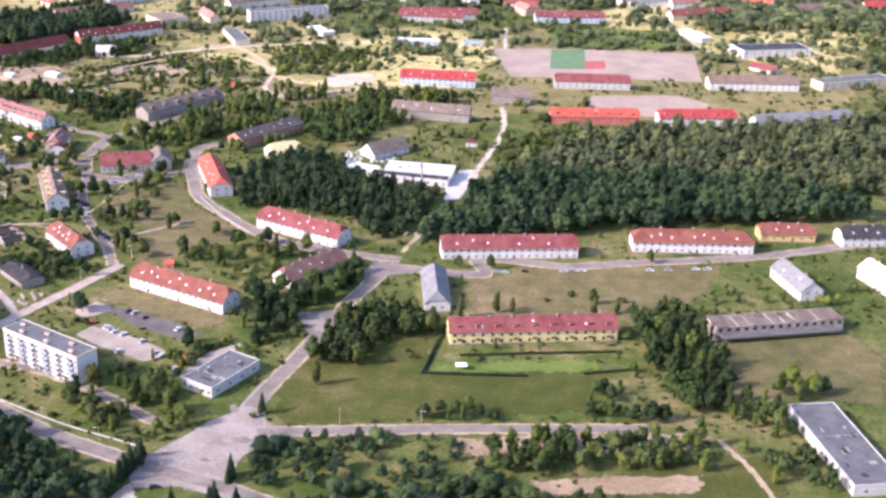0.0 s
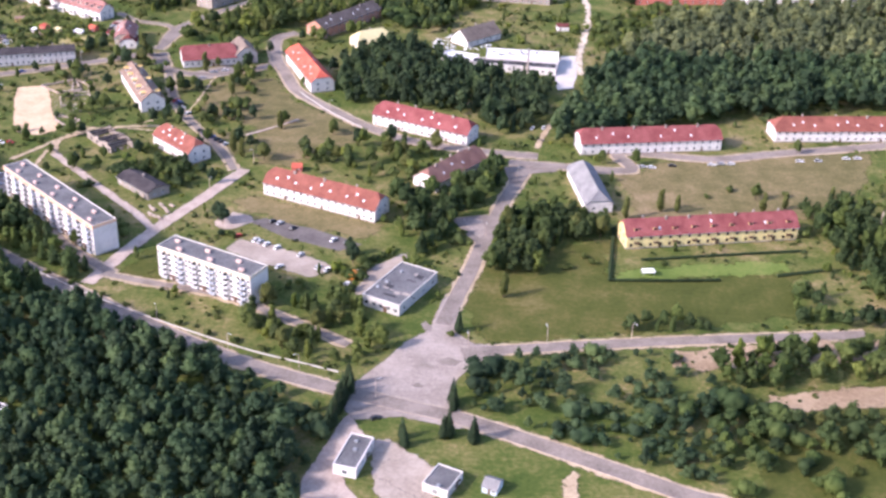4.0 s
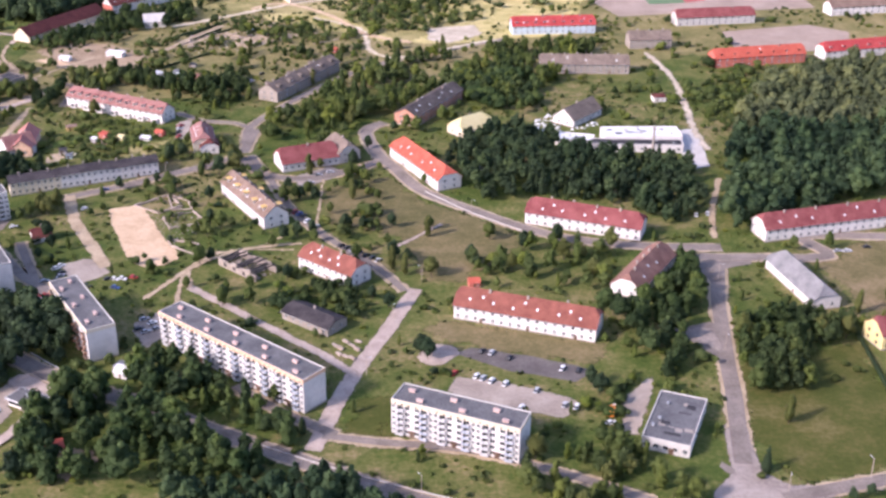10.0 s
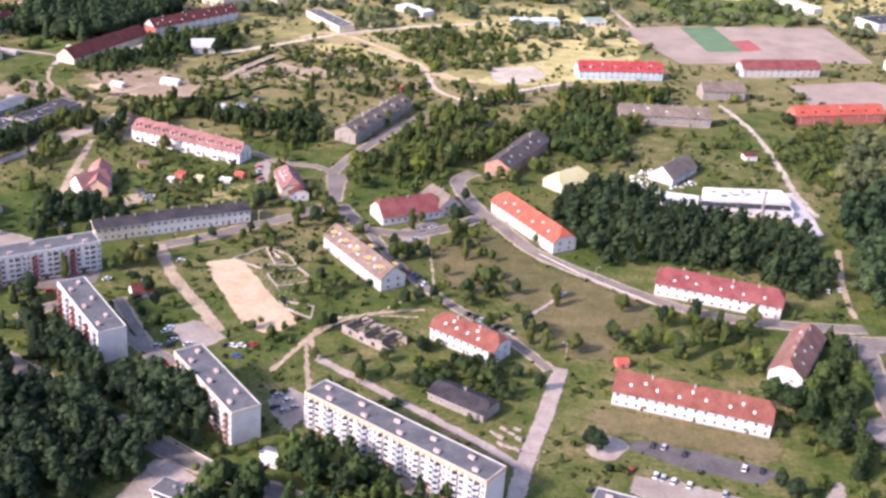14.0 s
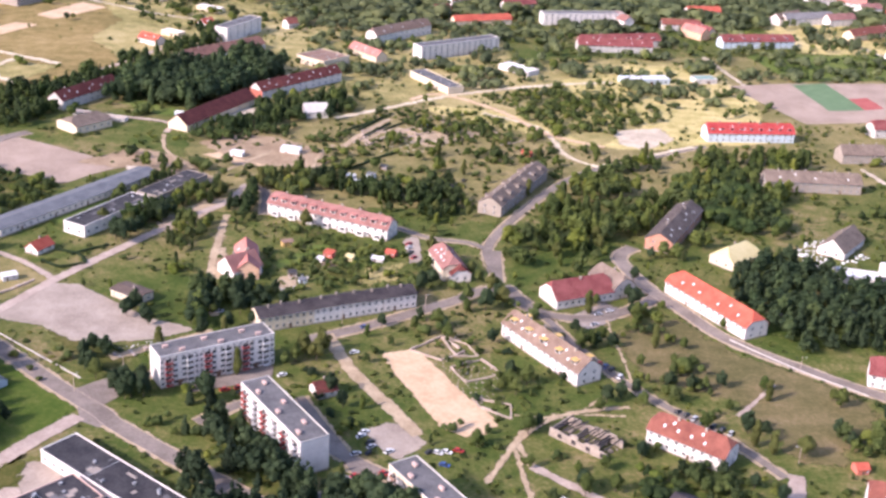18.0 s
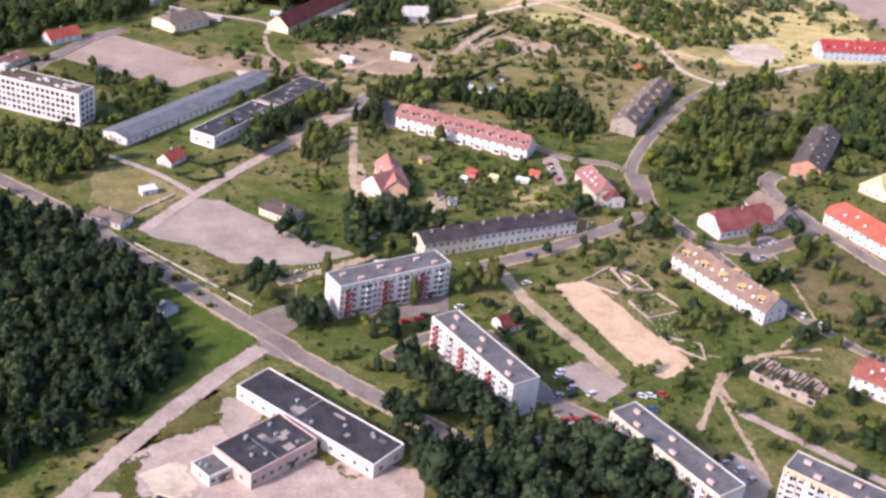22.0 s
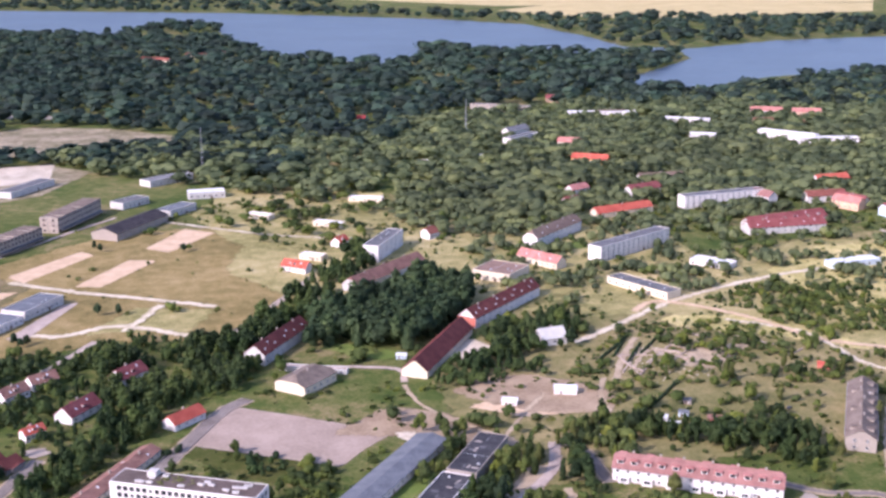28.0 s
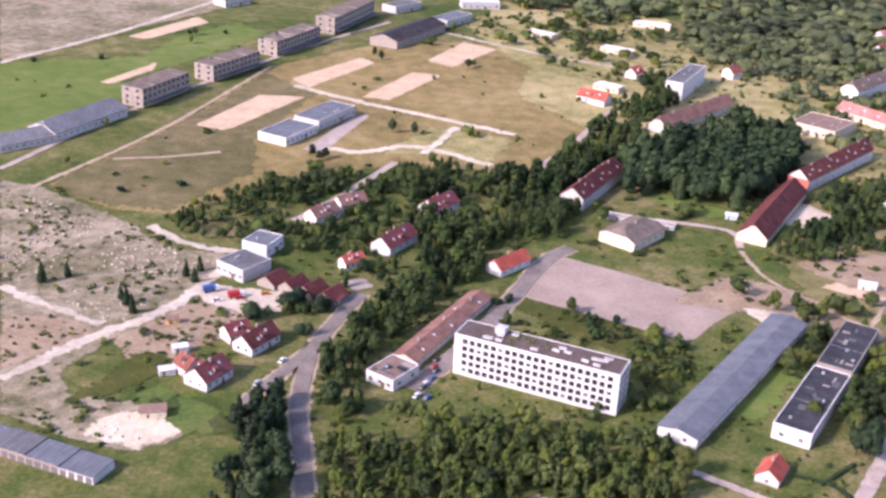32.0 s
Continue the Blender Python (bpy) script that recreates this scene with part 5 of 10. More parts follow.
barracks(195.9, 1424.4, -41.6, 40.4, 12.0, M["tile_bright"], M["plaster_white"], h=6, bays=6, skylights=2, chimneys=1, hip=0.2, label="white house with a bright red roof")
barracks(261.3, 1411.1, 27.3, 90.5, 13.0, M["tile_brown"], M["plaster_pale"], h=6, bays=9, skylights=0, chimneys=2, hip=0.4, label="pale house with a brown roof")
barracks(343.5, 1450.4, 17.8, 58.9, 13.0, M["tile_red2"], M["plaster_white"], h=6, bays=7, skylights=0, chimneys=2, hip=0.4, label="white house with a red roof at the edge of the wood")
barracks(53.3, 1390.9, 38.2, 41.5, 12.0, M["tile_brown"], M["plaster_white"], h=7, bays=4, skylights=0, chimneys=1, hip=0.0, label="white gabled house with a maroon roof")
barracks(-56.6, 1316.6, -65.5, 29.4, 12.0, M["tile_red"], M["plaster_cream"], h=6, bays=4, skylights=0, chimneys=1, hip=0.2, label="cream house with a red roof")
flat_building(-107.1, 1866.7, -12.2, 88.6, 12.0, 9, M["sheet_white"], M["plaster_white"], bays=10, vents=2, storeys=3, label="bright white four-storey block far off among trees")
flat_building(-54.2, 1657.3, -27.0, 29.1, 12.0, 11, M["sheet_white"], M["plaster_white"], bays=10, vents=2, storeys=4, label="bright white tall block far off among trees")
flat_building(-258.3, 1702.3, 42.4, 56.4, 12.0, 9, M["felt_grey"], M["plaster_white"], bays=10, vents=2, storeys=3, label="white block with a grey roof far off among trees")
flat_building(-24.1, 1779.8, -30.3, 56, 12.0, 10, M["sheet_white"], M["plaster_white"], bays=10, vents=2, storeys=3, label="low white house far off among trees")
flat_building(45.3, 1646.1, -51.5, 70, 12.0, 11, M["sheet_white"], M["plaster_white"], bays=10, vents=2, storeys=4, label="white block far off among trees")
flat_building(71.8, 1601.6, -11.8, 66, 12.0, 11, M["sheet_white"], M["plaster_white"], bays=10, vents=2, storeys=4, label="white block at the wood edge")
flat_building(-220.5, 1959.0, -34.5, 84.6, 12.0, 9, M["felt_grey"], M["plaster_worn"], bays=10, vents=2, storeys=3, label="grey derelict block far off among trees")
barracks(-219.4, 1561.1, -30.9, 38.3, 11.0, M["tile_bright"], M["plaster_ochre"], h=6, bays=5, skylights=0, chimneys=1, hip=0.3, label="long house with a bright orange roof far off among trees")
barracks(65.4, 1752.8, -12.1, 24.5, 11.0, M["tile_orange"], M["plaster_cream"], h=7, bays=5, skylights=0, chimneys=1, hip=0.3, label="cream house with an orange roof far off")
barracks(105.2, 1744.2, -12.1, 19.0, 11.0, M["tile_orange"], M["plaster_peach"], h=6, bays=5, skylights=0, chimneys=1, hip=0.3, label="peach house with an orange roof far off")
barracks(-265.7, 1326.8, 18.6, 58.7, 11.0, M["tile_bright"], M["plaster_cream"], h=5, bays=5, skylights=0, chimneys=1, hip=0.3, label="low house with a bright red roof among trees")
barracks(-219.4, 1402.4, 21.7, 35.6, 11.0, M["tile_red"], M["plaster_pale"], h=6, bays=5, skylights=0, chimneys=1, hip=0.3, label="house with a dull red roof among trees")
barracks(-300.0, 1361.7, 23.4, 15.5, 11.0, M["tile_red"], M["plaster_pale"], h=6, bays=5, skylights=0, chimneys=1, hip=0.3, label="small house with a red roof among trees")
barracks(-71.2, 1339.4, 2.4, 38.3, 11.0, M["tile_orange"], M["plaster_white"], h=6, bays=5, skylights=0, chimneys=1, hip=0.3, label="white house with an orange roof among trees")
barracks(-122.3, 2034.8, -12.5, 25.4, 11.0, M["tile_red"], M["plaster_peach"], h=6, bays=5, skylights=0, chimneys=1, hip=0.3, label="house with a dull red roof far off in the wood")
barracks(-441.7, 1279.7, -55.1, 10.4, 11.0, M["tile_orange"], M["plaster_white"], h=5, bays=5, skylights=0, chimneys=1, hip=0.3, label="small white house with an orange roof")
barracks(-706.5, 2739.8, -32.5, 63.3, 11.0, M["tile_orange"], M["plaster_cream"], h=6, bays=5, skylights=0, chimneys=1, hip=0.3, label="far farmhouse with an orange roof")
barracks(-626.9, 2808.8, -37.5, 54.8, 11.0, M["tile_orange"], M["plaster_cream"], h=6, bays=5, skylights=0, chimneys=1, hip=0.3, label="far cottage with an orange roof")
barracks(-571.7, 2824.2, -38.0, 27.5, 11.0, M["tile_red"], M["plaster_cream"], h=6, bays=5, skylights=0, chimneys=1, hip=0.3, label="far cottage with a red roof")
barracks(-418.3, 1894.3, -12.2, 12.9, 11.0, M["tile_red2"], M["plaster_white"], h=6, bays=5, skylights=0, chimneys=1, hip=0.3, label="forest lodge with a red roof")

barracks(75.3, 1391.7, 20, 62, 12, M["slate_grey"], M["plaster_white"], h=7, bays=9, skylights=0, chimneys=1, hip=0.2, label="long white house with a grey roof in the far town")
barracks(110.2, 1393.1, 20, 34, 12, M["tile_pink"], M["plaster_white"], h=7, bays=5, skylights=0, chimneys=1, hip=0.2, label="white house with a pink roof in the far town")
barracks(158.8, 1477.5, -35, 30, 11, M["tile_salmon"], M["plaster_white"], h=8, bays=5, skylights=0, chimneys=1, hip=0.2, label="white house with a salmon roof above the sports ground")
barracks(167.1, 1451.7, 15, 26, 11, M["tile_pink"], M["plaster_white"], h=8, bays=5, skylights=0, chimneys=1, hip=0.2, label="white gabled house with a faded pink roof")
barracks(-65.4, 1307.3, -60, 26, 11, M["tile_salmon"], M["plaster_peach"], h=7, bays=5, skylights=0, chimneys=1, hip=0.2, label="peach house with a salmon roof between trees")
barracks(-29.0, 1406.8, 10, 36, 11, M["tile_bright"], M["plaster_white"], h=6, bays=5, skylights=0, chimneys=1, hip=0.2, label="white house with an orange-red roof in the wood")
barracks(108.7, 1836.2, -20, 40, 11, M["tile_salmon"], M["plaster_white"], h=8, bays=5, skylights=0, chimneys=1, hip=0.2, label="white house with a salmon roof deep in the wood")
barracks(153.6, 1812.2, -20, 36, 11, M["tile_salmon"], M["plaster_peach"], h=8, bays=5, skylights=0, chimneys=1, hip=0.2, label="peach house with a salmon roof deep in the wood")
barracks(276.5, 1681.7, 5, 60, 12, M["tile_worn"], M["plaster_pale"], h=6, bays=8, skylights=0, chimneys=1, hip=0.2, label="long low house with a worn red roof in the wood")
barracks(133.8, 1500.2, 10, 40, 11, M["tile_red"], M["plaster_white"], h=7, bays=5, skylights=0, chimneys=1, hip=0.2, label="white house with a dull red roof among far trees")
barracks(-126.2, 1347.1, -70, 24, 11, M["tile_pink"], M["plaster_white"], h=7, bays=5, skylights=0, chimneys=1, hip=0.2, label="white house with a pink roof behind a long house")
barracks(-278.7, 1414.8, 30, 22, 10, M["tile_salmon"], M["plaster_white"], h=6, bays=5, skylights=0, chimneys=1, hip=0.2, label="white cottage with a salmon roof at the wood")
barracks(-184.9, 1448.1, 0, 44, 11, M["tile_brown"], M["plaster_pale"], h=6, bays=7, skylights=0, chimneys=1, hip=0.2, label="brown-roofed house hidden in the wood")
barracks(-94.4, 1867.8, -10, 36, 11, M["slate_brown"], M["plaster_peach"], h=6, bays=5, skylights=0, chimneys=1, hip=0.2, label="peach house with a brown roof far off")
barracks(-251.8, 1751.8, 40, 40, 11, M["slate_grey"], M["plaster_white"], h=8, bays=6, skylights=0, chimneys=1, hip=0.2, label="white block with a pale roof far off in the wood")
barracks(-213.8, 1655.0, -30, 26, 11, M["tile_salmon"], M["plaster_cream"], h=8, bays=5, skylights=0, chimneys=1, hip=0.2, label="cream house with a salmon roof far off")
# houses round the gravel square
barracks(-432.1, 1081.8, 46.6, 82.5, 13.0, M["tile_maroon"], M["plaster_white"], bays=12, skylights=14, chimneys=4, hip=0.0, gable_mat=M["plaster_red"], label="long white house with a maroon roof and a red gable")
barracks(-486.4, 1006.3, 59.9, 80.0, 15.0, M["tile_maroon"], M["plaster_cream"], h=4.5, rise=6, bays=6, skylights=0, chimneys=0, hip=0.15, label="hall with a steep maroon roof and cream walls")
barracks(-565.3, 972.2, 48.0, 27.8, 20.0, M["slate_brown"], M["plaster_cream"], h=5, rise=4, bays=5, skylights=0, chimneys=1, hip=0.6, label="cream casino building with a wide grey-brown hipped roof")
barracks(-576.5, 1034.6, 59.8, 57.4, 13.0, M["tile_maroon"], M["plaster_pale"], bays=9, skylights=9, chimneys=3, hip=0.1, label="long grey house with a maroon roof and skylights")
flat_building(-484.8, 1239.8, 61.6, 54.2, 12.0, 12.5, M["felt_grey"], M["plaster_white"], bays=5, vents=4, storeys=4, label="white four-storey block above the pines")
barracks(-493.5, 1172.0, 46.3, 81.8, 13.0, M["tile_worn"], M["plaster_pale"], h=5, bays=9, skylights=0, chimneys=3, hip=0.3, label="low long house with a dull red roof in the pines")
flat_building(-413.0, 1159.0, -41.9, 29.2, 30.0, 6.5, M["felt_rust"], M["plaster_cream"], bays=6, vents=4, label="wide club building with a rust-brown flat roof")
barracks(-628.7, 932.2, 45.4, 20.7, 9.0, M["tile_bright"], M["plaster_white"], h=3.6, bays=4, skylights=0, chimneys=1, hip=0.2, label="small white gatehouse with a bright red roof")
barracks(-551.0, 770.2, 58.4, 11.1, 8.0, M["tile_bright"], M["plaster_white"], h=3, bays=2, skylights=0, chimneys=1, hip=0.0, label="tiny white house with a bright red gable roof")
barracks(-412.0, 632.5, 25.2, 8.4, 8.0, M["tile_maroon"], M["plaster_white"], h=3, bays=2, skylights=0, chimneys=1, hip=0.3, label="little white house with a maroon roof in a garden")
barracks(-681.2, 952.7, 56.4, 22.7, 11.0, M["tile_red"], M["plaster_white"], h=4.2, bays=4, skylights=2, chimneys=1, hip=0.0, dormers=1, label="white villa with a red tile roof in a garden")
barracks(-659.3, 999.7, 48.9, 18.7, 11.0, M["tile_red"], M["plaster_white"], h=4.2, bays=4, skylights=2, chimneys=1, hip=0.0, dormers=1, label="white villa with a dull red roof among trees")
barracks(-717.1, 982.6, 45.9, 15.6, 9.0, M["tile_worn"], M["plaster_white"], h=4.2, bays=4, skylights=2, chimneys=1, hip=0.0, dormers=1, label="small house with a worn red roof")
barracks(-704.2, 999.1, 36.2, 15.0, 9.0, M["tile_worn"], M["plaster_white"], h=4.2, bays=4, skylights=2, chimneys=1, hip=0.0, dormers=1, label="cottage with a brown-red roof among bushes")
barracks(-747.7, 822.3, 57.2, 14.3, 11.0, M["tile_red"], M["plaster_white"], h=4.2, bays=4, skylights=2, chimneys=1, hip=0.0, dormers=1, label="white family house with a red gable roof")
barracks(-733.3, 850.1, 55.1, 16.5, 10.0, M["tile_maroon"], M["plaster_white"], h=4.2, bays=4, skylights=2, chimneys=1, hip=0.0, dormers=1, label="white family house with a maroon gable roof")
barracks(-755.7, 828.2, 43.2, 7.9, 8.0, M["tile_orange"], M["plaster_white"], h=4.2, bays=4, skylights=2, chimneys=1, hip=0.0, dormers=1, label="low annexe with an orange roof")
barracks(-742.2, 856.1, 39.1, 9.8, 8.0, M["tile_red"], M["plaster_white"], h=4.2, bays=4, skylights=2, chimneys=1, hip=0.0, dormers=1, label="white annexe with a red roof")
barracks(-700.0, 927.5, 39.2, 10.7, 6.0, M["tile_bright"], M["plaster_white"], h=4.2, bays=4, skylights=2, chimneys=1, hip=0.0, dormers=1, label="small red-roofed shed among trees")
barracks(-552.9, 1202.9, -38.5, 20.9, 10.0, M["tile_bright"], M["plaster_white"], h=4.2, bays=4, skylights=2, chimneys=1, hip=0.0, dormers=1, label="villa with a bright red roof")
barracks(-514.6, 1269.9, 52.1, 12.7, 9.0, M["tile_bright"], M["plaster_white"], h=4.2, bays=4, skylights=2, chimneys=1, hip=0.0, dormers=1, label="cottage with a bright orange roof")
barracks(-732.8, 907.3, -32.4, 9.3, 11.0, M["tile_maroon"], M["plaster_worn"], h=2.6, rise=3.0, bays=2, skylights=0, chimneys=0, hip=0.0, label="lock-up garage with a maroon gable roof")
barracks(-723.7, 902.8, -31.5, 8.4, 11.0, M["tile_maroon"], M["plaster_worn"], h=2.6, rise=3.0, bays=2, skylights=0, chimneys=0, hip=0.0, label="lock-up garage with a maroon gable roof")
barracks(-715.4, 898.6, -34.5, 8.6, 11.0, M["tile_maroon"], M["plaster_worn"], h=2.6, rise=3.0, bays=2, skylights=0, chimneys=0, hip=0.0, label="lock-up garage with a maroon gable roof")
barracks(-706.6, 893.6, -35.2, 9.2, 11.0, M["tile_maroon"], M["plaster_worn"], h=2.6, rise=3.0, bays=2, skylights=0, chimneys=0, hip=0.0, label="lock-up garage with a maroon gable roof")

# former factory row
barracks(-868.5, 1112.0, 61.4, 59.3, 22.0, M["slate_grey"], M["plaster_pale"], h=5, rise=5, bays=12, skylights=0, chimneys=0, hip=0.3, label="grey-walled hangar with a long sheet roof")
barracks(-891.7, 1076.2, 42.7, 32.5, 18.0, M["slate_grey"], M["plaster_pale"], h=4, rise=4, bays=8, skylights=0, chimneys=0, hip=0.4, label="low front hangar with a grey roof")
ruin(-835.3, 1174.4, 63.5, 47.3, 16.0, 12, storeys=3, label="derelict three-storey brick factory with empty windows")
ruin(-799.5, 1238.2, 59.7, 50.5, 16.0, 11, storeys=3, label="derelict three-storey brick factory with empty windows")
ruin(-764.7, 1313.4, 62.9, 59.1, 16.0, 11, storeys=3, label="derelict three-storey brick factory with empty windows")
ruin(-727.5, 1394.1, 68.3, 76.4, 16.0, 13, storeys=3, label="derelict three-storey brick factory with empty windows")
barracks(-677.0, 1356.8, 59.3, 73.9, 24.0, M["slate_dark"], M["plaster_worn"], h=6, rise=4, bays=6, skylights=0, chimneys=0, hip=0.1, label="black-roofed hall beside a sandy field")
flat_building(-745.9, 1107.1, 58.9, 31.1, 20.0, 5.0, M["felt_blue"], M["plaster_white"], bays=7, vents=0, label="white hall with a blue-grey sheet roof in a meadow")
flat_building(-726.7, 1141.0, 59.6, 39.3, 18.0, 6.0, M["felt_blue"], M["plaster_pale"], bays=8, vents=2, label="taller rear hall with a blue-grey sheet roof")
flat_building(-683.3, 1452.4, 48.2, 31.8, 16.0, 6.0, M["felt_grey"], M["plaster_pale"], bays=6, vents=1, label="grey industrial shed at the edge of town")
flat_building(-641.9, 1412.9, 53.1, 36.0, 16.0, 6.0, M["felt_blue"], M["plaster_pale"], bays=6, vents=1, label="grey industrial shed at the edge of town")
flat_building(-616.0, 1475.9, 5.5, 33.2, 16.0, 6.0, M["sheet_white"], M["plaster_pale"], bays=6, vents=1, label="grey industrial shed at the edge of town")
flat_building(-653.6, 1553.3, 40.1, 52.3, 16.0, 6.0, M["slate_grey"], M["plaster_pale"], bays=6, vents=1, label="grey industrial shed at the edge of town")
flat_building(-783.1, 1537.0, 61.8, 67.0, 16.0, 6.0, M["felt_grey"], M["plaster_pale"], bays=6, vents=1, label="grey industrial shed at the edge of town")
flat_building(-825.5, 1445.0, 45.6, 25.7, 16.0, 6.0, M["felt_dark"], M["plaster_pale"], bays=6, vents=1, label="grey industrial shed at the edge of town")
flat_building(-538.4, 1526.0, -27.6, 29.4, 9.0, 4.0, M["sheet_white"], M["plaster_cream"], bays=3, vents=0, label="pale shed in the allotments")
flat_building(-473.9, 1426.9, -20.2, 30.9, 9.0, 4.0, M["sheet_white"], M["plaster_cream"], bays=3, vents=0, label="pale shed in the allotments")
flat_building(-538.7, 1233.0, -35.6, 19.0, 9.0, 4.0, M["sheet_white"], M["plaster_cream"], bays=3, vents=0, label="pale shed in the allotments")
flat_building(-570.9, 1377.4, -38.2, 23.0, 9.0, 4.0, M["sheet_white"], M["plaster_cream"], bays=3, vents=0, label="pale shed in the allotments")
flat_building(-516.5, 1335.9, -33.5, 25.8, 9.0, 4.0, M["sheet_white"], M["plaster_cream"], bays=3, vents=0, label="pale shed in the allotments")
flat_building(-387.9, 1595.3, -11.7, 17.5, 9.0, 4.0, M["sheet_white"], M["plaster_cream"], bays=3, vents=0, label="pale shed in the allotments")
flat_building(-315.8, 1613.3, -11.8, 20.9, 9.0, 4.0, M["sheet_white"], M["plaster_cream"], bays=3, vents=0, label="pale shed in the allotments")
barracks(-418.1, 1013.7, 11.0, 15.7, 12.0, M["plaster_pale"], M["plaster_white"], h=4.5, bays=3, skylights=0, chimneys=1, hip=0.0, label="half-built white house with bare gables on sandy ground")
flat_building(-559.1, 993.4, -21.1, 38.5, 5.0, 2.4, M["concrete_pale"], M["plaster_pale"], bays=6, vents=0, label="low white terrace wing behind the casino building")

# huts
hut(-539.1, 636.1, -43.0, 5.0, 6.0, "pale blue garden hut with a grey roof in a clearing")
hut(-350.8, 507.6, -26.9, 5.8, 6.0, "grey-white hut beside the wood")
hut(-106.2, 341.1, -20.2, 5.0, 6.0, "light blue garden hut on a lawn")
hut(-281.8, 940.8, -34.2, 6.4, 4.0, "red garden shed on an allotment")
hut(-377.6, 773.2, -28.6, 5.1, 4.0, "red garden shed on an allotment")
hut(-210.9, 577.5, 4.9, 4.9, 5.0, "small red kiosk behind a long house")

shed(-409.1, 770.6, -30.0, 5, 4, 2.6, "plaster_red", "tile_bright", "red garden shed with a red roof on allotments")
shed(-413.6, 763.9, -30.0, 3, 2.4, 2.0, "plaster_white", "sheet_white", "small white tool shed on allotments")
shed(-430.5, 783.7, 20.0, 6, 3, 2.4, "plaster_ochre", "felt_rust", "ochre wooden arbour with a rust roof in a garden")
shed(-422.0, 738.5, 15.0, 3.5, 2.5, 1.8, "plaster_blue", "felt_blue", "low blue store box in a garden")
shed(-399.0, 766.5, -25.0, 4, 3, 2.2, "plaster_yellow", "sheet_cream", "yellow garden shed in vegetable plots")
shed(-385.0, 766.1, -20.0, 6, 3, 1.6, "plaster_pale", "sheet_white", "long pale greenhouse with a white roof")
shed(-427.0, 745.8, 10.0, 4, 3, 2.2, "plaster_worn", "felt_dark", "grey garden shed with a dark felt roof")
shed(-396.1, 887.9, -30.0, 5, 3, 2.2, "plaster_white", "sheet_white", "white garden shed beside a dark thicket")
shed(-383.8, 890.9, -30.0, 5, 3, 2.3, "plaster_blue", "felt_blue", "blue garden shed among bushes")
shed(-393.5, 878.4, -30.0, 5, 3, 2.2, "plaster_pale", "sheet_white", "pale garden shed among bushes")
shed(-371.7, 880.6, -20.0, 7, 4, 2.4, "plaster_red", "tile_worn", "rust-red shed in an overgrown garden")
shed(-375.8, 906.3, -20.0, 4, 3, 2.2, "plaster_worn", "felt_grey", "grey shed in an overgrown garden")
shed(-337.1, 872.6, 60.0, 5, 3, 2.2, "plaster_worn", "felt_dark", "dark shed on rough grass")
shed(-366.3, 457.5, 20.0, 7, 5, 2.6, "plaster_peach", "tile_bright", "orange-roofed play kiosk in a wood clearing", name="kiosk", category="kiosk")
shed(-352.0, 510.0, -40.0, 6, 4, 2.6, "plaster_white", "felt_blue", "white hut with a blue-grey roof beside the trees", name="hut", category="hut")
shed(-557.7, 736.3, 30.0, 7, 4, 2.4, "plaster_white", "sheet_white", "white site hut on the edge of a gravel yard", name="hut", category="hut")
shed(-73.4, 828.1, 5.0, 8, 6, 3.0, "plaster_white", "tile_maroon", "little white house with a maroon roof by the track", name="hut", category="hut")
barracks(-569.3, 706.8, -28.7, 15.0, 9.0, M["slate_brown"], M["plaster_white"], h=3.4, rise=1.8, bays=4, skylights=0, chimneys=1, hip=0.6, label="low white house with a grey-brown roof at a gravel yard")
marquee(-345.4, 992.8, 30, 6, 4, "white party tent on an allotment")
marquee(-457.5, 676.7, 10, 6, 4, "white party tent beside an apartment block")
marquee(-43.6, 491.4, 10, 5, 3.5, "white pavilion tent on a mown garden lawn")
shed(-761.9, 843.9, 20.0, 6, 2.6, 2.4, "plaster_white", "sheet_white", "white caravan on waste ground beside a house", name="caravan", category="caravan")
shed(-763.7, 826.2, 20.0, 6, 2.6, 2.4, "plaster_white", "sheet_white", "white caravan beside garden plots", name="caravan", category="caravan")
shed(-705.7, 892.0, -30.0, 8, 5, 2.6, "plaster_worn", "tile_maroon", "brown lock-up shed under trees")
shed(-763.0, 797.2, 10.0, 9, 5, 2.6, "plaster_cream", "felt_rust", "cream shed with a rust roof at garden plots")
shed(-769.0, 867.3, 20.0, 5, 3, 2.2, "plaster_ochre", "felt_rust", "ochre shed on bare ground")
shed(-465.1, 923.7, -20.0, 8, 4, 2.6, "plaster_white", "sheet_white", "white site cabin on a building yard")
shed(-432.5, 933.3, -15.0, 12, 6, 3.0, "plaster_white", "sheet_white", "white open shed on a sandy building yard")
shed(-508.6, 1003.6, -15.0, 6, 3, 2.4, "plaster_blue", "sheet_white", "pale blue site hut beside a half-built house")
shed(-434.2, 871.5, -15.0, 6, 3, 2.2, "plaster_white", "sheet_white", "white allotment hut by the thicket")

# roads, tracks and yards
road([(-634.3, 753.0), (-611.3, 733.7), (-584.6, 709.9), (-559.3, 681.8), (-547.5, 669.8), (-520.3, 640.7), (-508.9, 628.9), (-495.5, 615.5), (-481.8, 600.3), (-392.2, 519.1), (-371.3, 503.1), (-340.6, 486.1), (-310.1, 466.2), (-276.6, 445.8), (-239.3, 423.6), (-203.2, 404.9), (-166.2, 391.7), (-141.3, 384.2), (-119.3, 378.3), (-90.4, 366.2), (-45.7, 346.0), (-41.0, 343.8), (-15.9, 336.8)], 7.0, M["asphalt"])
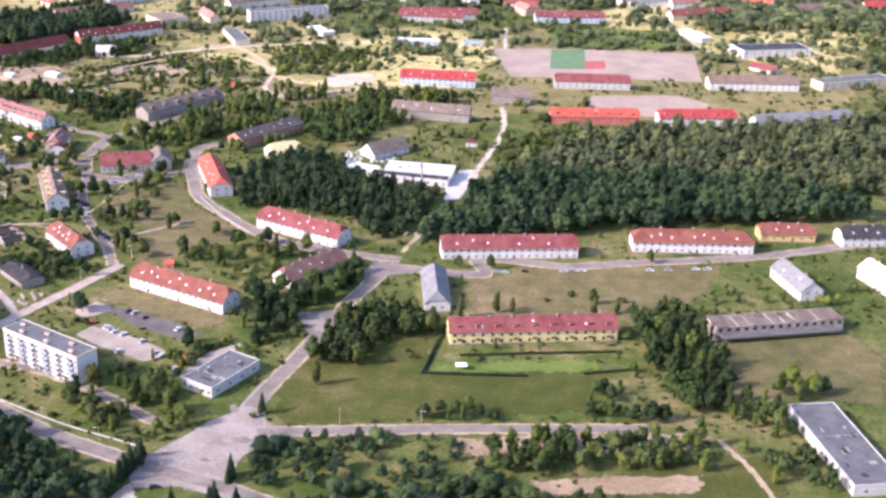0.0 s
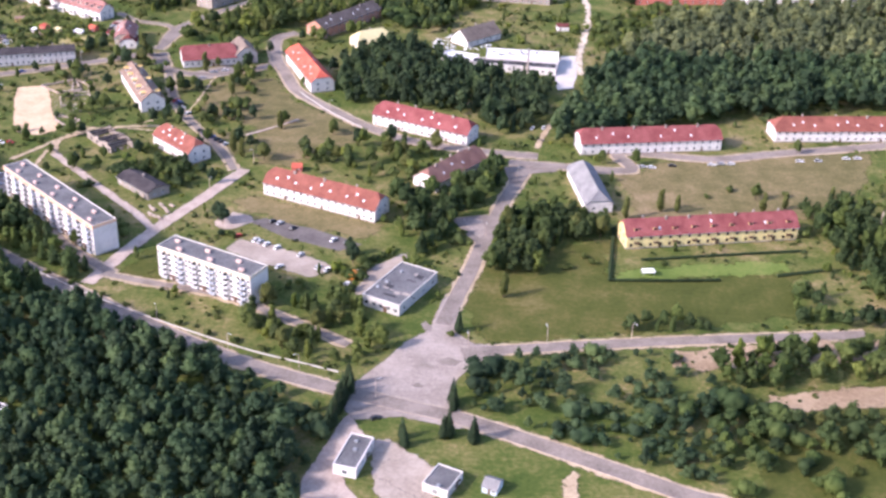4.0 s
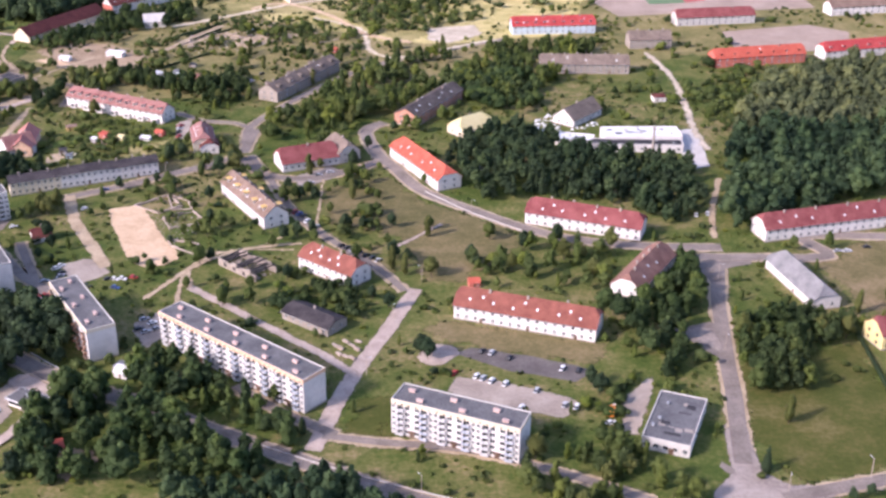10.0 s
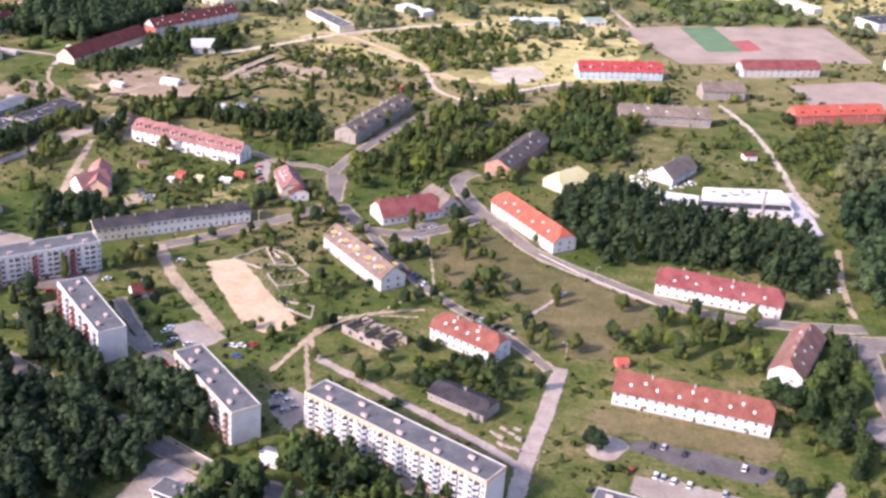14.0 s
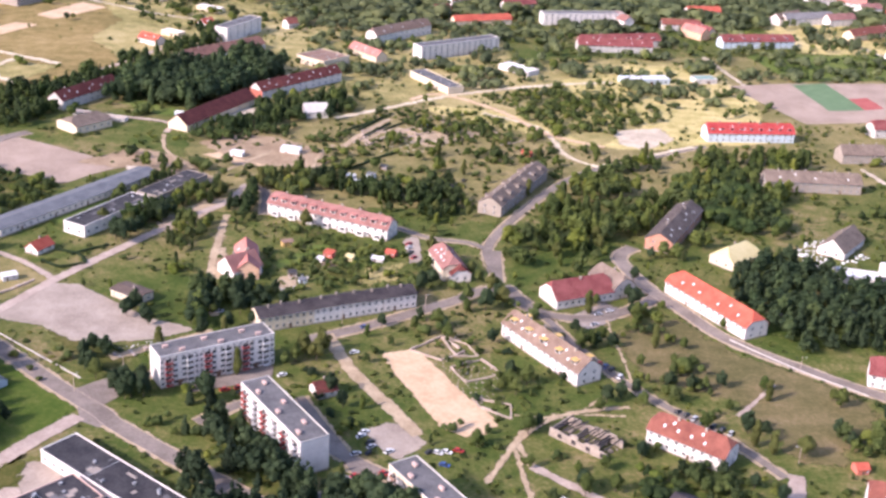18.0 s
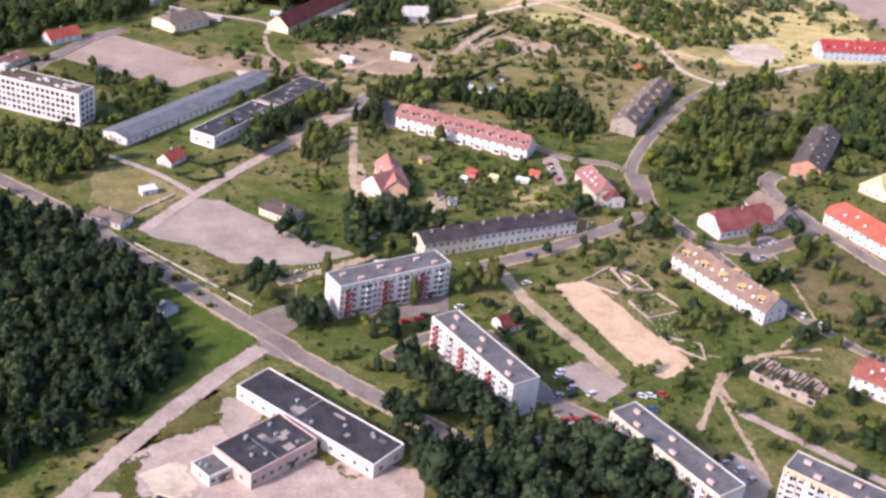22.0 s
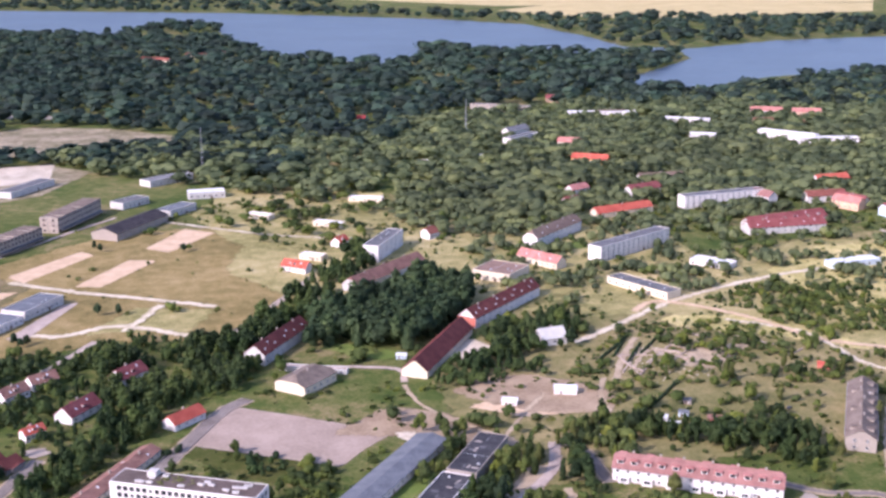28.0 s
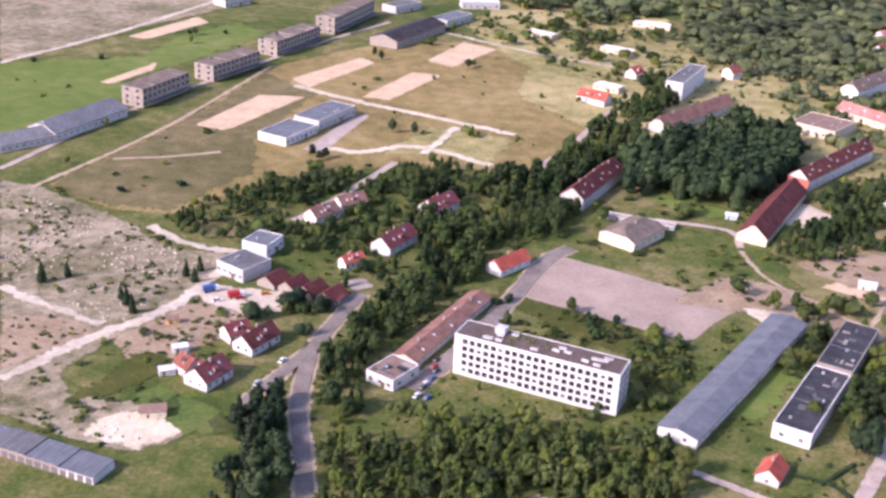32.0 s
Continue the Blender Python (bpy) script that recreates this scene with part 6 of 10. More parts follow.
road([(-128.9, 440.0), (-123.8, 465.6), (-120.2, 483.0), (-116.4, 506.4), (-111.5, 531.9), (-105.9, 559.9), (-97.8, 590.7)], 6.4, M["asphalt"])
road([(-120.2, 420.2), (-109.5, 423.2), (-76.9, 430.5), (-43.6, 437.5), (-14.2, 443.0), (40.8, 452.9)], 6.0, M["asphalt"])
road([(-105.6, 601.7), (-82.9, 600.7), (-43.1, 600.7), (-47.3, 622.6), (0.1, 621.2), (37.6, 633.9), (105.5, 656.5), (164.4, 686.3), (200.0, 701.1)], 7.0, M["asphalt"])
road([(-90.7, 611.5), (-109.0, 612.7), (-127.0, 614.4), (-159.0, 623.0), (-182.2, 637.6), (-205.2, 659.0), (-229.1, 685.1), (-242.6, 717.0), (-252.3, 739.9), (-258.5, 775.6), (-247.4, 791.0)], 7.0, M["asphalt"])
road([(-276.9, 454.0), (-270.3, 479.7), (-263.4, 503.3), (-248.0, 543.0), (-236.7, 574.5)], 6.5, M["concrete_pale"])
road([(-241.6, 572.8), (-252.9, 595.0), (-271.3, 621.0), (-285.6, 642.6), (-297.9, 668.9), (-310.0, 704.7), (-323.0, 739.4)], 4.0, M["asphalt"])
road([(-499.7, 660.4), (-490.6, 665.3), (-479.3, 672.9), (-468.7, 679.8), (-460.2, 686.1)], 4.5, M["dirt"])
road([(69.8, 448.9), (80.4, 428.5), (87.1, 409.8), (94.7, 389.1)], 2.6, M["dirt"])
road([(-280.6, 712.7), (-281.9, 675.1), (-283.1, 637.6)], 1.2, M["dirt"])
road([(-292.0, 616.1), (-312.4, 617.0), (-327.5, 614.8), (-336.9, 616.4)], 1.2, M["dirt"])
road([(-312.4, 617.0), (-296.9, 632.1)], 1.2, M["dirt"])
road([(-245.8, 617.0), (-237.1, 625.4), (-221.6, 643.1)], 2.0, M["concrete_pale"])
road([(-420.1, 678.3), (-396.2, 690.4), (-370.0, 707.3), (-352.2, 719.2), (-329.3, 734.7), (-313.2, 710.9), (-287.5, 704.0), (-256.9, 722.0), (-249.1, 734.4)], 6.5, M["asphalt"])
road([(-262.1, 503.0), (-275.4, 519.2), (-293.4, 537.4), (-314.9, 559.1), (-335.6, 580.0)], 4.0, M["concrete_pale"])
road([(-335.6, 580.0), (-338.4, 597.1), (-333.8, 604.8)], 2.6, M["dirt"])
road([(-410.1, 684.3), (-400.8, 652.2), (-387.8, 626.0), (-376.1, 600.8)], 6.0, M["dirt"])
road([(-288.9, 623.4), (-314.2, 617.9), (-333.8, 603.2), (-353.5, 570.8)], 2.2, M["dirt"])
road([(-308.2, 619.2), (-331.0, 610.0), (-353.8, 569.0)], 2.0, M["dirt"])
road([(-340.3, 590.6), (-339.2, 562.9), (-338.4, 544.1)], 2.0, M["dirt"])
road([(-273.7, 463.1), (-253.0, 458.2), (-222.4, 452.1), (-191.3, 437.2), (-163.9, 420.6)], 4.0, M["asphalt"])
road([(-269.1, 463.4), (-292.5, 481.7), (-307.6, 498.0)], 4.5, M["asphalt"])
road([(-459.8, 609.4), (-436.0, 624.7), (-409.2, 591.2), (-382.2, 568.0)], 5.0, M["asphalt"])
road([(-421.3, 629.2), (-398.2, 569.1), (-414.3, 560.5)], 4.0, M["asphalt"])
road([(-508.9, 628.9), (-492.6, 640.6), (-475.4, 650.0)], 5.0, M["asphalt"])
road([(-503.7, 613.0), (-516.0, 597.3), (-536.6, 565.7), (-548.8, 544.1), (-562.0, 519.3)], 7.0, M["concrete_pale"])
road([(-556.0, 699.6), (-536.9, 736.2), (-512.3, 776.0), (-486.8, 815.5), (-464.9, 843.9), (-456.1, 872.8)], 5.5, M["concrete_pale"])
road([(-581.3, 774.5), (-556.2, 756.4), (-536.9, 736.2)], 3.5, M["concrete_pale"])
road([(-464.0, 824.1), (-466.0, 779.0), (-465.9, 745.0), (-460.5, 700.4)], 4.0, M["dirt"])
road([(-514.0, 961.9), (-511.6, 939.4), (-507.2, 926.2), (-493.6, 902.5), (-473.9, 880.0)], 2.4, M["dirt"])
road([(-477.8, 882.6), (-458.1, 914.5), (-443.1, 934.5)], 2.4, M["dirt"])
road([(-456.3, 871.2), (-445.4, 862.2), (-444.2, 825.7)], 5.0, M["asphalt"])
road([(-327.9, 784.0), (-336.2, 792.4), (-356.1, 797.5), (-373.7, 812.8)], 3.6, M["asphalt"])
road([(-327.1, 743.0), (-323.1, 782.0)], 6.0, M["asphalt"])
road([(-327.6, 757.6), (-324.5, 792.1), (-289.4, 857.9), (-254.8, 904.7), (-209.7, 939.1), (-154.2, 972.3)], 5.0, M["asphalt"])
road([(-706.0, 750.7), (-709.6, 779.7), (-713.0, 806.0), (-712.3, 839.3), (-708.9, 858.0), (-694.3, 900.4)], 6.0, M["asphalt"])
road([(-732.9, 806.7), (-721.1, 830.0), (-710.1, 853.2)], 5.0, M["asphalt"])
road([(-672.1, 820.5), (-644.5, 867.5), (-612.3, 938.2), (-596.9, 957.8)], 7.0, M["asphalt"])
road([(-822.8, 818.2), (-808.0, 839.4), (-794.8, 855.6), (-772.9, 880.7), (-757.5, 918.2), (-747.3, 936.3)], 6.0, M["sand_pale"])
road([(-846.5, 894.7), (-817.8, 875.6), (-796.7, 863.7)], 5.0, M["sand_pale"])
road([(-798.1, 966.2), (-777.3, 946.5), (-752.7, 938.4)], 5.0, M["sand_pale"])
road([(-890.0, 1034.4), (-866.9, 1093.5), (-843.3, 1149.0), (-780.9, 1264.8), (-730.3, 1349.1), (-692.3, 1405.0)], 4.0, M["concrete_pale"])
road([(-866.8, 1010.2), (-846.7, 1050.0), (-830.1, 1086.1), (-810.3, 1137.4), (-772.2, 1257.2)], 3.0, M["dirt"])
road([(-836.1, 1056.7), (-806.8, 1063.8), (-780.6, 1074.6)], 3.0, M["dirt"])
road([(-953.0, 1236.9), (-898.2, 1329.6), (-854.9, 1422.2), (-826.5, 1485.4)], 5.0, M["sand_pale"])
road([(-752.3, 1212.3), (-705.9, 1180.3), (-654.2, 1151.6), (-611.6, 1126.0)], 6.0, M["sand_bright"])
road([(-721.4, 1087.6), (-701.9, 1084.0), (-676.2, 1097.1), (-653.5, 1087.9), (-628.5, 1069.8)], 6.0, M["sand_bright"])
road([(-649.7, 1378.3), (-608.5, 1345.8), (-559.8, 1311.9), (-496.5, 1285.9)], 4.0, M["sand_pale"])
road([(-730.6, 978.5), (-710.6, 1012.4), (-682.4, 1069.2)], 4.5, M["concrete_pale"])
road([(-607.2, 1057.6), (-579.0, 1111.1), (-542.3, 1187.0)], 5.0, M["concrete_pale"])
road([(-548.8, 997.9), (-513.7, 986.5), (-513.2, 965.4)], 4.0, M["concrete_pale"])
road([(-59.7, 933.3), (-54.4, 884.7), (-56.7, 830.3), (-63.8, 777.5), (-63.9, 739.2)], 4.0, M["sand_pale"])
road([(-91.5, 621.8), (-83.7, 655.3), (-69.1, 696.9)], 3.0, M["dirt"])
road([(-404.1, 1009.4), (-371.0, 1034.4), (-317.5, 1076.4), (-240.7, 1114.3), (-181.9, 1131.8)], 5.0, M["sand_bright"])
road([(-299.2, 1033.6), (-263.0, 999.0), (-255.7, 943.1), (-238.7, 921.5)], 4.0, M["sand_bright"])
road([(-238.7, 921.5), (-194.1, 950.5), (-163.0, 969.5)], 4.0, M["sand_bright"])
road([(-79.7, 1229.0), (-72.6, 1135.9)], 4.0, M["sand_pale"])
road([(87.0, 1313.5), (112.4, 1200.7), (133.3, 1158.1)], 4.0, M["sand_pale"])
yard([(-130.0, 462.2), (-133.9, 435.4), (-142.8, 425.2), (-148.6, 412.3), (-159.2, 394.6), (-161.7, 388.6), (-160.0, 378.8), (-154.7, 372.8), (-140.7, 377.1), (-128.3, 374.3), (-115.0, 370.7), (-121.8, 385.2), (-121.9, 400.1), (-114.7, 414.7), (-100.9, 422.2), (-101.5, 426.9), (-116.3, 427.5), (-122.8, 434.5), (-123.0, 447.2), (-121.1, 463.8)], M["asphalt_worn"], 0.05)
yard([(-139.0, 409.2), (-133.5, 411.5), (-127.3, 410.0), (-130.4, 407.8), (-136.2, 407.2)], M["asphalt"], 0.06)
yard([(-155.2, 387.5), (-149.1, 389.9), (-142.1, 388.3), (-145.5, 385.8), (-152.0, 385.2)], M["asphalt"], 0.06)
yard([(-129.9, 414.1), (-125.3, 416.7), (-119.8, 414.1), (-122.3, 411.2), (-127.3, 411.0)], M["asphalt"], 0.06)
yard([(-137.8, 396.9), (-135.4, 398.3), (-132.4, 396.8), (-133.7, 395.3), (-136.3, 395.2)], M["asphalt"], 0.06)
yard([(-157.4, 379.9), (-150.6, 382.3), (-142.9, 381.2), (-146.9, 379.1), (-154.0, 378.2)], M["asphalt"], 0.06)
yard([(-147.2, 381.7), (-139.0, 384.2), (-130.2, 383.4), (-134.9, 381.1), (-143.3, 380.0)], M["asphalt"], 0.06)
yard([(-137.7, 439.0), (-135.8, 441.6), (-132.7, 437.6), (-133.5, 434.5), (-136.0, 434.8)], M["asphalt"], 0.06)
yard([(-130.9, 535.1), (-114.8, 540.5), (-108.2, 533.2), (-117.5, 510.1), (-122.2, 516.0)], M["asphalt"], 0.05)
yard([(-108.1, 595.9), (-79.3, 602.3), (-81.1, 593.8), (-96.8, 588.5), (-104.0, 571.2)], M["asphalt"], 0.055)
yard([(-228.4, 490.8), (-223.4, 500.6), (-209.3, 498.1), (-190.7, 489.1), (-178.0, 481.6), (-186.9, 470.3), (-213.0, 481.9)], M["gravel"], 0.045)
yard([(-223.1, 518.1), (-216.6, 523.1), (-192.3, 514.8), (-168.6, 502.9), (-178.3, 495.9), (-201.6, 503.7)], M["asphalt_dark"], 0.05)
yard([(-238.4, 512.7), (-232.2, 527.4), (-223.0, 524.0), (-220.9, 518.1), (-229.9, 508.1)], M["concrete_pale"], 0.05)
yard([(-167.3, 459.7), (-163.5, 481.1), (-149.6, 497.8), (-146.3, 498.5), (-162.0, 458.3)], M["gravel"], 0.045)
yard([(-558.8, 704.0), (-539.2, 733.1), (-525.3, 731.7), (-505.1, 712.9), (-488.1, 697.3), (-466.2, 687.7), (-485.4, 676.9), (-507.0, 673.1), (-519.5, 676.1), (-534.3, 689.3), (-551.4, 694.0)], M["gravel"], 0.04)
yard([(-612.9, 946.4), (-625.9, 914.6), (-623.2, 901.7), (-588.9, 882.8), (-557.7, 865.5), (-545.7, 882.4), (-529.8, 898.0), (-553.4, 916.5), (-578.8, 933.6), (-600.8, 946.9)], M["gravel_pink"], 0.045)
yard([(-543.0, 550.1), (-522.0, 566.2), (-509.1, 566.7), (-484.2, 551.9), (-451.3, 545.4), (-451.6, 532.4), (-469.1, 512.9), (-491.3, 520.7), (-520.8, 529.4), (-539.8, 531.7)], M["concrete_pale"], 0.04)
yard([(-519.8, 579.5), (-511.6, 583.3), (-500.4, 574.2), (-511.8, 557.2)], M["gravel"], 0.045)
yard([(-560.1, 511.3), (-555.1, 532.7), (-541.7, 533.0), (-507.2, 512.2), (-525.4, 493.3), (-555.9, 493.0)], M["concrete_pale"], 0.04)
yard([(-387.7, 667.2), (-372.1, 671.7), (-362.8, 651.4), (-353.2, 628.7), (-343.0, 611.1), (-349.6, 602.8), (-358.1, 599.6), (-367.3, 607.8), (-374.8, 628.6), (-383.0, 651.1)], M["sand_orange"], 0.04)
yard([(-397.0, 604.7), (-384.7, 611.2), (-372.0, 595.0), (-386.2, 582.9)], M["gravel"], 0.05)
yard([(-355.4, 546.8), (-344.0, 559.5), (-336.8, 542.3), (-346.8, 526.5)], M["gravel"], 0.045)
yard([(-75.5, 772.8), (-63.0, 774.8), (-69.2, 715.5), (-78.3, 711.6), (-80.8, 734.8)], M["concrete_white"], 0.045)
yard([(-88.1, 1133.4), (-30.0, 1149.5), (106.7, 1167.3), (106.3, 1056.8), (22.3, 1048.4), (-59.8, 1032.9)], M["gravel_pink"], 0.04)
yard([(-29.5, 1145.1), (1.9, 1154.7), (4.5, 1076.0), (-27.2, 1071.2)], M["turf"], 0.06)
yard([(3.2, 1107.8), (21.1, 1112.6), (22.3, 1082.6), (3.5, 1075.8)], M["court_red"], 0.06)
yard([(10.2, 987.7), (82.1, 1005.7), (107.7, 984.4), (89.0, 936.0), (7.8, 933.2)], M["gravel_pink"], 0.04)
yard([(-802.4, 1120.8), (-771.9, 1188.4), (-742.7, 1187.6), (-782.9, 1112.6)], M["sand_orange"], 0.035)
yard([(-755.7, 1228.2), (-710.6, 1291.9), (-699.9, 1278.0), (-742.6, 1208.4)], M["sand_orange"], 0.035)
yard([(-706.4, 1192.8), (-673.5, 1258.1), (-652.9, 1252.5), (-687.9, 1187.8)], M["sand_orange"], 0.035)
yard([(-663.3, 1290.1), (-634.5, 1350.1), (-609.3, 1331.9), (-645.2, 1274.5)], M["sand_orange"], 0.035)
yard([(-877.4, 1202.8), (-850.4, 1256.6), (-850.0, 1234.7), (-869.9, 1197.3)], M["sand_orange"], 0.035)
yard([(-886.2, 1323.0), (-845.9, 1395.5), (-834.2, 1378.2), (-870.5, 1317.2)], M["sand_orange"], 0.035)
yard([(-884.9, 1018.0), (-863.1, 1012.2), (-808.0, 968.7), (-784.0, 940.7), (-754.9, 935.6), (-764.7, 873.6), (-789.6, 852.2), (-804.0, 824.5), (-795.8, 808.7), (-758.5, 803.2), (-748.8, 781.7), (-768.0, 773.8), (-790.9, 782.8), (-815.8, 795.9)], M["waste"], 0.03)
yard([(-838.2, 868.0), (-811.8, 870.0), (-795.0, 856.5), (-824.9, 825.2)], M["dirt_brown"], 0.032)
yard([(-789.6, 852.2), (-766.4, 883.8), (-739.9, 896.7), (-740.6, 865.4), (-764.5, 835.7), (-779.2, 834.7)], M["dirt_brown"], 0.034)
yard([(-488.2, 925.5), (-435.6, 943.0), (-411.0, 930.3), (-424.3, 906.1), (-461.9, 905.9)], M["sand_orange"], 0.04)
yard([(-559.5, 903.3), (-527.1, 932.8), (-500.9, 920.4), (-471.4, 873.8), (-491.7, 868.1), (-528.6, 894.2)], M["dirt_brown"], 0.03)
yard([(-340.7, 988.0), (-300.1, 988.4), (-341.9, 952.0), (-357.7, 959.9)], M["dirt"], 0.035)
yard([(-581.7, 794.8), (-575.3, 806.5), (-521.8, 881.6), (-530.1, 896.9), (-520.5, 900.4), (-509.6, 890.4), (-568.3, 805.0)], M["sand_pale"], 0.04)
yard([(-212.2, 1000.6), (-176.3, 1011.2), (-172.0, 984.2), (-197.6, 960.1), (-213.1, 968.4)], M["sand_pale"], 0.035)
yard([(-467.2, 778.3), (-461.8, 780.6), (-457.4, 743.8), (-463.6, 737.2)], M["dirt"], 0.035)
yard([(-500.6, 811.1), (-476.0, 848.0), (-461.5, 849.3), (-491.0, 792.6)], M["dirt"], 0.035)
yard([(-36.8, 430.1), (-9.6, 430.6), (20.3, 442.6), (21.7, 429.8), (-5.2, 425.0), (-31.9, 418.1)], M["dirt_brown"], 0.035)
yard([(-1.2, 405.3), (27.2, 414.3), (59.4, 416.1), (60.5, 408.5), (28.3, 400.9), (0.8, 399.8)], M["dirt_brown"], 0.035)
yard([(-470.2, 650.1), (-439.3, 664.2), (-432.5, 654.4), (-432.7, 642.9), (-465.4, 631.8)], M["asphalt"], 0.04)
yard([(-143.7, 347.1), (-130.7, 352.8), (-120.5, 344.5), (-129.8, 333.1)], M["gravel"], 0.04)
yard([(-509.4, 634.5), (-492.8, 646.3), (-484.2, 642.7), (-496.6, 620.0), (-490.4, 609.8), (-495.3, 605.2), (-503.4, 610.2)], M["asphalt"], 0.04)

road([(-666.5, 1084.8), (-646.0, 1136.5)], 5.0, M["sand_bright"])
yard([(-709.4, 1150.9), (-699.1, 1154.7), (-724.2, 1079.5), (-735.8, 1084.5)], M["concrete_pale"], 0.05)
yard([(-127.5, 536.8), (-116.3, 534.8), (-114.3, 521.9), (-117.3, 514.2), (-123.2, 525.5)], M["asphalt_worn"], 0.05)
yard([(-297.3, 706.4), (-277.7, 722.4), (-269.4, 710.4), (-286.2, 695.1), (-293.4, 692.0)], M["asphalt_worn"], 0.05)
road([(-349.9, 1060.2), (-329.8, 1077.8), (-306.0, 1062.7), (-281.2, 1029.9), (-263.2, 990.7), (-246.6, 975.0), (-225.9, 962.5)], 5.0, M["sand_orange"])
road([(-400.6, 945.4), (-387.2, 975.2), (-366.8, 1010.6)], 4.0, M["dirt"])
road([(-387.7, 958.3), (-364.9, 987.5), (-348.2, 969.5), (-338.1, 977.9)], 2.6, M["dirt"])
road([(-406.0, 949.5), (-414.9, 929.5), (-418.2, 902.6)], 3.0, M["dirt"])
yard([(-491.4, 947.9), (-474.9, 963.6), (-446.0, 964.2), (-416.8, 943.8), (-406.1, 924.8), (-416.5, 902.7), (-454.0, 909.8), (-479.4, 931.1)], M["dirt_brown"], 0.04)
yard([(-487.3, 1026.2), (-477.0, 1044.3), (-460.2, 1026.7), (-451.7, 1010.2), (-466.1, 995.5), (-483.0, 997.5)], M["sand_pale"], 0.04)
yard([(-337.6, 984.1), (-289.5, 970.6), (-256.1, 944.4), (-272.3, 894.4), (-297.6, 913.1), (-336.3, 879.3), (-353.7, 918.8)], M["meadow_olive"], 0.02)
yard([(-755.3, 785.7), (-750.5, 788.4), (-764.9, 814.6), (-768.7, 812.3)], M["plot_green"], 1)
yard([(-750.3, 785.5), (-745.2, 788.2), (-759.0, 813.1), (-763.4, 811.3)], M["plot_dark"], 1)
yard([(-745.0, 785.2), (-739.4, 787.9), (-752.7, 811.6), (-757.6, 810.2)], M["plot_green"], 1)
yard([(-739.3, 785.0), (-733.3, 787.6), (-746.1, 810.1), (-751.4, 809.1)], M["plot_dark"], 1)
yard([(-704.9, 912.4), (-693.9, 915.2), (-688.5, 907.8), (-696.8, 902.1)], M["gravel"], 0.04)
yard([(-765.9, 905.0), (-726.7, 898.3), (-723.6, 881.5), (-742.7, 877.8), (-760.5, 888.0)], M["sand_pale"], 0.04)
yard([(-394.4, 507.2), (-389.0, 510.6), (-374.7, 498.0), (-373.0, 483.0), (-378.0, 478.4), (-393.0, 491.7)], M["concrete_pale"], 0.04)
yard([(-400.9, 482.2), (-394.0, 491.7), (-386.2, 483.4), (-394.0, 463.1), (-407.4, 463.5)], M["gravel"], 0.04)

# meadows and lawns
yard([(-552.1, 673.2), (-534.7, 663.1), (-507.0, 625.2), (-507.5, 613.7), (-527.9, 584.8), (-548.5, 560.8), (-569.2, 542.8), (-577.1, 534.0), (-588.1, 540.3), (-556.3, 616.7)], M["lawn_deep"], 0.022)
yard([(9.0, 403.4), (63.7, 435.9), (97.5, 442.2), (83.2, 359.8), (-24.6, 340.7)], M["lawn"], 0.019)
yard([(-115.9, 503.6), (-57.9, 519.3), (-60.6, 484.2), (22.8, 501.3), (15.7, 463.8), (-62.3, 440.7), (-110.8, 428.8), (-121.3, 452.2)], M["lawn"], 0.02)
yard([(-58.3, 494.0), (18.4, 513.4), (17.9, 500.8), (-58.2, 484.4)], M["lawn_bright"], 0.026)
yard([(-49.9, 590.7), (-11.2, 622.1), (86.9, 639.9), (74.4, 596.9), (39.3, 556.3), (-42.2, 542.7)], M["meadow_olive"], 0.02)
yard([(-279.6, 691.5), (-246.7, 705.9), (-230.9, 671.7), (-192.3, 640.5), (-184.1, 617.5), (-216.8, 581.2), (-231.3, 581.3), (-242.1, 628.9), (-277.1, 646.5)], M["meadow_olive"], 0.021)
yard([(-225.8, 544.7), (-221.3, 544.6), (-163.5, 522.8), (-168.3, 507.4), (-216.5, 523.9), (-236.3, 536.4)], M["meadow_olive"], 0.022)
yard([(-260.2, 488.2), (-241.9, 489.4), (-248.4, 462.1), (-265.8, 459.7)], M["lawn"], 0.022)
yard([(-586.6, 754.7), (-573.4, 766.5), (-558.6, 756.2), (-539.2, 736.1), (-558.7, 710.9), (-579.4, 724.3)], M["meadow_dry"], 0.022)
yard([(-555.1, 680.3), (-536.2, 664.5), (-503.6, 623.1), (-514.1, 599.4), (-533.6, 571.6), (-544.8, 561.7), (-552.3, 621.4)], M["lawn_deep"], 0.022)
yard([(-532.1, 689.3), (-523.4, 702.9), (-507.0, 673.1), (-490.9, 661.4), (-495.9, 649.8), (-519.7, 668.8)], M["lawn"], 0.022)
yard([(-558.7, 815.4), (-526.2, 856.7), (-514.9, 848.2), (-546.7, 804.3)], M["lawn_bright"], 0.03)
yard([(-640.3, 904.8), (-613.0, 930.6), (-583.4, 887.4), (-569.6, 858.4), (-588.9, 852.3), (-617.9, 879.6)], M["lawn"], 0.022)
yard([(-1004.7, 1177.0), (-953.8, 1239.7), (-864.7, 1269.4), (-845.2, 1339.2), (-812.6, 1382.3), (-782.4, 1350.5), (-831.4, 1259.6), (-863.9, 1211.6), (-852.2, 1174.3), (-906.8, 1088.4)], M["lawn_bright"], 0.018)
yard([(-860.4, 1012.5), (-810.3, 1137.4), (-772.2, 1257.2), (-686.9, 1349.7), (-599.6, 1347.3), (-501.3, 1282.1), (-537.6, 1181.5), (-607.2, 1057.6), (-682.3, 1067.3), (-749.6, 1024.6), (-791.5, 981.1), (-819.9, 985.7)], M["meadow_gold"], 0.018)
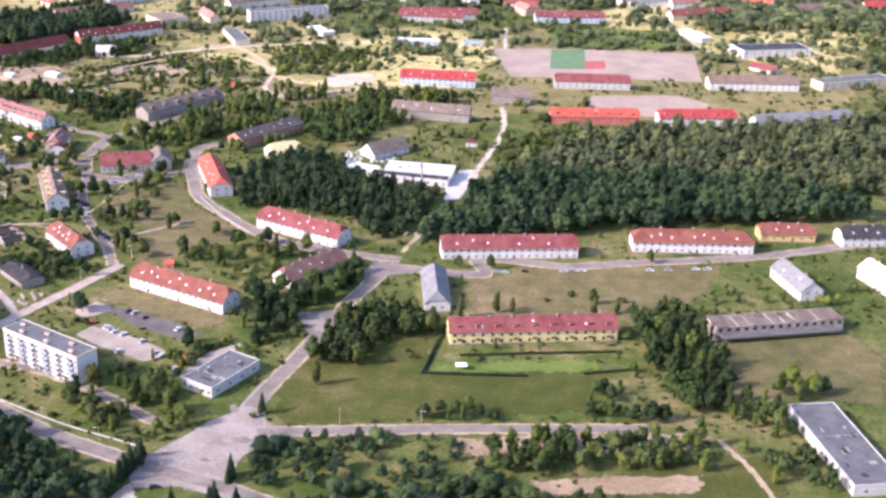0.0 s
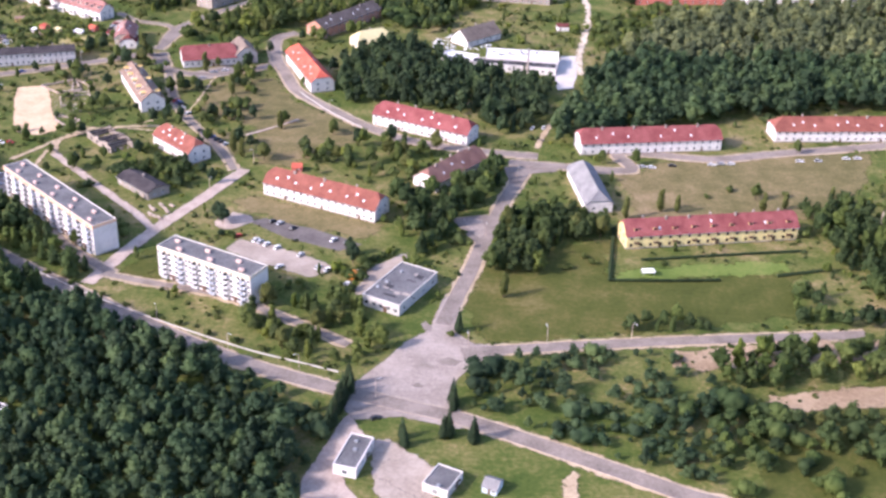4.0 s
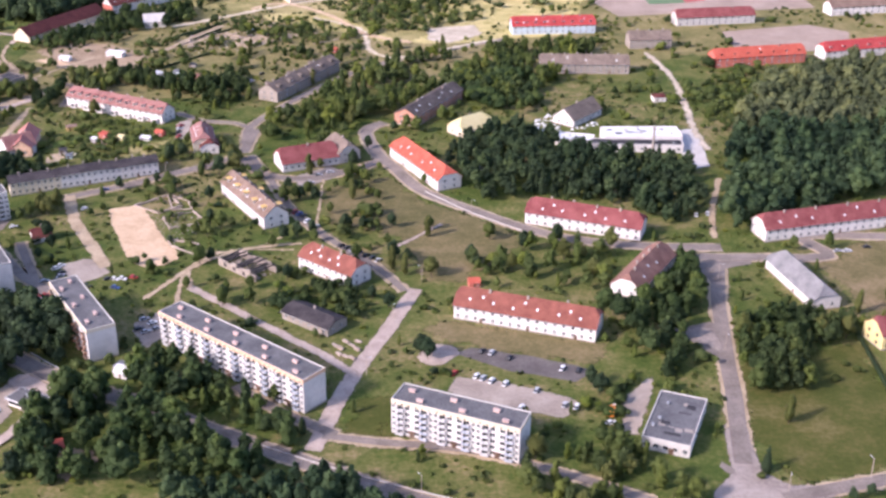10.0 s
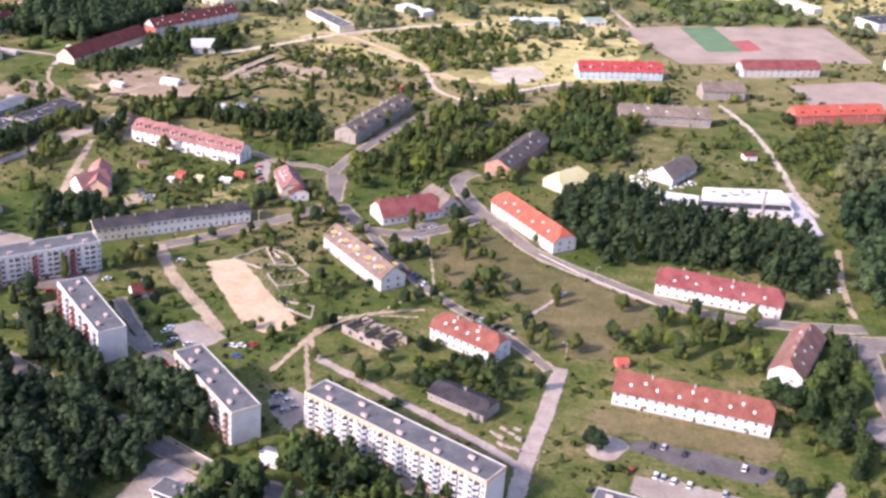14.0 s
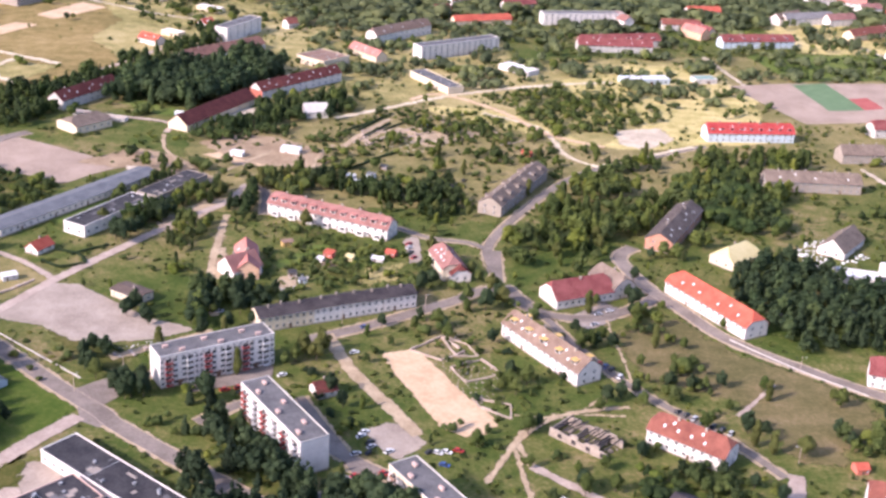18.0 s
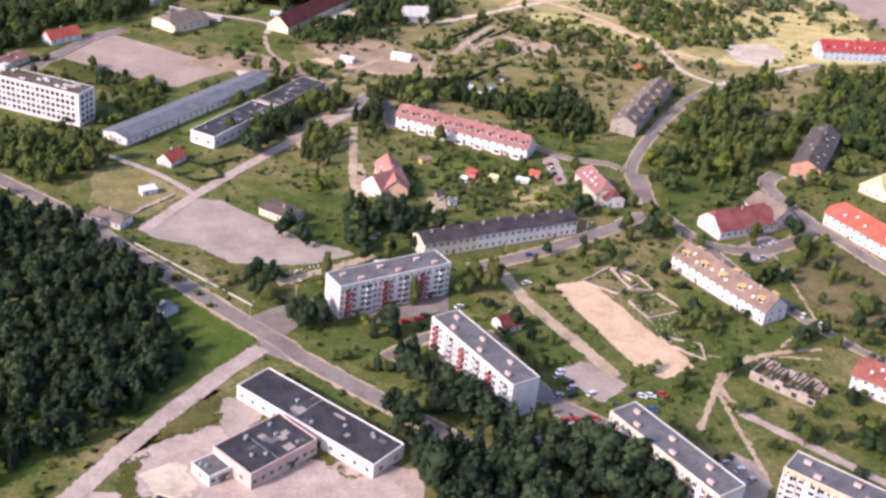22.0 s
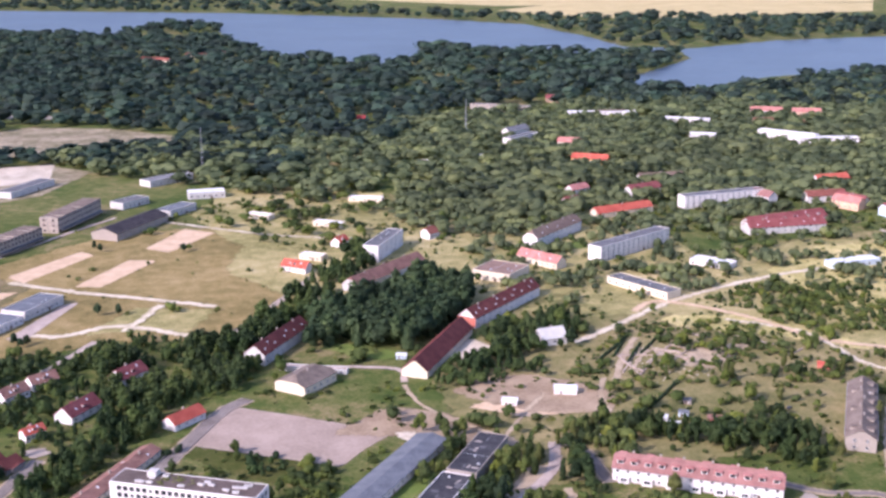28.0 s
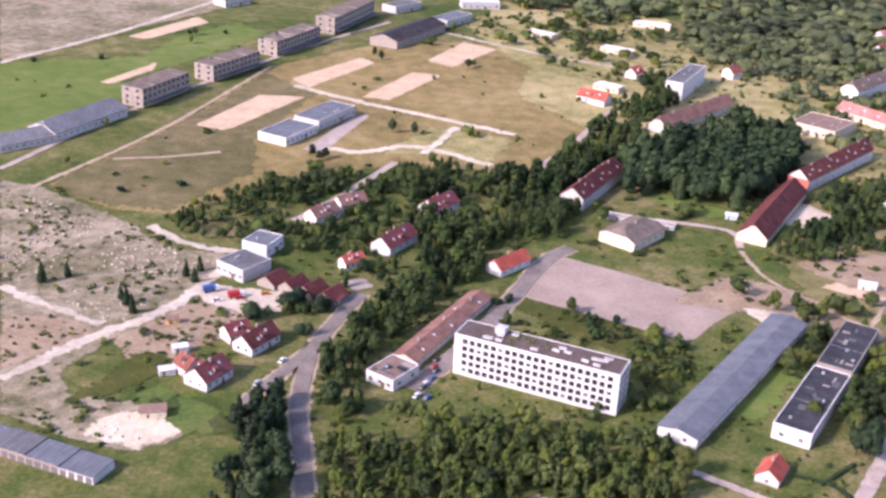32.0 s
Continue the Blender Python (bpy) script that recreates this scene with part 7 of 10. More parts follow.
yard([(-857.6, 1012.8), (-809.1, 1130.8), (-774.1, 1239.4), (-736.2, 1197.5), (-764.3, 1096.3), (-758.6, 1049.4), (-792.6, 987.0), (-820.8, 989.3)], M["meadow_olive"], 0.024)
yard([(-705.0, 1158.7), (-652.5, 1321.1), (-599.6, 1347.3), (-501.3, 1282.1), (-537.6, 1181.5), (-600.0, 1067.6), (-615.0, 1125.5), (-655.5, 1153.7)], M["meadow_gold"], 0.019)
yard([(-692.2, 1080.4), (-662.7, 1135.7), (-612.0, 1120.6), (-628.2, 1073.6), (-676.2, 1087.1)], M["meadow_yellow"], 0.024)
yard([(-490.0, 826.5), (-499.1, 966.4), (-400.8, 1114.5), (-205.4, 1206.6), (134.7, 1267.3), (288.6, 1218.1), (187.6, 905.6), (-35.2, 927.8), (-81.7, 887.3), (-176.9, 889.3), (-253.7, 860.4), (-312.5, 847.2)], M["meadow_dry"], 0.015)
yard([(-339.7, 1043.1), (-241.2, 1095.2), (-103.4, 1119.3), (-84.0, 1066.7), (-101.5, 984.8), (-202.0, 958.8), (-309.2, 974.7)], M["meadow_sun"], 0.024)
yard([(-603.9, 1214.3), (-566.7, 1388.0), (-374.0, 1385.0), (-251.3, 1349.6), (-254.1, 1162.1), (-395.8, 1102.8), (-530.8, 1078.1)], M["meadow_yellow"], 0.024)
yard([(14.2, 1443.5), (233.9, 1395.0), (313.3, 1323.1), (275.7, 1225.3), (128.3, 1234.5), (22.1, 1265.0)], M["meadow_sun"], 0.024)
yard([(-253.4, 1162.6), (-169.2, 1146.7), (-61.3, 1115.3), (-93.2, 1059.6), (-155.0, 1081.1), (-230.7, 1062.8), (-265.8, 1089.9)], M["meadow_sun"], 0.024)
yard([(-412.7, 1013.5), (-329.8, 1025.9), (-263.1, 983.2), (-201.0, 914.2), (-255.2, 879.8), (-320.2, 899.1), (-376.9, 906.0)], M["meadow_dry"], 0.02)
yard([(95.8, 1247.4), (187.2, 1250.5), (264.8, 1202.3), (230.1, 1109.8), (201.2, 1125.9), (131.0, 1169.0)], M["meadow_sun"], 0.026)
yard([(-360.5, 1239.9), (-330.4, 1242.8), (-327.5, 1224.7), (-361.6, 1214.4)], M["lawn_bright"], 0.024)
yard([(-782.9, 832.3), (-774.6, 843.1), (-758.2, 836.2), (-774.8, 814.0), (-796.2, 802.8)], M["lawn"], 1)
yard([(-554.6, 1033.0), (-541.4, 1038.7), (-504.2, 1013.9), (-516.1, 1001.1), (-536.8, 1014.5)], M["lawn_bright"], 0.028)
yard([(-555.4, 1675.9), (-491.8, 1698.4), (-492.1, 1612.3), (-549.5, 1586.4)], M["meadow_sun"], 0.02)
yard([(-906.4, 1884.7), (-835.9, 1950.1), (-729.8, 1913.4), (-639.8, 1828.0), (-652.4, 1770.0), (-786.0, 1734.7), (-879.3, 1726.2)], M["waste"], 0.02)
yard([(-894.9, 2073.5), (-758.7, 2033.1), (-752.9, 2000.7), (-882.0, 2033.8)], M["sand_pale"], 0.02)
yard([(-866.6, 1651.9), (-779.4, 1671.9), (-730.0, 1623.7), (-767.8, 1511.4), (-834.6, 1464.7)], M["waste"], 0.02)
yard([(-1011.2, 1424.3), (-836.3, 1557.7), (-820.7, 1441.8), (-898.2, 1329.6), (-953.8, 1239.7)], M["waste"], 0.02)
yard([(-532.7, 1516.3), (-454.1, 1460.4), (-484.3, 1330.2), (-536.5, 1274.6), (-568.8, 1308.3)], M["meadow_sun"], 0.02)
yard([(-844.5, 1664.9), (-772.4, 1677.2), (-768.2, 1584.2), (-827.8, 1558.8)], M["sand_pale"], 0.02)
keep_open([(-898.8, 1008.3), (-980.1, 1250.3), (-851.3, 1374.9), (-782.4, 1350.5), (-599.6, 1347.3), (-535.6, 1194.2), (-609.6, 1066.5), (-682.4, 1072.0), (-750.1, 1028.7), (-792.2, 984.8), (-859.3, 1008.6)], 0)
yard([(-417.7, 1078.6), (-356.9, 1122.1), (-262.5, 1163.5), (-157.4, 1211.4), (-61.7, 1196.9), (-151.5, 1066.8), (-229.9, 962.1), (-280.2, 1037.0), (-344.1, 1055.1), (-385.0, 1055.8)], M["meadow_yellow"], 0.02)
yard([(-158.8, 1189.6), (-84.2, 1189.6), (-83.4, 1144.3), (-94.1, 1061.2), (-164.5, 1013.8), (-229.4, 1024.7), (-222.8, 1134.3)], M["meadow_sun"], 0.02)
yard([(-631.9, 1406.3), (-587.0, 1513.8), (-498.9, 1497.9), (-443.3, 1368.3), (-489.6, 1310.2), (-556.1, 1265.8), (-599.1, 1299.8)], M["meadow_yellow"], 0.02)
yard([(-547.8, 1669.7), (-451.1, 1752.2), (-439.2, 1644.8), (-521.6, 1610.9)], M["meadow_sun"], 0.02)
yard([(-37.8, 1240.2), (108.6, 1269.0), (85.9, 1174.6), (-22.9, 1155.1)], M["lawn_bright"], 0.02)
yard([(73.1, 545.4), (143.5, 568.8), (155.8, 537.4), (146.5, 492.1), (110.6, 495.6), (75.8, 471.4)], M["meadow_olive"], 0.02)
yard([(-40.5, 429.7), (8.0, 444.1), (62.4, 452.3), (62.6, 438.9), (6.2, 426.0), (-39.3, 419.4)], M["dirt_brown"], 0.03)
yard([(-8.6, 404.3), (60.2, 420.7), (60.5, 410.3), (-5.8, 393.8)], M["dirt_brown"], 0.03)

# gardens and green islands
yard([(-394.5, 503.6), (-387.0, 492.4), (-403.0, 459.1), (-410.8, 446.3), (-419.4, 452.6), (-402.6, 484.2)], M["gravel"], 0.04)
road([(-406.5, 443.2), (-393.2, 455.6), (-385.8, 465.3), (-379.8, 480.3)], 4.0, M["concrete_pale"])
yard([(-368.9, 457.2), (-355.4, 460.5), (-349.6, 448.6), (-356.8, 440.3), (-365.9, 442.3)], M["dirt_brown"], 0.04)
yard([(-159.5, 378.8), (-161.0, 366.6), (-168.2, 338.5), (-167.3, 329.1), (-154.6, 316.0), (-139.9, 318.4), (-155.6, 340.6), (-148.7, 361.5), (-155.4, 372.7)], M["concrete_pale"], 0.04)
yard([(-148.7, 361.5), (-143.0, 363.9), (-123.0, 347.7), (-123.3, 334.8), (-134.6, 328.3), (-143.6, 333.0)], M["gravel"], 0.04)
yard([(-146.7, 345.4), (-140.5, 353.2), (-130.2, 353.2), (-122.7, 346.1), (-129.6, 332.2)], M["gravel"], 0.04)
yard([(-85.1, 324.4), (-82.7, 352.7), (-78.2, 353.4), (-78.7, 325.5)], M["dirt"], 0.04)
yard([(-433.7, 769.8), (-422.8, 772.9), (-422.4, 760.2), (-433.6, 755.3)], M["lawn_bright"], 1)
yard([(-420.2, 782.5), (-409.8, 785.1), (-409.8, 775.1), (-419.7, 770.7)], M["lawn_bright"], 1)
yard([(-392.5, 754.6), (-374.2, 762.8), (-373.7, 745.6), (-394.8, 735.2)], M["meadow_yellow"], 1)
yard([(-370.6, 795.2), (-361.8, 800.5), (-362.5, 767.3), (-368.8, 762.1)], M["gravel"], 1)
yard([(-434.1, 743.1), (-425.0, 747.6), (-424.4, 734.7), (-433.7, 729.2)], M["dirt"], 1)
yard([(-413.3, 763.7), (-402.5, 767.4), (-402.0, 758.6), (-413.4, 753.7)], M["dirt_brown"], 1)
yard([(-410.3, 752.8), (-395.4, 759.3), (-395.5, 747.0), (-410.7, 740.7)], M["lawn"], 1)
yard([(-537.7, 556.7), (-524.1, 579.4), (-520.8, 582.7), (-515.2, 577.9), (-514.1, 570.4), (-526.0, 562.4), (-535.7, 555.5)], M["lawn"], 1)
yard([(-543.5, 530.3), (-543.0, 547.9), (-535.6, 555.1), (-538.2, 541.9), (-539.5, 531.8), (-522.3, 522.4), (-530.1, 519.6)], M["lawn"], 1)
yard([(-487.3, 553.8), (-483.7, 554.8), (-471.1, 540.9), (-473.7, 538.8)], M["lawn"], 1)
yard([(-538.2, 541.9), (-527.0, 548.2), (-523.3, 542.3), (-518.0, 532.2), (-527.0, 529.2), (-534.7, 533.3)], M["sand_pale"], 1)
yard([(-218.4, 480.2), (-202.6, 477.6), (-207.5, 459.3), (-222.7, 461.8)], M["lawn"], 1)
yard([(-244.7, 487.1), (-234.1, 487.5), (-241.6, 468.1), (-254.5, 459.3)], M["lawn"], 1)
yard([(-238.8, 518.5), (-231.7, 524.2), (-221.6, 520.1), (-227.9, 509.5), (-237.1, 512.0)], M["concrete_pale"], 1)
yard([(-772.2, 809.4), (-764.3, 817.9), (-756.5, 811.9), (-764.8, 799.7)], M["plot_green"], 1)
yard([(-759.1, 795.6), (-750.4, 808.4), (-739.2, 801.3), (-749.3, 784.5)], M["plot_green"], 1)
yard([(-783.4, 783.3), (-781.3, 794.3), (-770.7, 799.4), (-754.4, 791.4), (-751.3, 785.1), (-764.7, 775.6)], M["sand_bright"], 1)

# lake and the far fields
lake([(-2337.9, 5109.0), (-1305.2, 4598.5), (-493.8, 4223.2), (45.6, 3788.9), (227.6, 3541.9), (265.6, 3164.2), (264.8, 2844.2), (386.1, 2769.4), (643.4, 2908.7), (892.7, 2942.0), (1341.2, 2899.0), (919.7, 2345.7), (521.7, 2301.2), (324.3, 2258.0), (119.1, 2123.8), (45.9, 2185.7), (113.2, 2330.4), (304.0, 2571.0), (336.3, 2707.4), (190.6, 2736.1), (66.9, 2718.6), (-41.3, 2849.8), (-120.5, 3068.3), (-249.3, 2572.1), (-346.8, 2670.3), (-485.1, 2859.8), (-566.1, 3291.5), (-586.8, 3715.9), (-737.1, 3779.6), (-858.6, 3406.8), (-1165.8, 3711.0), (-1642.1, 3945.3)], M["water"])
yard([(297.6, 4151.1), (564.2, 4433.9), (1036.4, 4341.6), (1633.6, 4221.8), (1391.8, 3804.1), (951.9, 3717.1), (590.0, 3669.5), (399.3, 3865.0)], M["wheat"], 0.03)
yard([(-89.6, 4979.7), (242.2, 5026.0), (1808.6, 4524.1), (1651.8, 4253.3), (356.0, 4392.4)], M["wheat"], 0.03)

# ---- plants ----
def unit_ball(rng, n):
    v = rng.normal(size=(n, 3))
    return v / np.linalg.norm(v, axis=1)[:, None]


def leaf_arrays(rng, centres, radii, count, size, squash=1.0, up=0.35):
    """Small leaf sprays scattered over lumps: quads that look outwards, each turned at random."""
    pick = rng.choice(len(centres), count, p=radii ** 2 / (radii ** 2).sum())
    d = unit_ball(rng, count)
    d[:, 2] += up * rng.random(count)
    d /= np.linalg.norm(d, axis=1)[:, None]
    r = radii[pick] * rng.uniform(0.86, 1.12, count)
    at = centres[pick] + d * r[:, None] * np.array([1, 1, squash])
    nrm = d + 0.34 * unit_ball(rng, count)
    nrm /= np.linalg.norm(nrm, axis=1)[:, None]
    ref = unit_ball(rng, count)
    a = np.cross(nrm, ref)
    a /= np.linalg.norm(a, axis=1)[:, None] + 1e-9
    b = np.cross(nrm, a)
    s = size * rng.uniform(0.6, 1.25, count)[:, None]
    bend = nrm * s * 0.18
    v = np.stack([at - a * s - b * s * 0.7 - bend, at + a * s - b * s * 0.5 + bend, at + a * s * 0.8 + b * s * 0.75 - bend, at - a * s * 0.7 + b * s * 0.6 + bend], 1)
    return v.reshape(-1, 3), np.arange(count * 4).reshape(-1, 4)


ICO_BM = bmesh.new()
bmesh.ops.create_icosphere(ICO_BM, subdivisions=1, radius=1)
ICO_V = np.array([v.co[:] for v in ICO_BM.verts])
ICO_F = np.array([[v.index for v in f.verts] for f in ICO_BM.faces])
ICO_BM.free()
OCT_V = np.array([(1, 0, 0), (-1, 0, 0), (0, 1, 0), (0, -1, 0), (0, 0, 1), (0, 0, -1)], float)
OCT_F = np.array([(0, 2, 4), (2, 1, 4), (1, 3, 4), (3, 0, 4), (2, 0, 5), (1, 2, 5), (3, 1, 5), (0, 3, 5)])


def crown_arrays(kind, seed, leaves, size, cores=True):
    """Crown of a tree of unit size: height 1 from the ground to the tip."""
    rng = np.random.default_rng(seed)
    stretch = 1.0
    if kind == "spruce":
        n = 8
        zz = np.linspace(0.14, 0.97, n)
        centres = np.stack([rng.normal(0, 0.012, n), rng.normal(0, 0.012, n), zz], 1)
        radii = 0.20 * (1.06 - zz) + 0.012
    elif kind == "pine":
        n, stretch = 7, 1.15
        zz = np.array([0.62, 0.48, 0.55, 0.66, 0.74, 0.82, 0.91])
        off = np.array([0.0, 0.10, 0.12, 0.11, 0.09, 0.06, 0.02])
        a = np.arange(n) * 2.4 + rng.uniform(0, 6)
        centres = np.stack([off * np.cos(a), off * np.sin(a), zz + rng.normal(0, 0.02, n)], 1)
        radii = np.array([0.175, 0.125, 0.125, 0.125, 0.115, 0.095, 0.065]) * rng.uniform(0.88, 1.12, n)
    elif kind == "poplar":
        n, stretch = 7, 1.3
        zz = np.linspace(0.20, 0.90, n)
        centres = np.stack([rng.normal(0, 0.028, n), rng.normal(0, 0.028, n), zz], 1)
        radii = 0.150 - 0.13 * np.abs(zz - 0.42)
    elif kind == "tuft":
        n = 2
        centres = np.stack([rng.normal(0, 0.25, n), rng.normal(0, 0.25, n), rng.uniform(0.3, 0.5, n)], 1)
        radii = rng.uniform(0.3, 0.45, n)
    elif kind == "mound":
        n = 3
        centres = np.concatenate([[(0, 0, 0.55)], np.stack([rng.normal(0, 0.20, 2), rng.normal(0, 0.20, 2), rng.uniform(0.42, 0.66, 2)], 1)])
        radii = np.array([0.37, 0.24, 0.26])
    elif kind == "bush":
        n = 5
        centres = np.concatenate([[(0, 0, 0.44)], np.stack([rng.normal(0, 0.26, 4), rng.normal(0, 0.26, 4), rng.uniform(0.28, 0.55, 4)], 1)])
        radii = np.concatenate([[0.42], rng.uniform(0.22, 0.34, 4)])
    else:
        # an egg of leaves with shoulders of uneven height round it and a leader on top
        n, stretch = 8, 1.22
        a = np.arange(n) * 2.4 + rng.uniform(0, 6)
        q = np.array([0.0, 0.15, 0.17, 0.16, 0.17, 0.12, 0.10, 0.03]) * rng.uniform(0.8, 1.25, n)
        zz = np.array([0.54, 0.34, 0.42, 0.50, 0.58, 0.67, 0.74, 0.85]) + rng.normal(0, 0.03, n)
        centres = np.stack([q * np.cos(a), q * np.sin(a), zz], 1)
        radii = np.array([0.235, 0.125, 0.145, 0.150, 0.145, 0.135, 0.120, 0.095]) * rng.uniform(0.85, 1.15, n)
    v, f = leaf_arrays(rng, centres, radii, leaves, size, stretch, 1.1 if kind == "mound" else 0.45)
    if not cores:
        return v, f, np.zeros((0, 3)), np.zeros((0, 3), int)
    cv, cf, at = [], [], 0
    for i in range(n if leaves > 20 else 1):
        bv, bf = (ICO_V, ICO_F) if leaves >= 300 or i == 0 else (OCT_V, OCT_F)
        k = radii[i] * (0.90 if bv is ICO_V else 1.0)
        cv.append(bv * k * np.array([1, 1, stretch]) * rng.uniform(0.88, 1.06, (len(bv), 1)) + centres[i])
        cf.append(bf + at)
        at += len(bv)
    return v, f, np.concatenate(cv), np.concatenate(cf)


def big_mesh(quad_v, quad_f, tri_v, tri_f, mat):
    me = bpy.data.meshes.new("mesh")
    nq, nt = len(quad_f), len(tri_f)
    verts = np.concatenate([quad_v, tri_v]).astype(np.float32)
    loops = np.concatenate([quad_f.ravel(), (tri_f + len(quad_v)).ravel()]).astype(np.int32)
    me.vertices.add(len(verts))
    me.vertices.foreach_set("co", verts.ravel())
    me.loops.add(len(loops))
    me.loops.foreach_set("vertex_index", loops)
    me.polygons.add(nq + nt)
    me.polygons.foreach_set("loop_start", np.concatenate([np.arange(nq) * 4, nq * 4 + np.arange(nt) * 3]).astype(np.int32))
    me.update(calc_edges=True)
    me.materials.append(mat)
    return me


def trunk_bm(height, radius, seed):
    rng = random.Random(seed)
    bm = bmesh.new()

    def limb(p, q, r0, r1):
        axis = (q - p).normalized()
        side = axis.orthogonal().normalized()
        other = axis.cross(side)
        rows = []
        for c, r in ((p, r0), (p.lerp(q, 0.5) + Vector((rng.uniform(-0.02, 0.02) * height, rng.uniform(-0.02, 0.02) * height, 0)), (r0 + r1) / 2), (q, r1)):
            rows.append([bm.verts.new(c + side * r * math.cos(k * math.tau / 6) + other * r * math.sin(k * math.tau / 6)) for k in range(6)])
        for a, b in zip(rows, rows[1:]):
            for k in range(6):
                bm.faces.new((a[k], a[(k + 1) % 6], b[(k + 1) % 6], b[k]))
    limb(Vector((0, 0, -0.02)), Vector((0, 0, height * 0.75)), radius, radius * 0.3)
    for k in range(4):
        z = height * rng.uniform(0.3, 0.6)
        a = rng.uniform(0, math.tau)
        limb(Vector((0, 0, z)), Vector((math.cos(a) * height * 0.2, math.sin(a) * height * 0.2, z + height * 0.17)), radius * 0.4, radius * 0.12)
    return bm


TREES = {}
LEAF_OF = {"broad": "leaf", "broad_olive": "leaf_olive", "broad_dark": "leaf_dark", "spruce": "leaf_dark", "pine": "leaf_dark", "poplar": "leaf_olive", "bush": "leaf", "bush_dark": "leaf_dark"}
LABELS = {"broad": ("broadleaf_tree", "full green broadleaf tree standing in grass"), "broad_olive": ("broadleaf_tree", "yellowish green broadleaf tree in grass"), "broad_dark": ("broadleaf_tree", "dark green dense broadleaf tree"), "spruce": ("spruce", "narrow dark green spruce"), "pine": ("pine", "dark pine with a bare lower trunk"), "poplar": ("poplar", "tall slender olive green poplar"), "bush": ("bush", "low rounded green shrub in grass"), "bush_dark": ("bush", "dark green rounded shrub")}


def tree_data(kind, variant):
    key = (kind, variant)
    if key not in TREES:
        base = kind.split("_")[0]
        height = 2.4 if base == "bush" else 10.0
        v, f, cv, cf = crown_arrays(base, variant * 13 + len(kind), 240 if base == "bush" else 560, 0.075 if base == "bush" else 0.032)
        crown = big_mesh(v * height, f, cv * height, cf, M[LEAF_OF[kind]])
        trunk = mesh_from(trunk_bm(height * (0.5 if base == "bush" else 1.0), 0.05 if base == "bush" else 0.2, variant), M["bark"])
        TREES[key] = (crown, trunk, height)
    return TREES[key]


NUMBER = [0]


def tree(kind, x, y, height):
    NUMBER[0] += 1
    rng = random.Random(NUMBER[0] * 7 + 1)
    crown, trunk, base = tree_data(kind, NUMBER[0] % 4)
    name, label = LABELS[kind]
    ob = new(name)
    s = height / base
    ob.matrix_basis = pose(x, y, 0, 0, 0, rng.uniform(0, 360)) @ Matrix.Diagonal((s * rng.uniform(0.9, 1.15), s * rng.uniform(0.9, 1.15), s, 1))
    tagged(ob, label, "bush" if name == "bush" else "tree", "shrubs" if name == "bush" else "trees of the town")
    part("crown", crown, None, ob)
    part("trunk", trunk, None, ob)
    return ob


def trees(kind, height, spots):
    for x, y in spots:
        k = random.Random(int(x * 13 + y * 7)).uniform(0.82, 1.2)
        tree(kind, x, y, height * k)


def inside(x, y, outline):
    hit = np.zeros(len(x), bool)
    for (x0, y0), (x1, y1) in zip(outline, outline[1:] + outline[:1]):
        if y0 != y1:
            hit ^= ((y0 > y) != (y1 > y)) & (x < (x1 - x0) * (y - y0) / (y1 - y0) + x0)
    return hit


def clear(x, y, room=0.0, bare=True):
    """Which spots lie on no house, road or paved yard."""
    ok = np.ones(len(x), bool)
    for cx, cy, c, s, hl, hw in TAKEN:
        u, v = (x - cx) * c + (y - cy) * s, -(x - cx) * s + (y - cy) * c
        ok &= ~((np.abs(u) < hl + room) & (np.abs(v) < hw + room))
    for x0, y0, x1, y1, w, _ in LANES:
        dx, dy = x1 - x0, y1 - y0
        t = np.clip(((x - x0) * dx + (y - y0) * dy) / (dx * dx + dy * dy + 1e-9), 0, 1)
        ok &= (x - x0 - t * dx) ** 2 + (y - y0 - t * dy) ** 2 > (w + room) ** 2
    for o in (BARE if bare else []) + LAKES:
        ok &= ~inside(x, y, o)
    return ok


def scatter(outline, spacing, seed, room=0.0, gaps=0.0, lawns=False, bare=True):
    """Spots in an outline on a shaken grid, thinned where a slow noise is low."""
    rng = np.random.default_rng(seed)
    p = np.array(outline)
    gx, gy = np.meshgrid(np.arange(p[:, 0].min(), p[:, 0].max(), spacing), np.arange(p[:, 1].min(), p[:, 1].max(), spacing))
    x = gx.ravel() + rng.uniform(-0.5, 0.5, gx.size) * spacing
    y = gy.ravel() + rng.uniform(-0.5, 0.5, gx.size) * spacing
    keep = inside(x, y, outline)
    x, y = x[keep], y[keep]
    if gaps:
        n = np.array([noise.noise((a * 0.035, b * 0.035, seed)) for a, b in zip(x, y)])
        keep = n + rng.uniform(-0.25, 0.25, len(x)) > gaps - 0.5
        x, y = x[keep], y[keep]
    keep = clear(x, y, room, bare)
    if spacing > 5 and bare:
        for o in OPEN:
            keep &= ~inside(x, y, o) | (rng.random(len(x)) < 0.06)
    if lawns:
        for o in LAWNS:
            keep &= ~inside(x, y, o)
    return x[keep], y[keep], rng


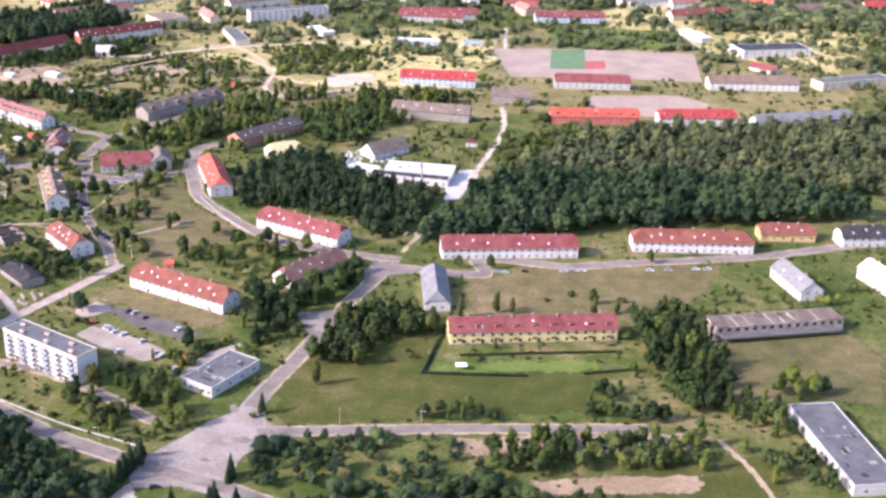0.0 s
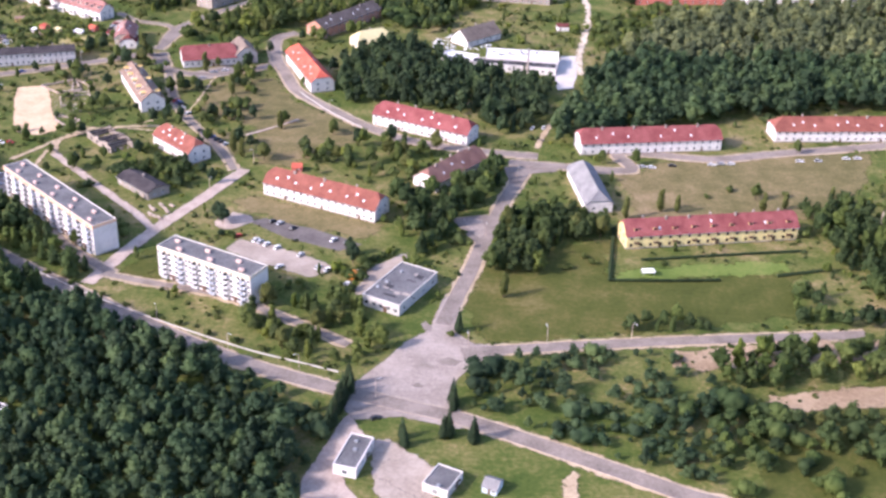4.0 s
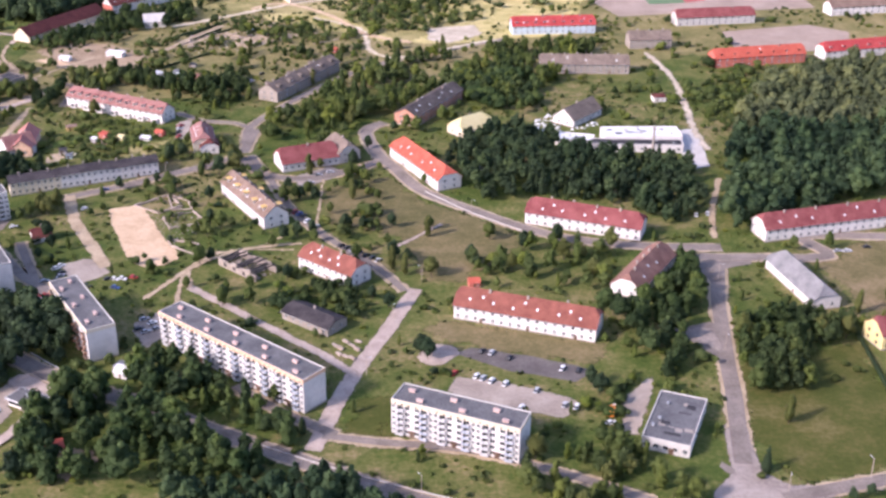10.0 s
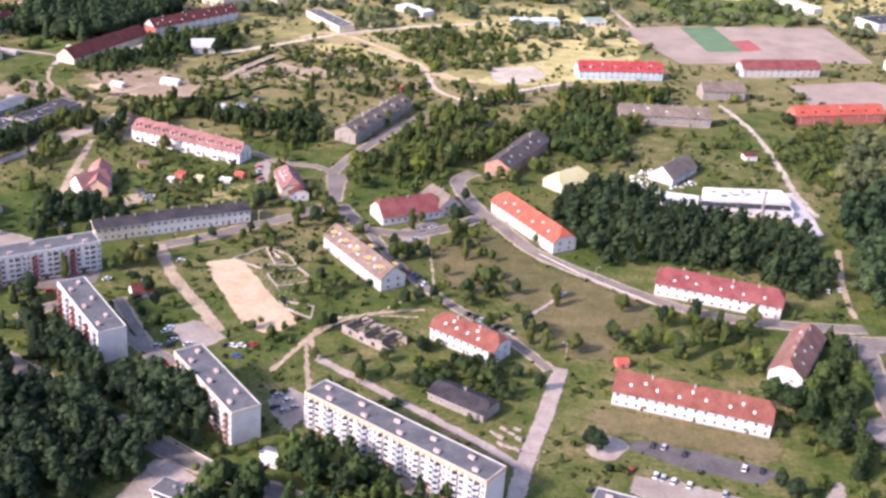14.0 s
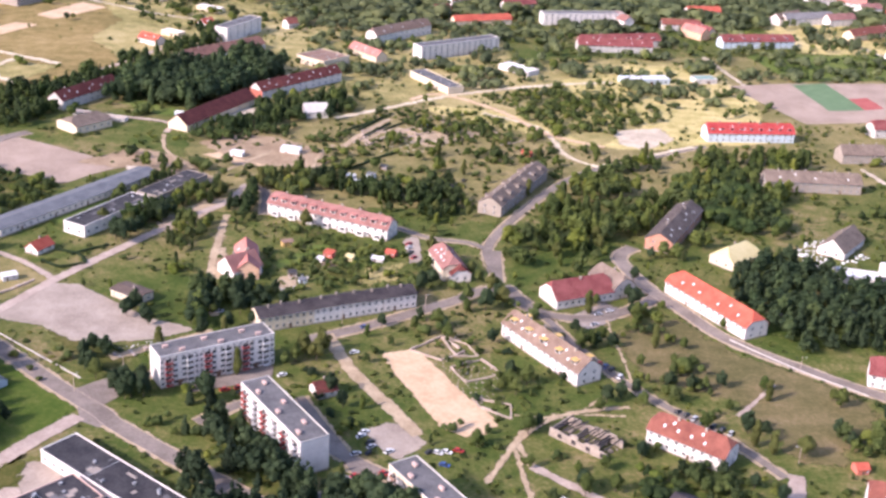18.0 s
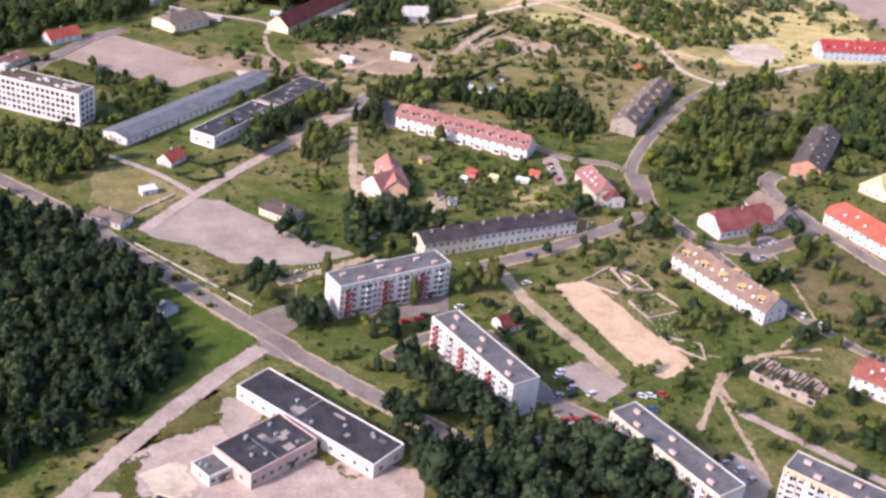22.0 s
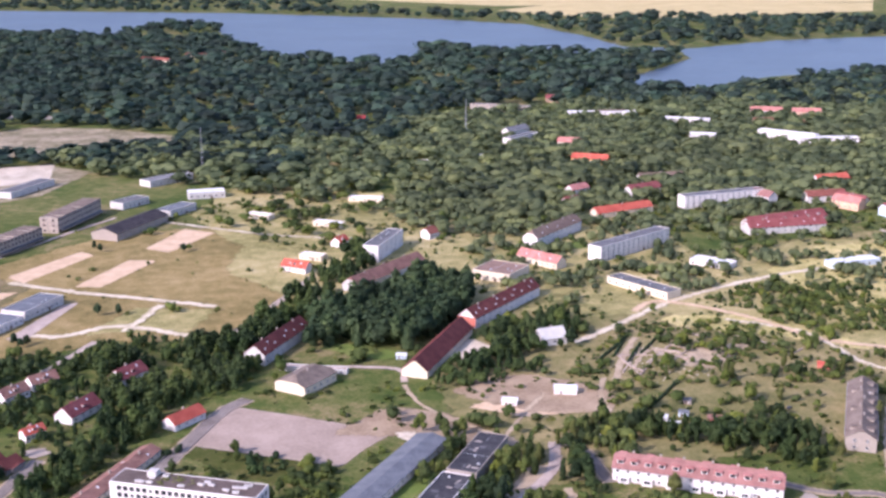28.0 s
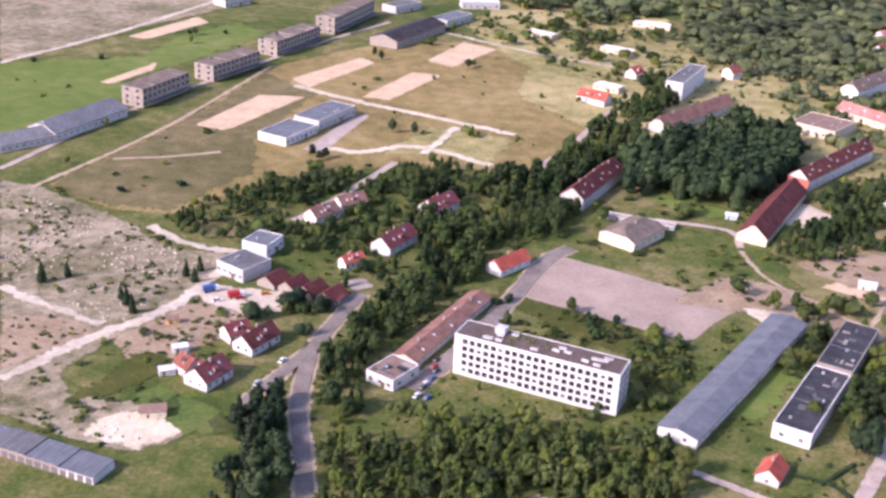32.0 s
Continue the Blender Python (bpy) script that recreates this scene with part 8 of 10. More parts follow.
def wood(name, label, outline, spacing, kinds, heights, seed, leaves=96, size=0.058, room=1.5, gaps=0.0, mat="leaf", flat=False, lawns=False, bare=True):
    """A wood as one object: trees of a few builds, each turned and scaled."""
    x, y, rng = scatter(outline, spacing, seed, room, gaps, lawns, bare)
    n = len(x)
    if not n:
        return 0
    builds = [crown_arrays(k, seed * 5 + i, leaves, size, k != "tuft") for i, k in enumerate(kinds)]
    pick = rng.integers(0, len(builds), n)
    qv, qf, tv, tf, leaf_tone, core_tone = [], [], [], [], [], []
    nq = nt = 0
    for i, (v, f, cv, cf) in enumerate(builds):
        idx = np.where(pick == i)[0]
        m = len(idx)
        if not m:
            continue
        a = rng.uniform(0, math.tau, m)
        h = rng.uniform(*heights, m) * rng.uniform(0.70, 1.28, m)
        w = h * rng.uniform(0.95, 1.35, m)
        if flat:
            w = h * rng.uniform(1.35, 2.0, m)
        c, s = np.cos(a) * w, np.sin(a) * w

        def put(q):
            o = np.empty((m, len(q), 3))
            o[:, :, 0] = q[None, :, 0] * c[:, None] - q[None, :, 1] * s[:, None] + x[idx][:, None]
            o[:, :, 1] = q[None, :, 0] * s[:, None] + q[None, :, 1] * c[:, None] + y[idx][:, None]
            o[:, :, 2] = q[None, :, 2] * h[:, None]
            return o.reshape(-1, 3)
        qv.append(put(v))
        qf.append((f[None] + (np.arange(m) * len(v))[:, None, None]).reshape(-1, 4) + nq)
        nq += m * len(v)
        tv.append(put(cv))
        tf.append((cf[None] + (np.arange(m) * len(cv))[:, None, None]).reshape(-1, 3) + nt)
        nt += m * len(cv)
        tone = np.clip(rng.normal(0, 0.55, m), -1, 1.2)
        leaf_tone.append(np.repeat(tone, len(v)))
        core_tone.append(np.repeat(tone, len(cv)))
    me = big_mesh(np.concatenate(qv), np.concatenate(qf), np.concatenate(tv), np.concatenate(tf), M[mat])
    me.attributes.new("tone", "FLOAT", "POINT").data.foreach_set("value", np.concatenate(leaf_tone + core_tone).astype(np.float32))
    tagged(new(name, me), label, "", "", "stuff")
    return n


def car(x, y, angle, paint):
    def make():
        bm = boxes((-2.1, 2.1, -0.85, 0.85, 0.28, 0.82))
        n = len(bm.faces)
        v = [bm.verts.new(p) for p in ((-1.75, -0.80, 0.82), (1.15, -0.80, 0.82), (1.15, 0.80, 0.82), (-1.75, 0.80, 0.82), (-1.25, -0.66, 1.42), (0.45, -0.66, 1.42), (0.45, 0.66, 1.42), (-1.25, 0.66, 1.42))]
        top = bm.faces.new((v[4], v[5], v[6], v[7]))
        for f in ((0, 1, 5, 4), (1, 2, 6, 5), (2, 3, 7, 6), (3, 0, 4, 7)):
            bm.faces.new([v[i] for i in f]).material_index = 1
        bmesh.ops.bevel(bm, geom=[e for e in bm.edges if len(e.link_faces) == 2 and e.link_faces[0].material_index == 0 and e.link_faces[1].material_index == 0], offset=0.12, segments=1, affect="EDGES")
        return mesh_from(bm, M["paint_" + paint], M["glass"])
    wheel = shared("wheel", lambda: wheel_mesh())
    ob = root("car", x, y, angle, {"white": "white", "silver": "silver grey", "red": "red", "blue": "blue", "dark": "black", "green": "green", "orange": "orange"}[paint] + " small car parked on the paving", "car", "parked cars")
    ob.location.z = surface(x, y)
    part("body", shared(("car", paint), make), None, ob)
    for sx in (-1.3, 1.3):
        for sy in (-0.8, 0.8):
            part("wheel", wheel, None, ob, at=pose(sx, sy, 0.31))
    return ob


def wheel_mesh():
    bm = bmesh.new()
    bmesh.ops.create_cone(bm, segments=12, radius1=0.31, radius2=0.31, depth=0.2, cap_ends=True)
    bmesh.ops.rotate(bm, verts=bm.verts, matrix=Matrix.Rotation(radians(90), 3, "X"))
    return mesh_from(bm, M["rubber"])


def surface(x, y):
    """The height of the paving at a spot."""
    ax, ay, z = np.array([x]), np.array([y]), 0.0
    for outline, h in YARDS:
        if inside(ax, ay, outline)[0]:
            z = max(z, h)
    for x0, y0, x1, y1, w, h in LANES:
        dx, dy = x1 - x0, y1 - y0
        s = min(1, max(0, ((x - x0) * dx + (y - y0) * dy) / (dx * dx + dy * dy + 1e-9)))
        if math.hypot(x - x0 - s * dx, y - y0 - s * dy) < w - 0.9:
            z = max(z, h)
    return z


def cars(angle, spots, paints):
    for i, (x, y) in enumerate(spots):
        car(x, y, angle + (i * 37 % 9 - 4), paints[i % len(paints)])


def hedge(pts, height):
    """A clipped hedge along a line, of dense small leaves over a dark core."""
    line = smooth_line(pts, 1.2)
    rng = np.random.default_rng(int(abs(line[0].x) + abs(line[0].y)))
    centres = np.array([(p.x, p.y, height * 0.5) for p in line])
    v, f = leaf_arrays(rng, centres, np.full(len(line), height * 0.6), len(line) * 26, 0.28, 0.8)
    cv = (ICO_V[None] * height * 0.5 + centres[:, None]).reshape(-1, 3)
    cf = (ICO_F[None] + (np.arange(len(line)) * len(ICO_V))[:, None, None]).reshape(-1, 3)
    v[:, 2] = np.maximum(v[:, 2], 0.02)
    tagged(new("hedge", big_mesh(v, f, cv, cf, M["leaf_dark"])), "clipped dark green hedge along a garden", "hedge")


def fence(pts, label):
    line = smooth_line(pts, 4.0)
    ob = tagged(new("fence"), label, "fence")
    for a, b in zip(line, line[1:]):
        d = b - a
        n = d.length
        p = shared(("fence_panel", round(n, 1)), lambda: mesh_from(boxes((0.1, n - 0.1, -0.08, 0.08, 0.0, 0.7)), M["plaster_pale"]))
        q = shared("fence_post", lambda: mesh_from(boxes((-0.1, 0.1, -0.1, 0.1, 0, 0.85)), M["plaster_worn"]))
        at = pose(a.x, a.y, 0, 0, 0, math.degrees(math.atan2(d.y, d.x)))
        part("panel", p, None, ob, at=at)
        part("post", q, None, ob, at=at)


def foundation(pts, height):
    a, b = Vector(pts[0]), Vector(pts[1])
    d = b - a
    rng = random.Random(int(abs(a.x) * 3))
    ob = root("foundation_wall", a.x, a.y, math.degrees(math.atan2(d.y, d.x)), "crumbling grey foundation wall in rubble", "ruin")
    n = max(2, int(d.length / 4.0))
    for i in range(n):
        part("block", boxes((i * d.length / n + 0.05, (i + 1) * d.length / n - 0.05, -0.35, 0.35, 0, height * rng.uniform(0.4, 1.3))), M["concrete_pale"], ob)


def mast(at, height):
    x, y = at
    ob = root("radio_mast", x, y, 0, "tall slender lattice radio mast above the forest", "mast")
    for k in range(3):
        a = k * math.tau / 3
        bm = bmesh.new()
        lo, hi = Vector((1.6 * math.cos(a), 1.6 * math.sin(a), 0)), Vector((0.3 * math.cos(a), 0.3 * math.sin(a), height))
        rows = [[bm.verts.new(p + Vector((dx, dy, 0))) for dx, dy in ((-0.15, -0.15), (0.15, -0.15), (0.15, 0.15), (-0.15, 0.15))] for p in (lo, hi)]
        for i in range(4):
            bm.faces.new((rows[0][i], rows[0][(i + 1) % 4], rows[1][(i + 1) % 4], rows[1][i]))
        part("leg", bm, M["metal_grey"], ob)
    for k in range(1, 9):
        r = 1.6 - 1.3 * k / 9 + 0.1
        part("brace", boxes((-r, r, -r, r, height * k / 9 - 0.06, height * k / 9 + 0.06)), M["metal_grey"], ob)


def lamps(spots):
    for x, y in spots:
        ob = root("street_lamp", x, y, (x * 7) % 360, "grey concrete street lamp at the roadside", "street lamp", "street lamps")
        pole = shared("lamp_pole", lambda: mesh_from(boxes((-0.09, 0.09, -0.09, 0.09, 0, 8.0)), M["concrete_pale"]))
        arm = shared("lamp_arm", lambda: mesh_from(boxes((0.0, 1.6, -0.05, 0.05, 8.0, 8.1)), M["metal_grey"]))
        head = shared("lamp_head", lambda: mesh_from(boxes((1.3, 2.0, -0.14, 0.14, 7.9, 8.05)), M["frame_white"]))
        part("pole", pole, None, ob)
        part("arm", arm, None, ob)
        part("head", head, None, ob)


def rubble(label, outline, spacing, sizes, seed, mat="plaster_pale", gaps=0.3):
    """Broken stones and slabs lying about."""
    x, y, rng = scatter(outline, spacing, seed, 0.3, gaps, False, False)
    n = len(x)
    box_v = np.array([(sx, sy, sz) for sz in (0, 1) for sy in (-1, 1) for sx in (-1, 1)], float)
    box_f = np.array([(4, 5, 7, 6), (0, 1, 5, 4), (1, 3, 7, 5), (3, 2, 6, 7), (2, 0, 4, 6)])
    a = rng.uniform(0, math.tau, n)
    r = rng.uniform(*sizes, n)
    v = np.repeat(box_v[None], n, 0) * rng.uniform(0.7, 1.15, (n, 8, 3))
    v *= np.stack([r, r * rng.uniform(0.4, 1.0, n), r * rng.uniform(0.3, 1.2, n)], 1)[:, None]
    o = np.empty_like(v)
    o[:, :, 0] = v[:, :, 0] * np.cos(a)[:, None] - v[:, :, 1] * np.sin(a)[:, None] + x[:, None]
    o[:, :, 1] = v[:, :, 0] * np.sin(a)[:, None] + v[:, :, 1] * np.cos(a)[:, None] + y[:, None]
    o[:, :, 2] = v[:, :, 2]
    f = (box_f[None] + (np.arange(n) * 8)[:, None, None]).reshape(-1, 4)
    tagged(new("rubble", big_mesh(o.reshape(-1, 3), f, np.zeros((0, 3)), np.zeros((0, 3), int), M[mat])), label, "", "", "stuff")


def truck(at, angle, paint):
    x, y = at
    ob = root("truck", x, y, angle, paint + " truck with a box body on bare ground", "truck")
    ob.location.z = surface(x, y)
    part("cargo_box", boxes((-3.6, 1.4, -1.2, 1.2, 0.95, 3.1)), M["paint_" + paint], ob)
    cab = boxes((1.55, 3.4, -1.15, 1.15, 0.6, 2.5))
    bmesh.ops.bevel(cab, geom=cab.edges[:], offset=0.15, segments=1, affect="EDGES")
    body = part("cab", cab, M["paint_white"], ob)
    part("windscreen", boxes((3.36, 3.43, -0.95, 0.95, 1.5, 2.25)), M["glass"], body)
    part("chassis", boxes((-3.5, 3.2, -0.5, 0.5, 0.5, 0.94)), M["paint_dark"], ob)
    for sx in (-2.4, 2.5):
        for sy in (-1.0, 1.0):
            part("wheel", shared("wheel", wheel_mesh), None, ob, at=pose(sx, sy, 0.48) @ Matrix.Diagonal((1.55, 1.3, 1.55, 1)))


def chimney_stack(at, height):
    x, y = at
    ob = root("chimney_stack", x, y, 0, "slender grey boiler chimney beside the warehouse", "chimney")
    bm = bmesh.new()
    bmesh.ops.create_cone(bm, segments=14, radius1=0.9, radius2=0.5, depth=height, cap_ends=True)
    bmesh.ops.translate(bm, verts=bm.verts, vec=(0, 0, height / 2))
    part("shaft", bm, M["plaster_worn"], ob)
    for z in (0.45, 0.75, 0.97):
        ring = bmesh.new()
        r = 0.9 - 0.4 * z + 0.06
        bmesh.ops.create_cone(ring, segments=14, radius1=r, radius2=r, depth=0.25, cap_ends=True)
        part("band", ring, M["metal_grey"], ob, at=pose(0, 0, height * z))



# woods
wood("young_wood", "dense young broadleaf wood beside the main road", [(-325.9, 426.8), (-276.2, 437.1), (-230.0, 412.0), (-207.3, 399.3), (-201.8, 386.4), (-178.5, 365.6), (-169.3, 339.8), (-168.5, 321.1), (-273.6, 299.5)], 5.0, ("broad", "broad", "pine"), (8, 12), 1, mat="leaf_pine")
wood("pine_wood", "tall dark pines between the road and the blocks", [(-376.8, 491.3), (-355.2, 499.2), (-331.8, 514.1), (-311.6, 496.4), (-285.4, 473.2), (-272.1, 454.0), (-299.0, 432.8), (-378.5, 440.9)], 5.2, ("pine", "broad", "spruce"), (10, 14.5), 2, mat="leaf_mid", gaps=0.22)
wood("pine_wood", "dark mixed wood beside the petrol kiosk", [(-467.1, 590.8), (-437.1, 576.4), (-415.1, 564.9), (-395.4, 527.5), (-395.9, 510.8), (-406.0, 523.9), (-409.5, 488.9), (-418.8, 479.6), (-437.3, 474.0)], 5, ("pine", "broad", "spruce"), (9, 14), 3, mat="leaf_dark")
wood("pine_wood", "tall dark pines beside the shopping pavilion", [(-445.8, 544.1), (-439.4, 562.1), (-423.8, 564.9), (-393.4, 559.5), (-379.5, 540.0), (-374.3, 520.4), (-379.7, 494.9), (-456.0, 494.1), (-449.9, 532.5)], 5, ("pine", "broad", "spruce"), (11, 16), 4, mat="leaf_dark")
wood("tree_belt", "belt of mixed trees in front of the blocks", [(-472.4, 614.6), (-461.8, 629.4), (-442.9, 616.2), (-441.4, 600.8), (-424.8, 576.5), (-421.7, 566.6), (-439.0, 569.3), (-454.0, 589.3)], 5.5, ("pine", "broad", "spruce"), (8, 12), 5, mat="leaf_dark", gaps=0.3)
# slope wood: part of its darkness is cloud shade in the leaf colour
wood("mixed_wood", "dense dark mixed wood on the slope", [(-664.4, 730.1), (-629.7, 726.9), (-607.2, 704.5), (-589.8, 719.1), (-570.6, 710.4), (-550.4, 664.2), (-544.1, 649.3), (-543.5, 628.9), (-533.7, 606.9), (-536.9, 586.1), (-548.4, 566.2), (-557.3, 556.2), (-570.9, 547.4), (-578.2, 539.2), (-587.6, 525.1), (-609.2, 510.7), (-638.8, 578.8)], 5, ("pine", "broad", "spruce"), (8, 12), 6, mat="leaf_dark")
wood("mixed_wood", "dense green wood beside the white block", [(-671.2, 799.7), (-627.0, 794.5), (-604.9, 792.4), (-582.2, 786.2), (-582.1, 770.4), (-593.4, 753.2), (-616.6, 755.6), (-661.5, 755.7)], 5, ("broad", "broad", "poplar"), (6, 10), 7)
wood("mixed_wood", "dense green wood in front of the derelict block", [(-702.2, 739.6), (-705.2, 777.2), (-697.3, 786.4), (-677.8, 787.5), (-666.1, 781.1), (-648.4, 788.1), (-632.6, 787.5), (-608.2, 778.3), (-592.2, 769.7), (-580.4, 757.5), (-598.2, 735.8)], 4.8, ("broad", "broad", "poplar"), (5, 8.5), 8, mat="leaf")
wood("mixed_wood", "dark wood between the road and the gardens", [(-738.3, 794.9), (-732.4, 802.9), (-716.4, 813.7), (-709.0, 745.1), (-735.0, 743.0), (-727.0, 775.0)], 4.8, ("pine", "broad", "spruce"), (8, 12), 9, mat="leaf_dark")
wood("mixed_wood", "dark trees along the curved road", [(-708.0, 814.2), (-706.5, 839.7), (-693.4, 879.0), (-679.8, 910.1), (-654.2, 938.3), (-640.9, 943.9), (-641.8, 925.1), (-660.2, 892.2), (-675.6, 864.3), (-689.6, 840.8), (-695.0, 819.1), (-690.1, 799.7), (-700.0, 799.1)], 5, ("pine", "broad", "spruce"), (7, 11), 10, mat="leaf_mid", gaps=0.15)
wood("garden_trees", "trees among the villas", [(-730.4, 876.2), (-703.9, 899.7), (-708.6, 934.7), (-717.7, 953.3), (-697.6, 979.5), (-681.1, 992.2), (-645.2, 966.9), (-630.6, 982.5), (-602.6, 1040.6), (-591.8, 1001.2), (-604.4, 963.8), (-637.7, 954.0), (-680.0, 924.9), (-702.7, 878.3)], 5.2, ("broad", "broad", "poplar"), (4, 8.5), 11, mat="leaf_mid", gaps=0.15, room=3.5)
wood("thicket", "long dark thicket along the meadow", [(-790.3, 953.2), (-785.3, 993.0), (-747.2, 1029.0), (-723.0, 1023.3), (-697.5, 1051.9), (-656.9, 1075.0), (-606.8, 1062.2), (-607.2, 1023.3), (-651.9, 1022.7), (-681.6, 1023.6), (-721.9, 939.9), (-749.1, 950.4)], 4.5, ("broad", "broad", "poplar"), (3, 6.5), 12, mat="leaf_mid", gaps=0.4)
wood("thicket", "shrubs and trees beside the derelict block", [(-578.5, 887.8), (-560.9, 861.4), (-566.1, 835.8), (-585.8, 805.9), (-588.3, 821.7), (-582.8, 848.1), (-590.6, 871.5)], 4.5, ("bush", "bush", "broad"), (3, 6), 13, gaps=0.1)
wood("park_pines", "dense old pines of a park", [(-560.6, 1024.1), (-551.3, 1073.1), (-520.9, 1114.1), (-468.5, 1161.1), (-438.6, 1126.2), (-461.0, 1060.4), (-503.6, 1016.3), (-542.2, 1034.4)], 5.5, ("pine", "broad", "spruce"), (13, 18), 14, mat="leaf_pine", gaps=0.12)
wood("park_pines", "pines along the street", [(-612.9, 1026.8), (-600.0, 1067.6), (-539.5, 1193.7), (-491.5, 1268.7), (-495.7, 1206.1), (-541.7, 1111.5), (-584.4, 1038.3), (-602.2, 985.2)], 5.5, ("pine", "broad", "spruce"), (8, 13), 15, mat="leaf_mid", gaps=0.42)
wood("thicket", "dark thicket beside the maroon hall", [(-476.0, 982.8), (-457.1, 1030.8), (-409.2, 1061.6), (-382.2, 1064.6), (-405.8, 1004.3), (-433.2, 994.2), (-473.1, 969.1)], 5, ("broad", "broad", "poplar"), (6, 11), 16, mat="leaf_mid", gaps=0.1)
wood("pine_forest", "dense green pine forest", [(-86.1, 620.1), (-71.1, 686.4), (-47.5, 753.9), (25.6, 763.1), (133.4, 772.7), (196.4, 734.5), (114.3, 706.9), (11.8, 675.3)], 6.0, ("pine", "broad", "pine"), (11, 16), 17, leaves=66, size=0.072, mat="leaf_pine")
wood("deciduous_wood", "lighter broadleaf forest behind the pines", [(-47.5, 753.9), (-17.7, 818.9), (11.5, 858.4), (34.2, 885.4), (137.2, 910.4), (219.6, 947.3), (313.2, 1011.2), (291.3, 788.6), (133.4, 772.7), (25.6, 763.1)], 6.4, ("broad", "broad", "pine"), (8, 14), 77, leaves=60, size=0.075, mat="leaf_hazy", gaps=0.08)
wood("thicket", "pale shrubs between a track and the forest", [(-71.1, 686.4), (-47.5, 753.9), (-17.7, 818.9), (11.5, 858.4), (39.9, 888.9), (-8.4, 899.3), (-34.4, 859.6), (-49.4, 803.6), (-57.4, 754.2)], 5.5, ("bush", "broad", "bush"), (2.5, 6), 81, gaps=0.25)
wood("pine_forest", "dark pines behind the orange-roofed house", [(-213.5, 718.7), (-207.5, 754.8), (-187.7, 777.2), (-142.2, 757.6), (-119.5, 726.7), (-83.0, 708.9), (-86.3, 658.9), (-112.1, 636.7), (-123.0, 656.1), (-178.0, 678.1), (-195.8, 662.2)], 5.4, ("pine", "broad", "spruce"), (8, 12), 18, mat="leaf_pine")
wood("scrub", "loose shrubs on waste ground", [(-115.7, 415.8), (-36.8, 430.1), (-18.4, 402.2), (-22.0, 361.7), (-41.1, 345.4), (-81.7, 354.6), (-115.7, 381.0)], 6, ("bush", "broad", "broad"), (3.5, 8), 19, gaps=0.3, mat="leaf_pine")
wood("tree_rows", "rows of tall trees on waste ground", [(-27.5, 421.0), (-5.0, 433.6), (26.7, 437.1), (66.0, 448.6), (62.1, 420.6), (20.9, 417.2), (-18.4, 402.2)], 6, ("broad", "broad", "poplar"), (8, 12), 20, gaps=0.05, mat="leaf")
wood("tree_rows", "mixed trees and shrubs on waste ground", [(-47.6, 385.5), (-16.2, 402.6), (-1.5, 390.0), (40.0, 393.7), (41.8, 372.9), (7.8, 367.0), (10.5, 341.3), (-29.3, 341.1), (-41.8, 358.2)], 6, ("broad", "bush", "broad"), (5, 10), 21, gaps=0.25, mat="leaf_mid")
wood("tree_rows", "trees beside the industrial hall", [(74.9, 488.9), (91.4, 502.6), (126.9, 504.0), (126.0, 498.5), (99.0, 483.2), (100.3, 424.6), (83.0, 408.9), (77.7, 441.7)], 6.5, ("broad", "broad", "poplar"), (7, 11), 23, gaps=0.4)
wood("deciduous_wood", "broadleaf wood beside the road bend", [(-304.1, 822.8), (-281.5, 869.9), (-242.3, 912.0), (-199.0, 930.6), (-143.1, 946.7), (-91.4, 942.8), (-156.5, 826.8), (-213.2, 844.6), (-249.2, 786.4), (-280.9, 760.0), (-325.6, 752.0), (-319.5, 782.0)], 6, ("broad", "broad", "poplar"), (8, 13), 24, gaps=0.5, room=4, mat="leaf")
wood("deciduous_wood", "trees behind the terraced house", [(-428.8, 896.2), (-398.8, 886.8), (-366.5, 861.9), (-340.9, 888.6), (-329.3, 849.9), (-346.1, 812.8), (-365.8, 839.4), (-403.3, 862.3), (-429.7, 867.6)], 5.5, ("broad", "broad", "poplar"), (7, 12), 25, mat="leaf_mid", gaps=0.05)
wood("deciduous_wood", "trees behind the gravel square", [(-686.2, 1051.3), (-640.1, 1035.8), (-598.1, 1068.1), (-574.4, 1099.0), (-571.0, 1024.5), (-597.8, 976.7), (-633.9, 961.2), (-645.1, 913.5), (-663.3, 919.9)], 6, ("broad", "broad", "poplar"), (7, 12), 26, mat="leaf_mid", gaps=0.3)
wood("thicket", "dark thicket on the building land", [(-499.8, 970.7), (-461.9, 1025.3), (-419.5, 1014.9), (-432.3, 970.0), (-464.1, 955.7), (-494.0, 951.6)], 5, ("broad", "broad", "poplar"), (4, 8), 27, mat="leaf_mid", gaps=0.1)
wood("scrub", "shrubs over old garden plots", [(-416.8, 982.5), (-364.3, 1035.2), (-303.3, 1033.0), (-260.9, 993.8), (-263.0, 932.7), (-322.5, 907.8), (-372.5, 938.5), (-421.1, 905.6)], 6, ("bush", "broad", "bush"), (2, 5), 28, gaps=0.35)
wood("scrub", "shrubs over sunlit fields", [(-287.1, 1079.2), (-227.7, 1096.2), (-194.6, 1025.9), (-212.5, 989.6), (-260.9, 993.8), (-295.1, 1034.3)], 6.5, ("bush", "broad"), (3, 6), 29, gaps=0.35)
wood("scrub", "shrubs over sunlit fields", [(-285.2, 1032.6), (-262.7, 1105.1), (-174.6, 1088.2), (-156.8, 1033.3), (-228.5, 988.1)], 7, ("bush", "broad"), (3, 6), 30, gaps=0.3)
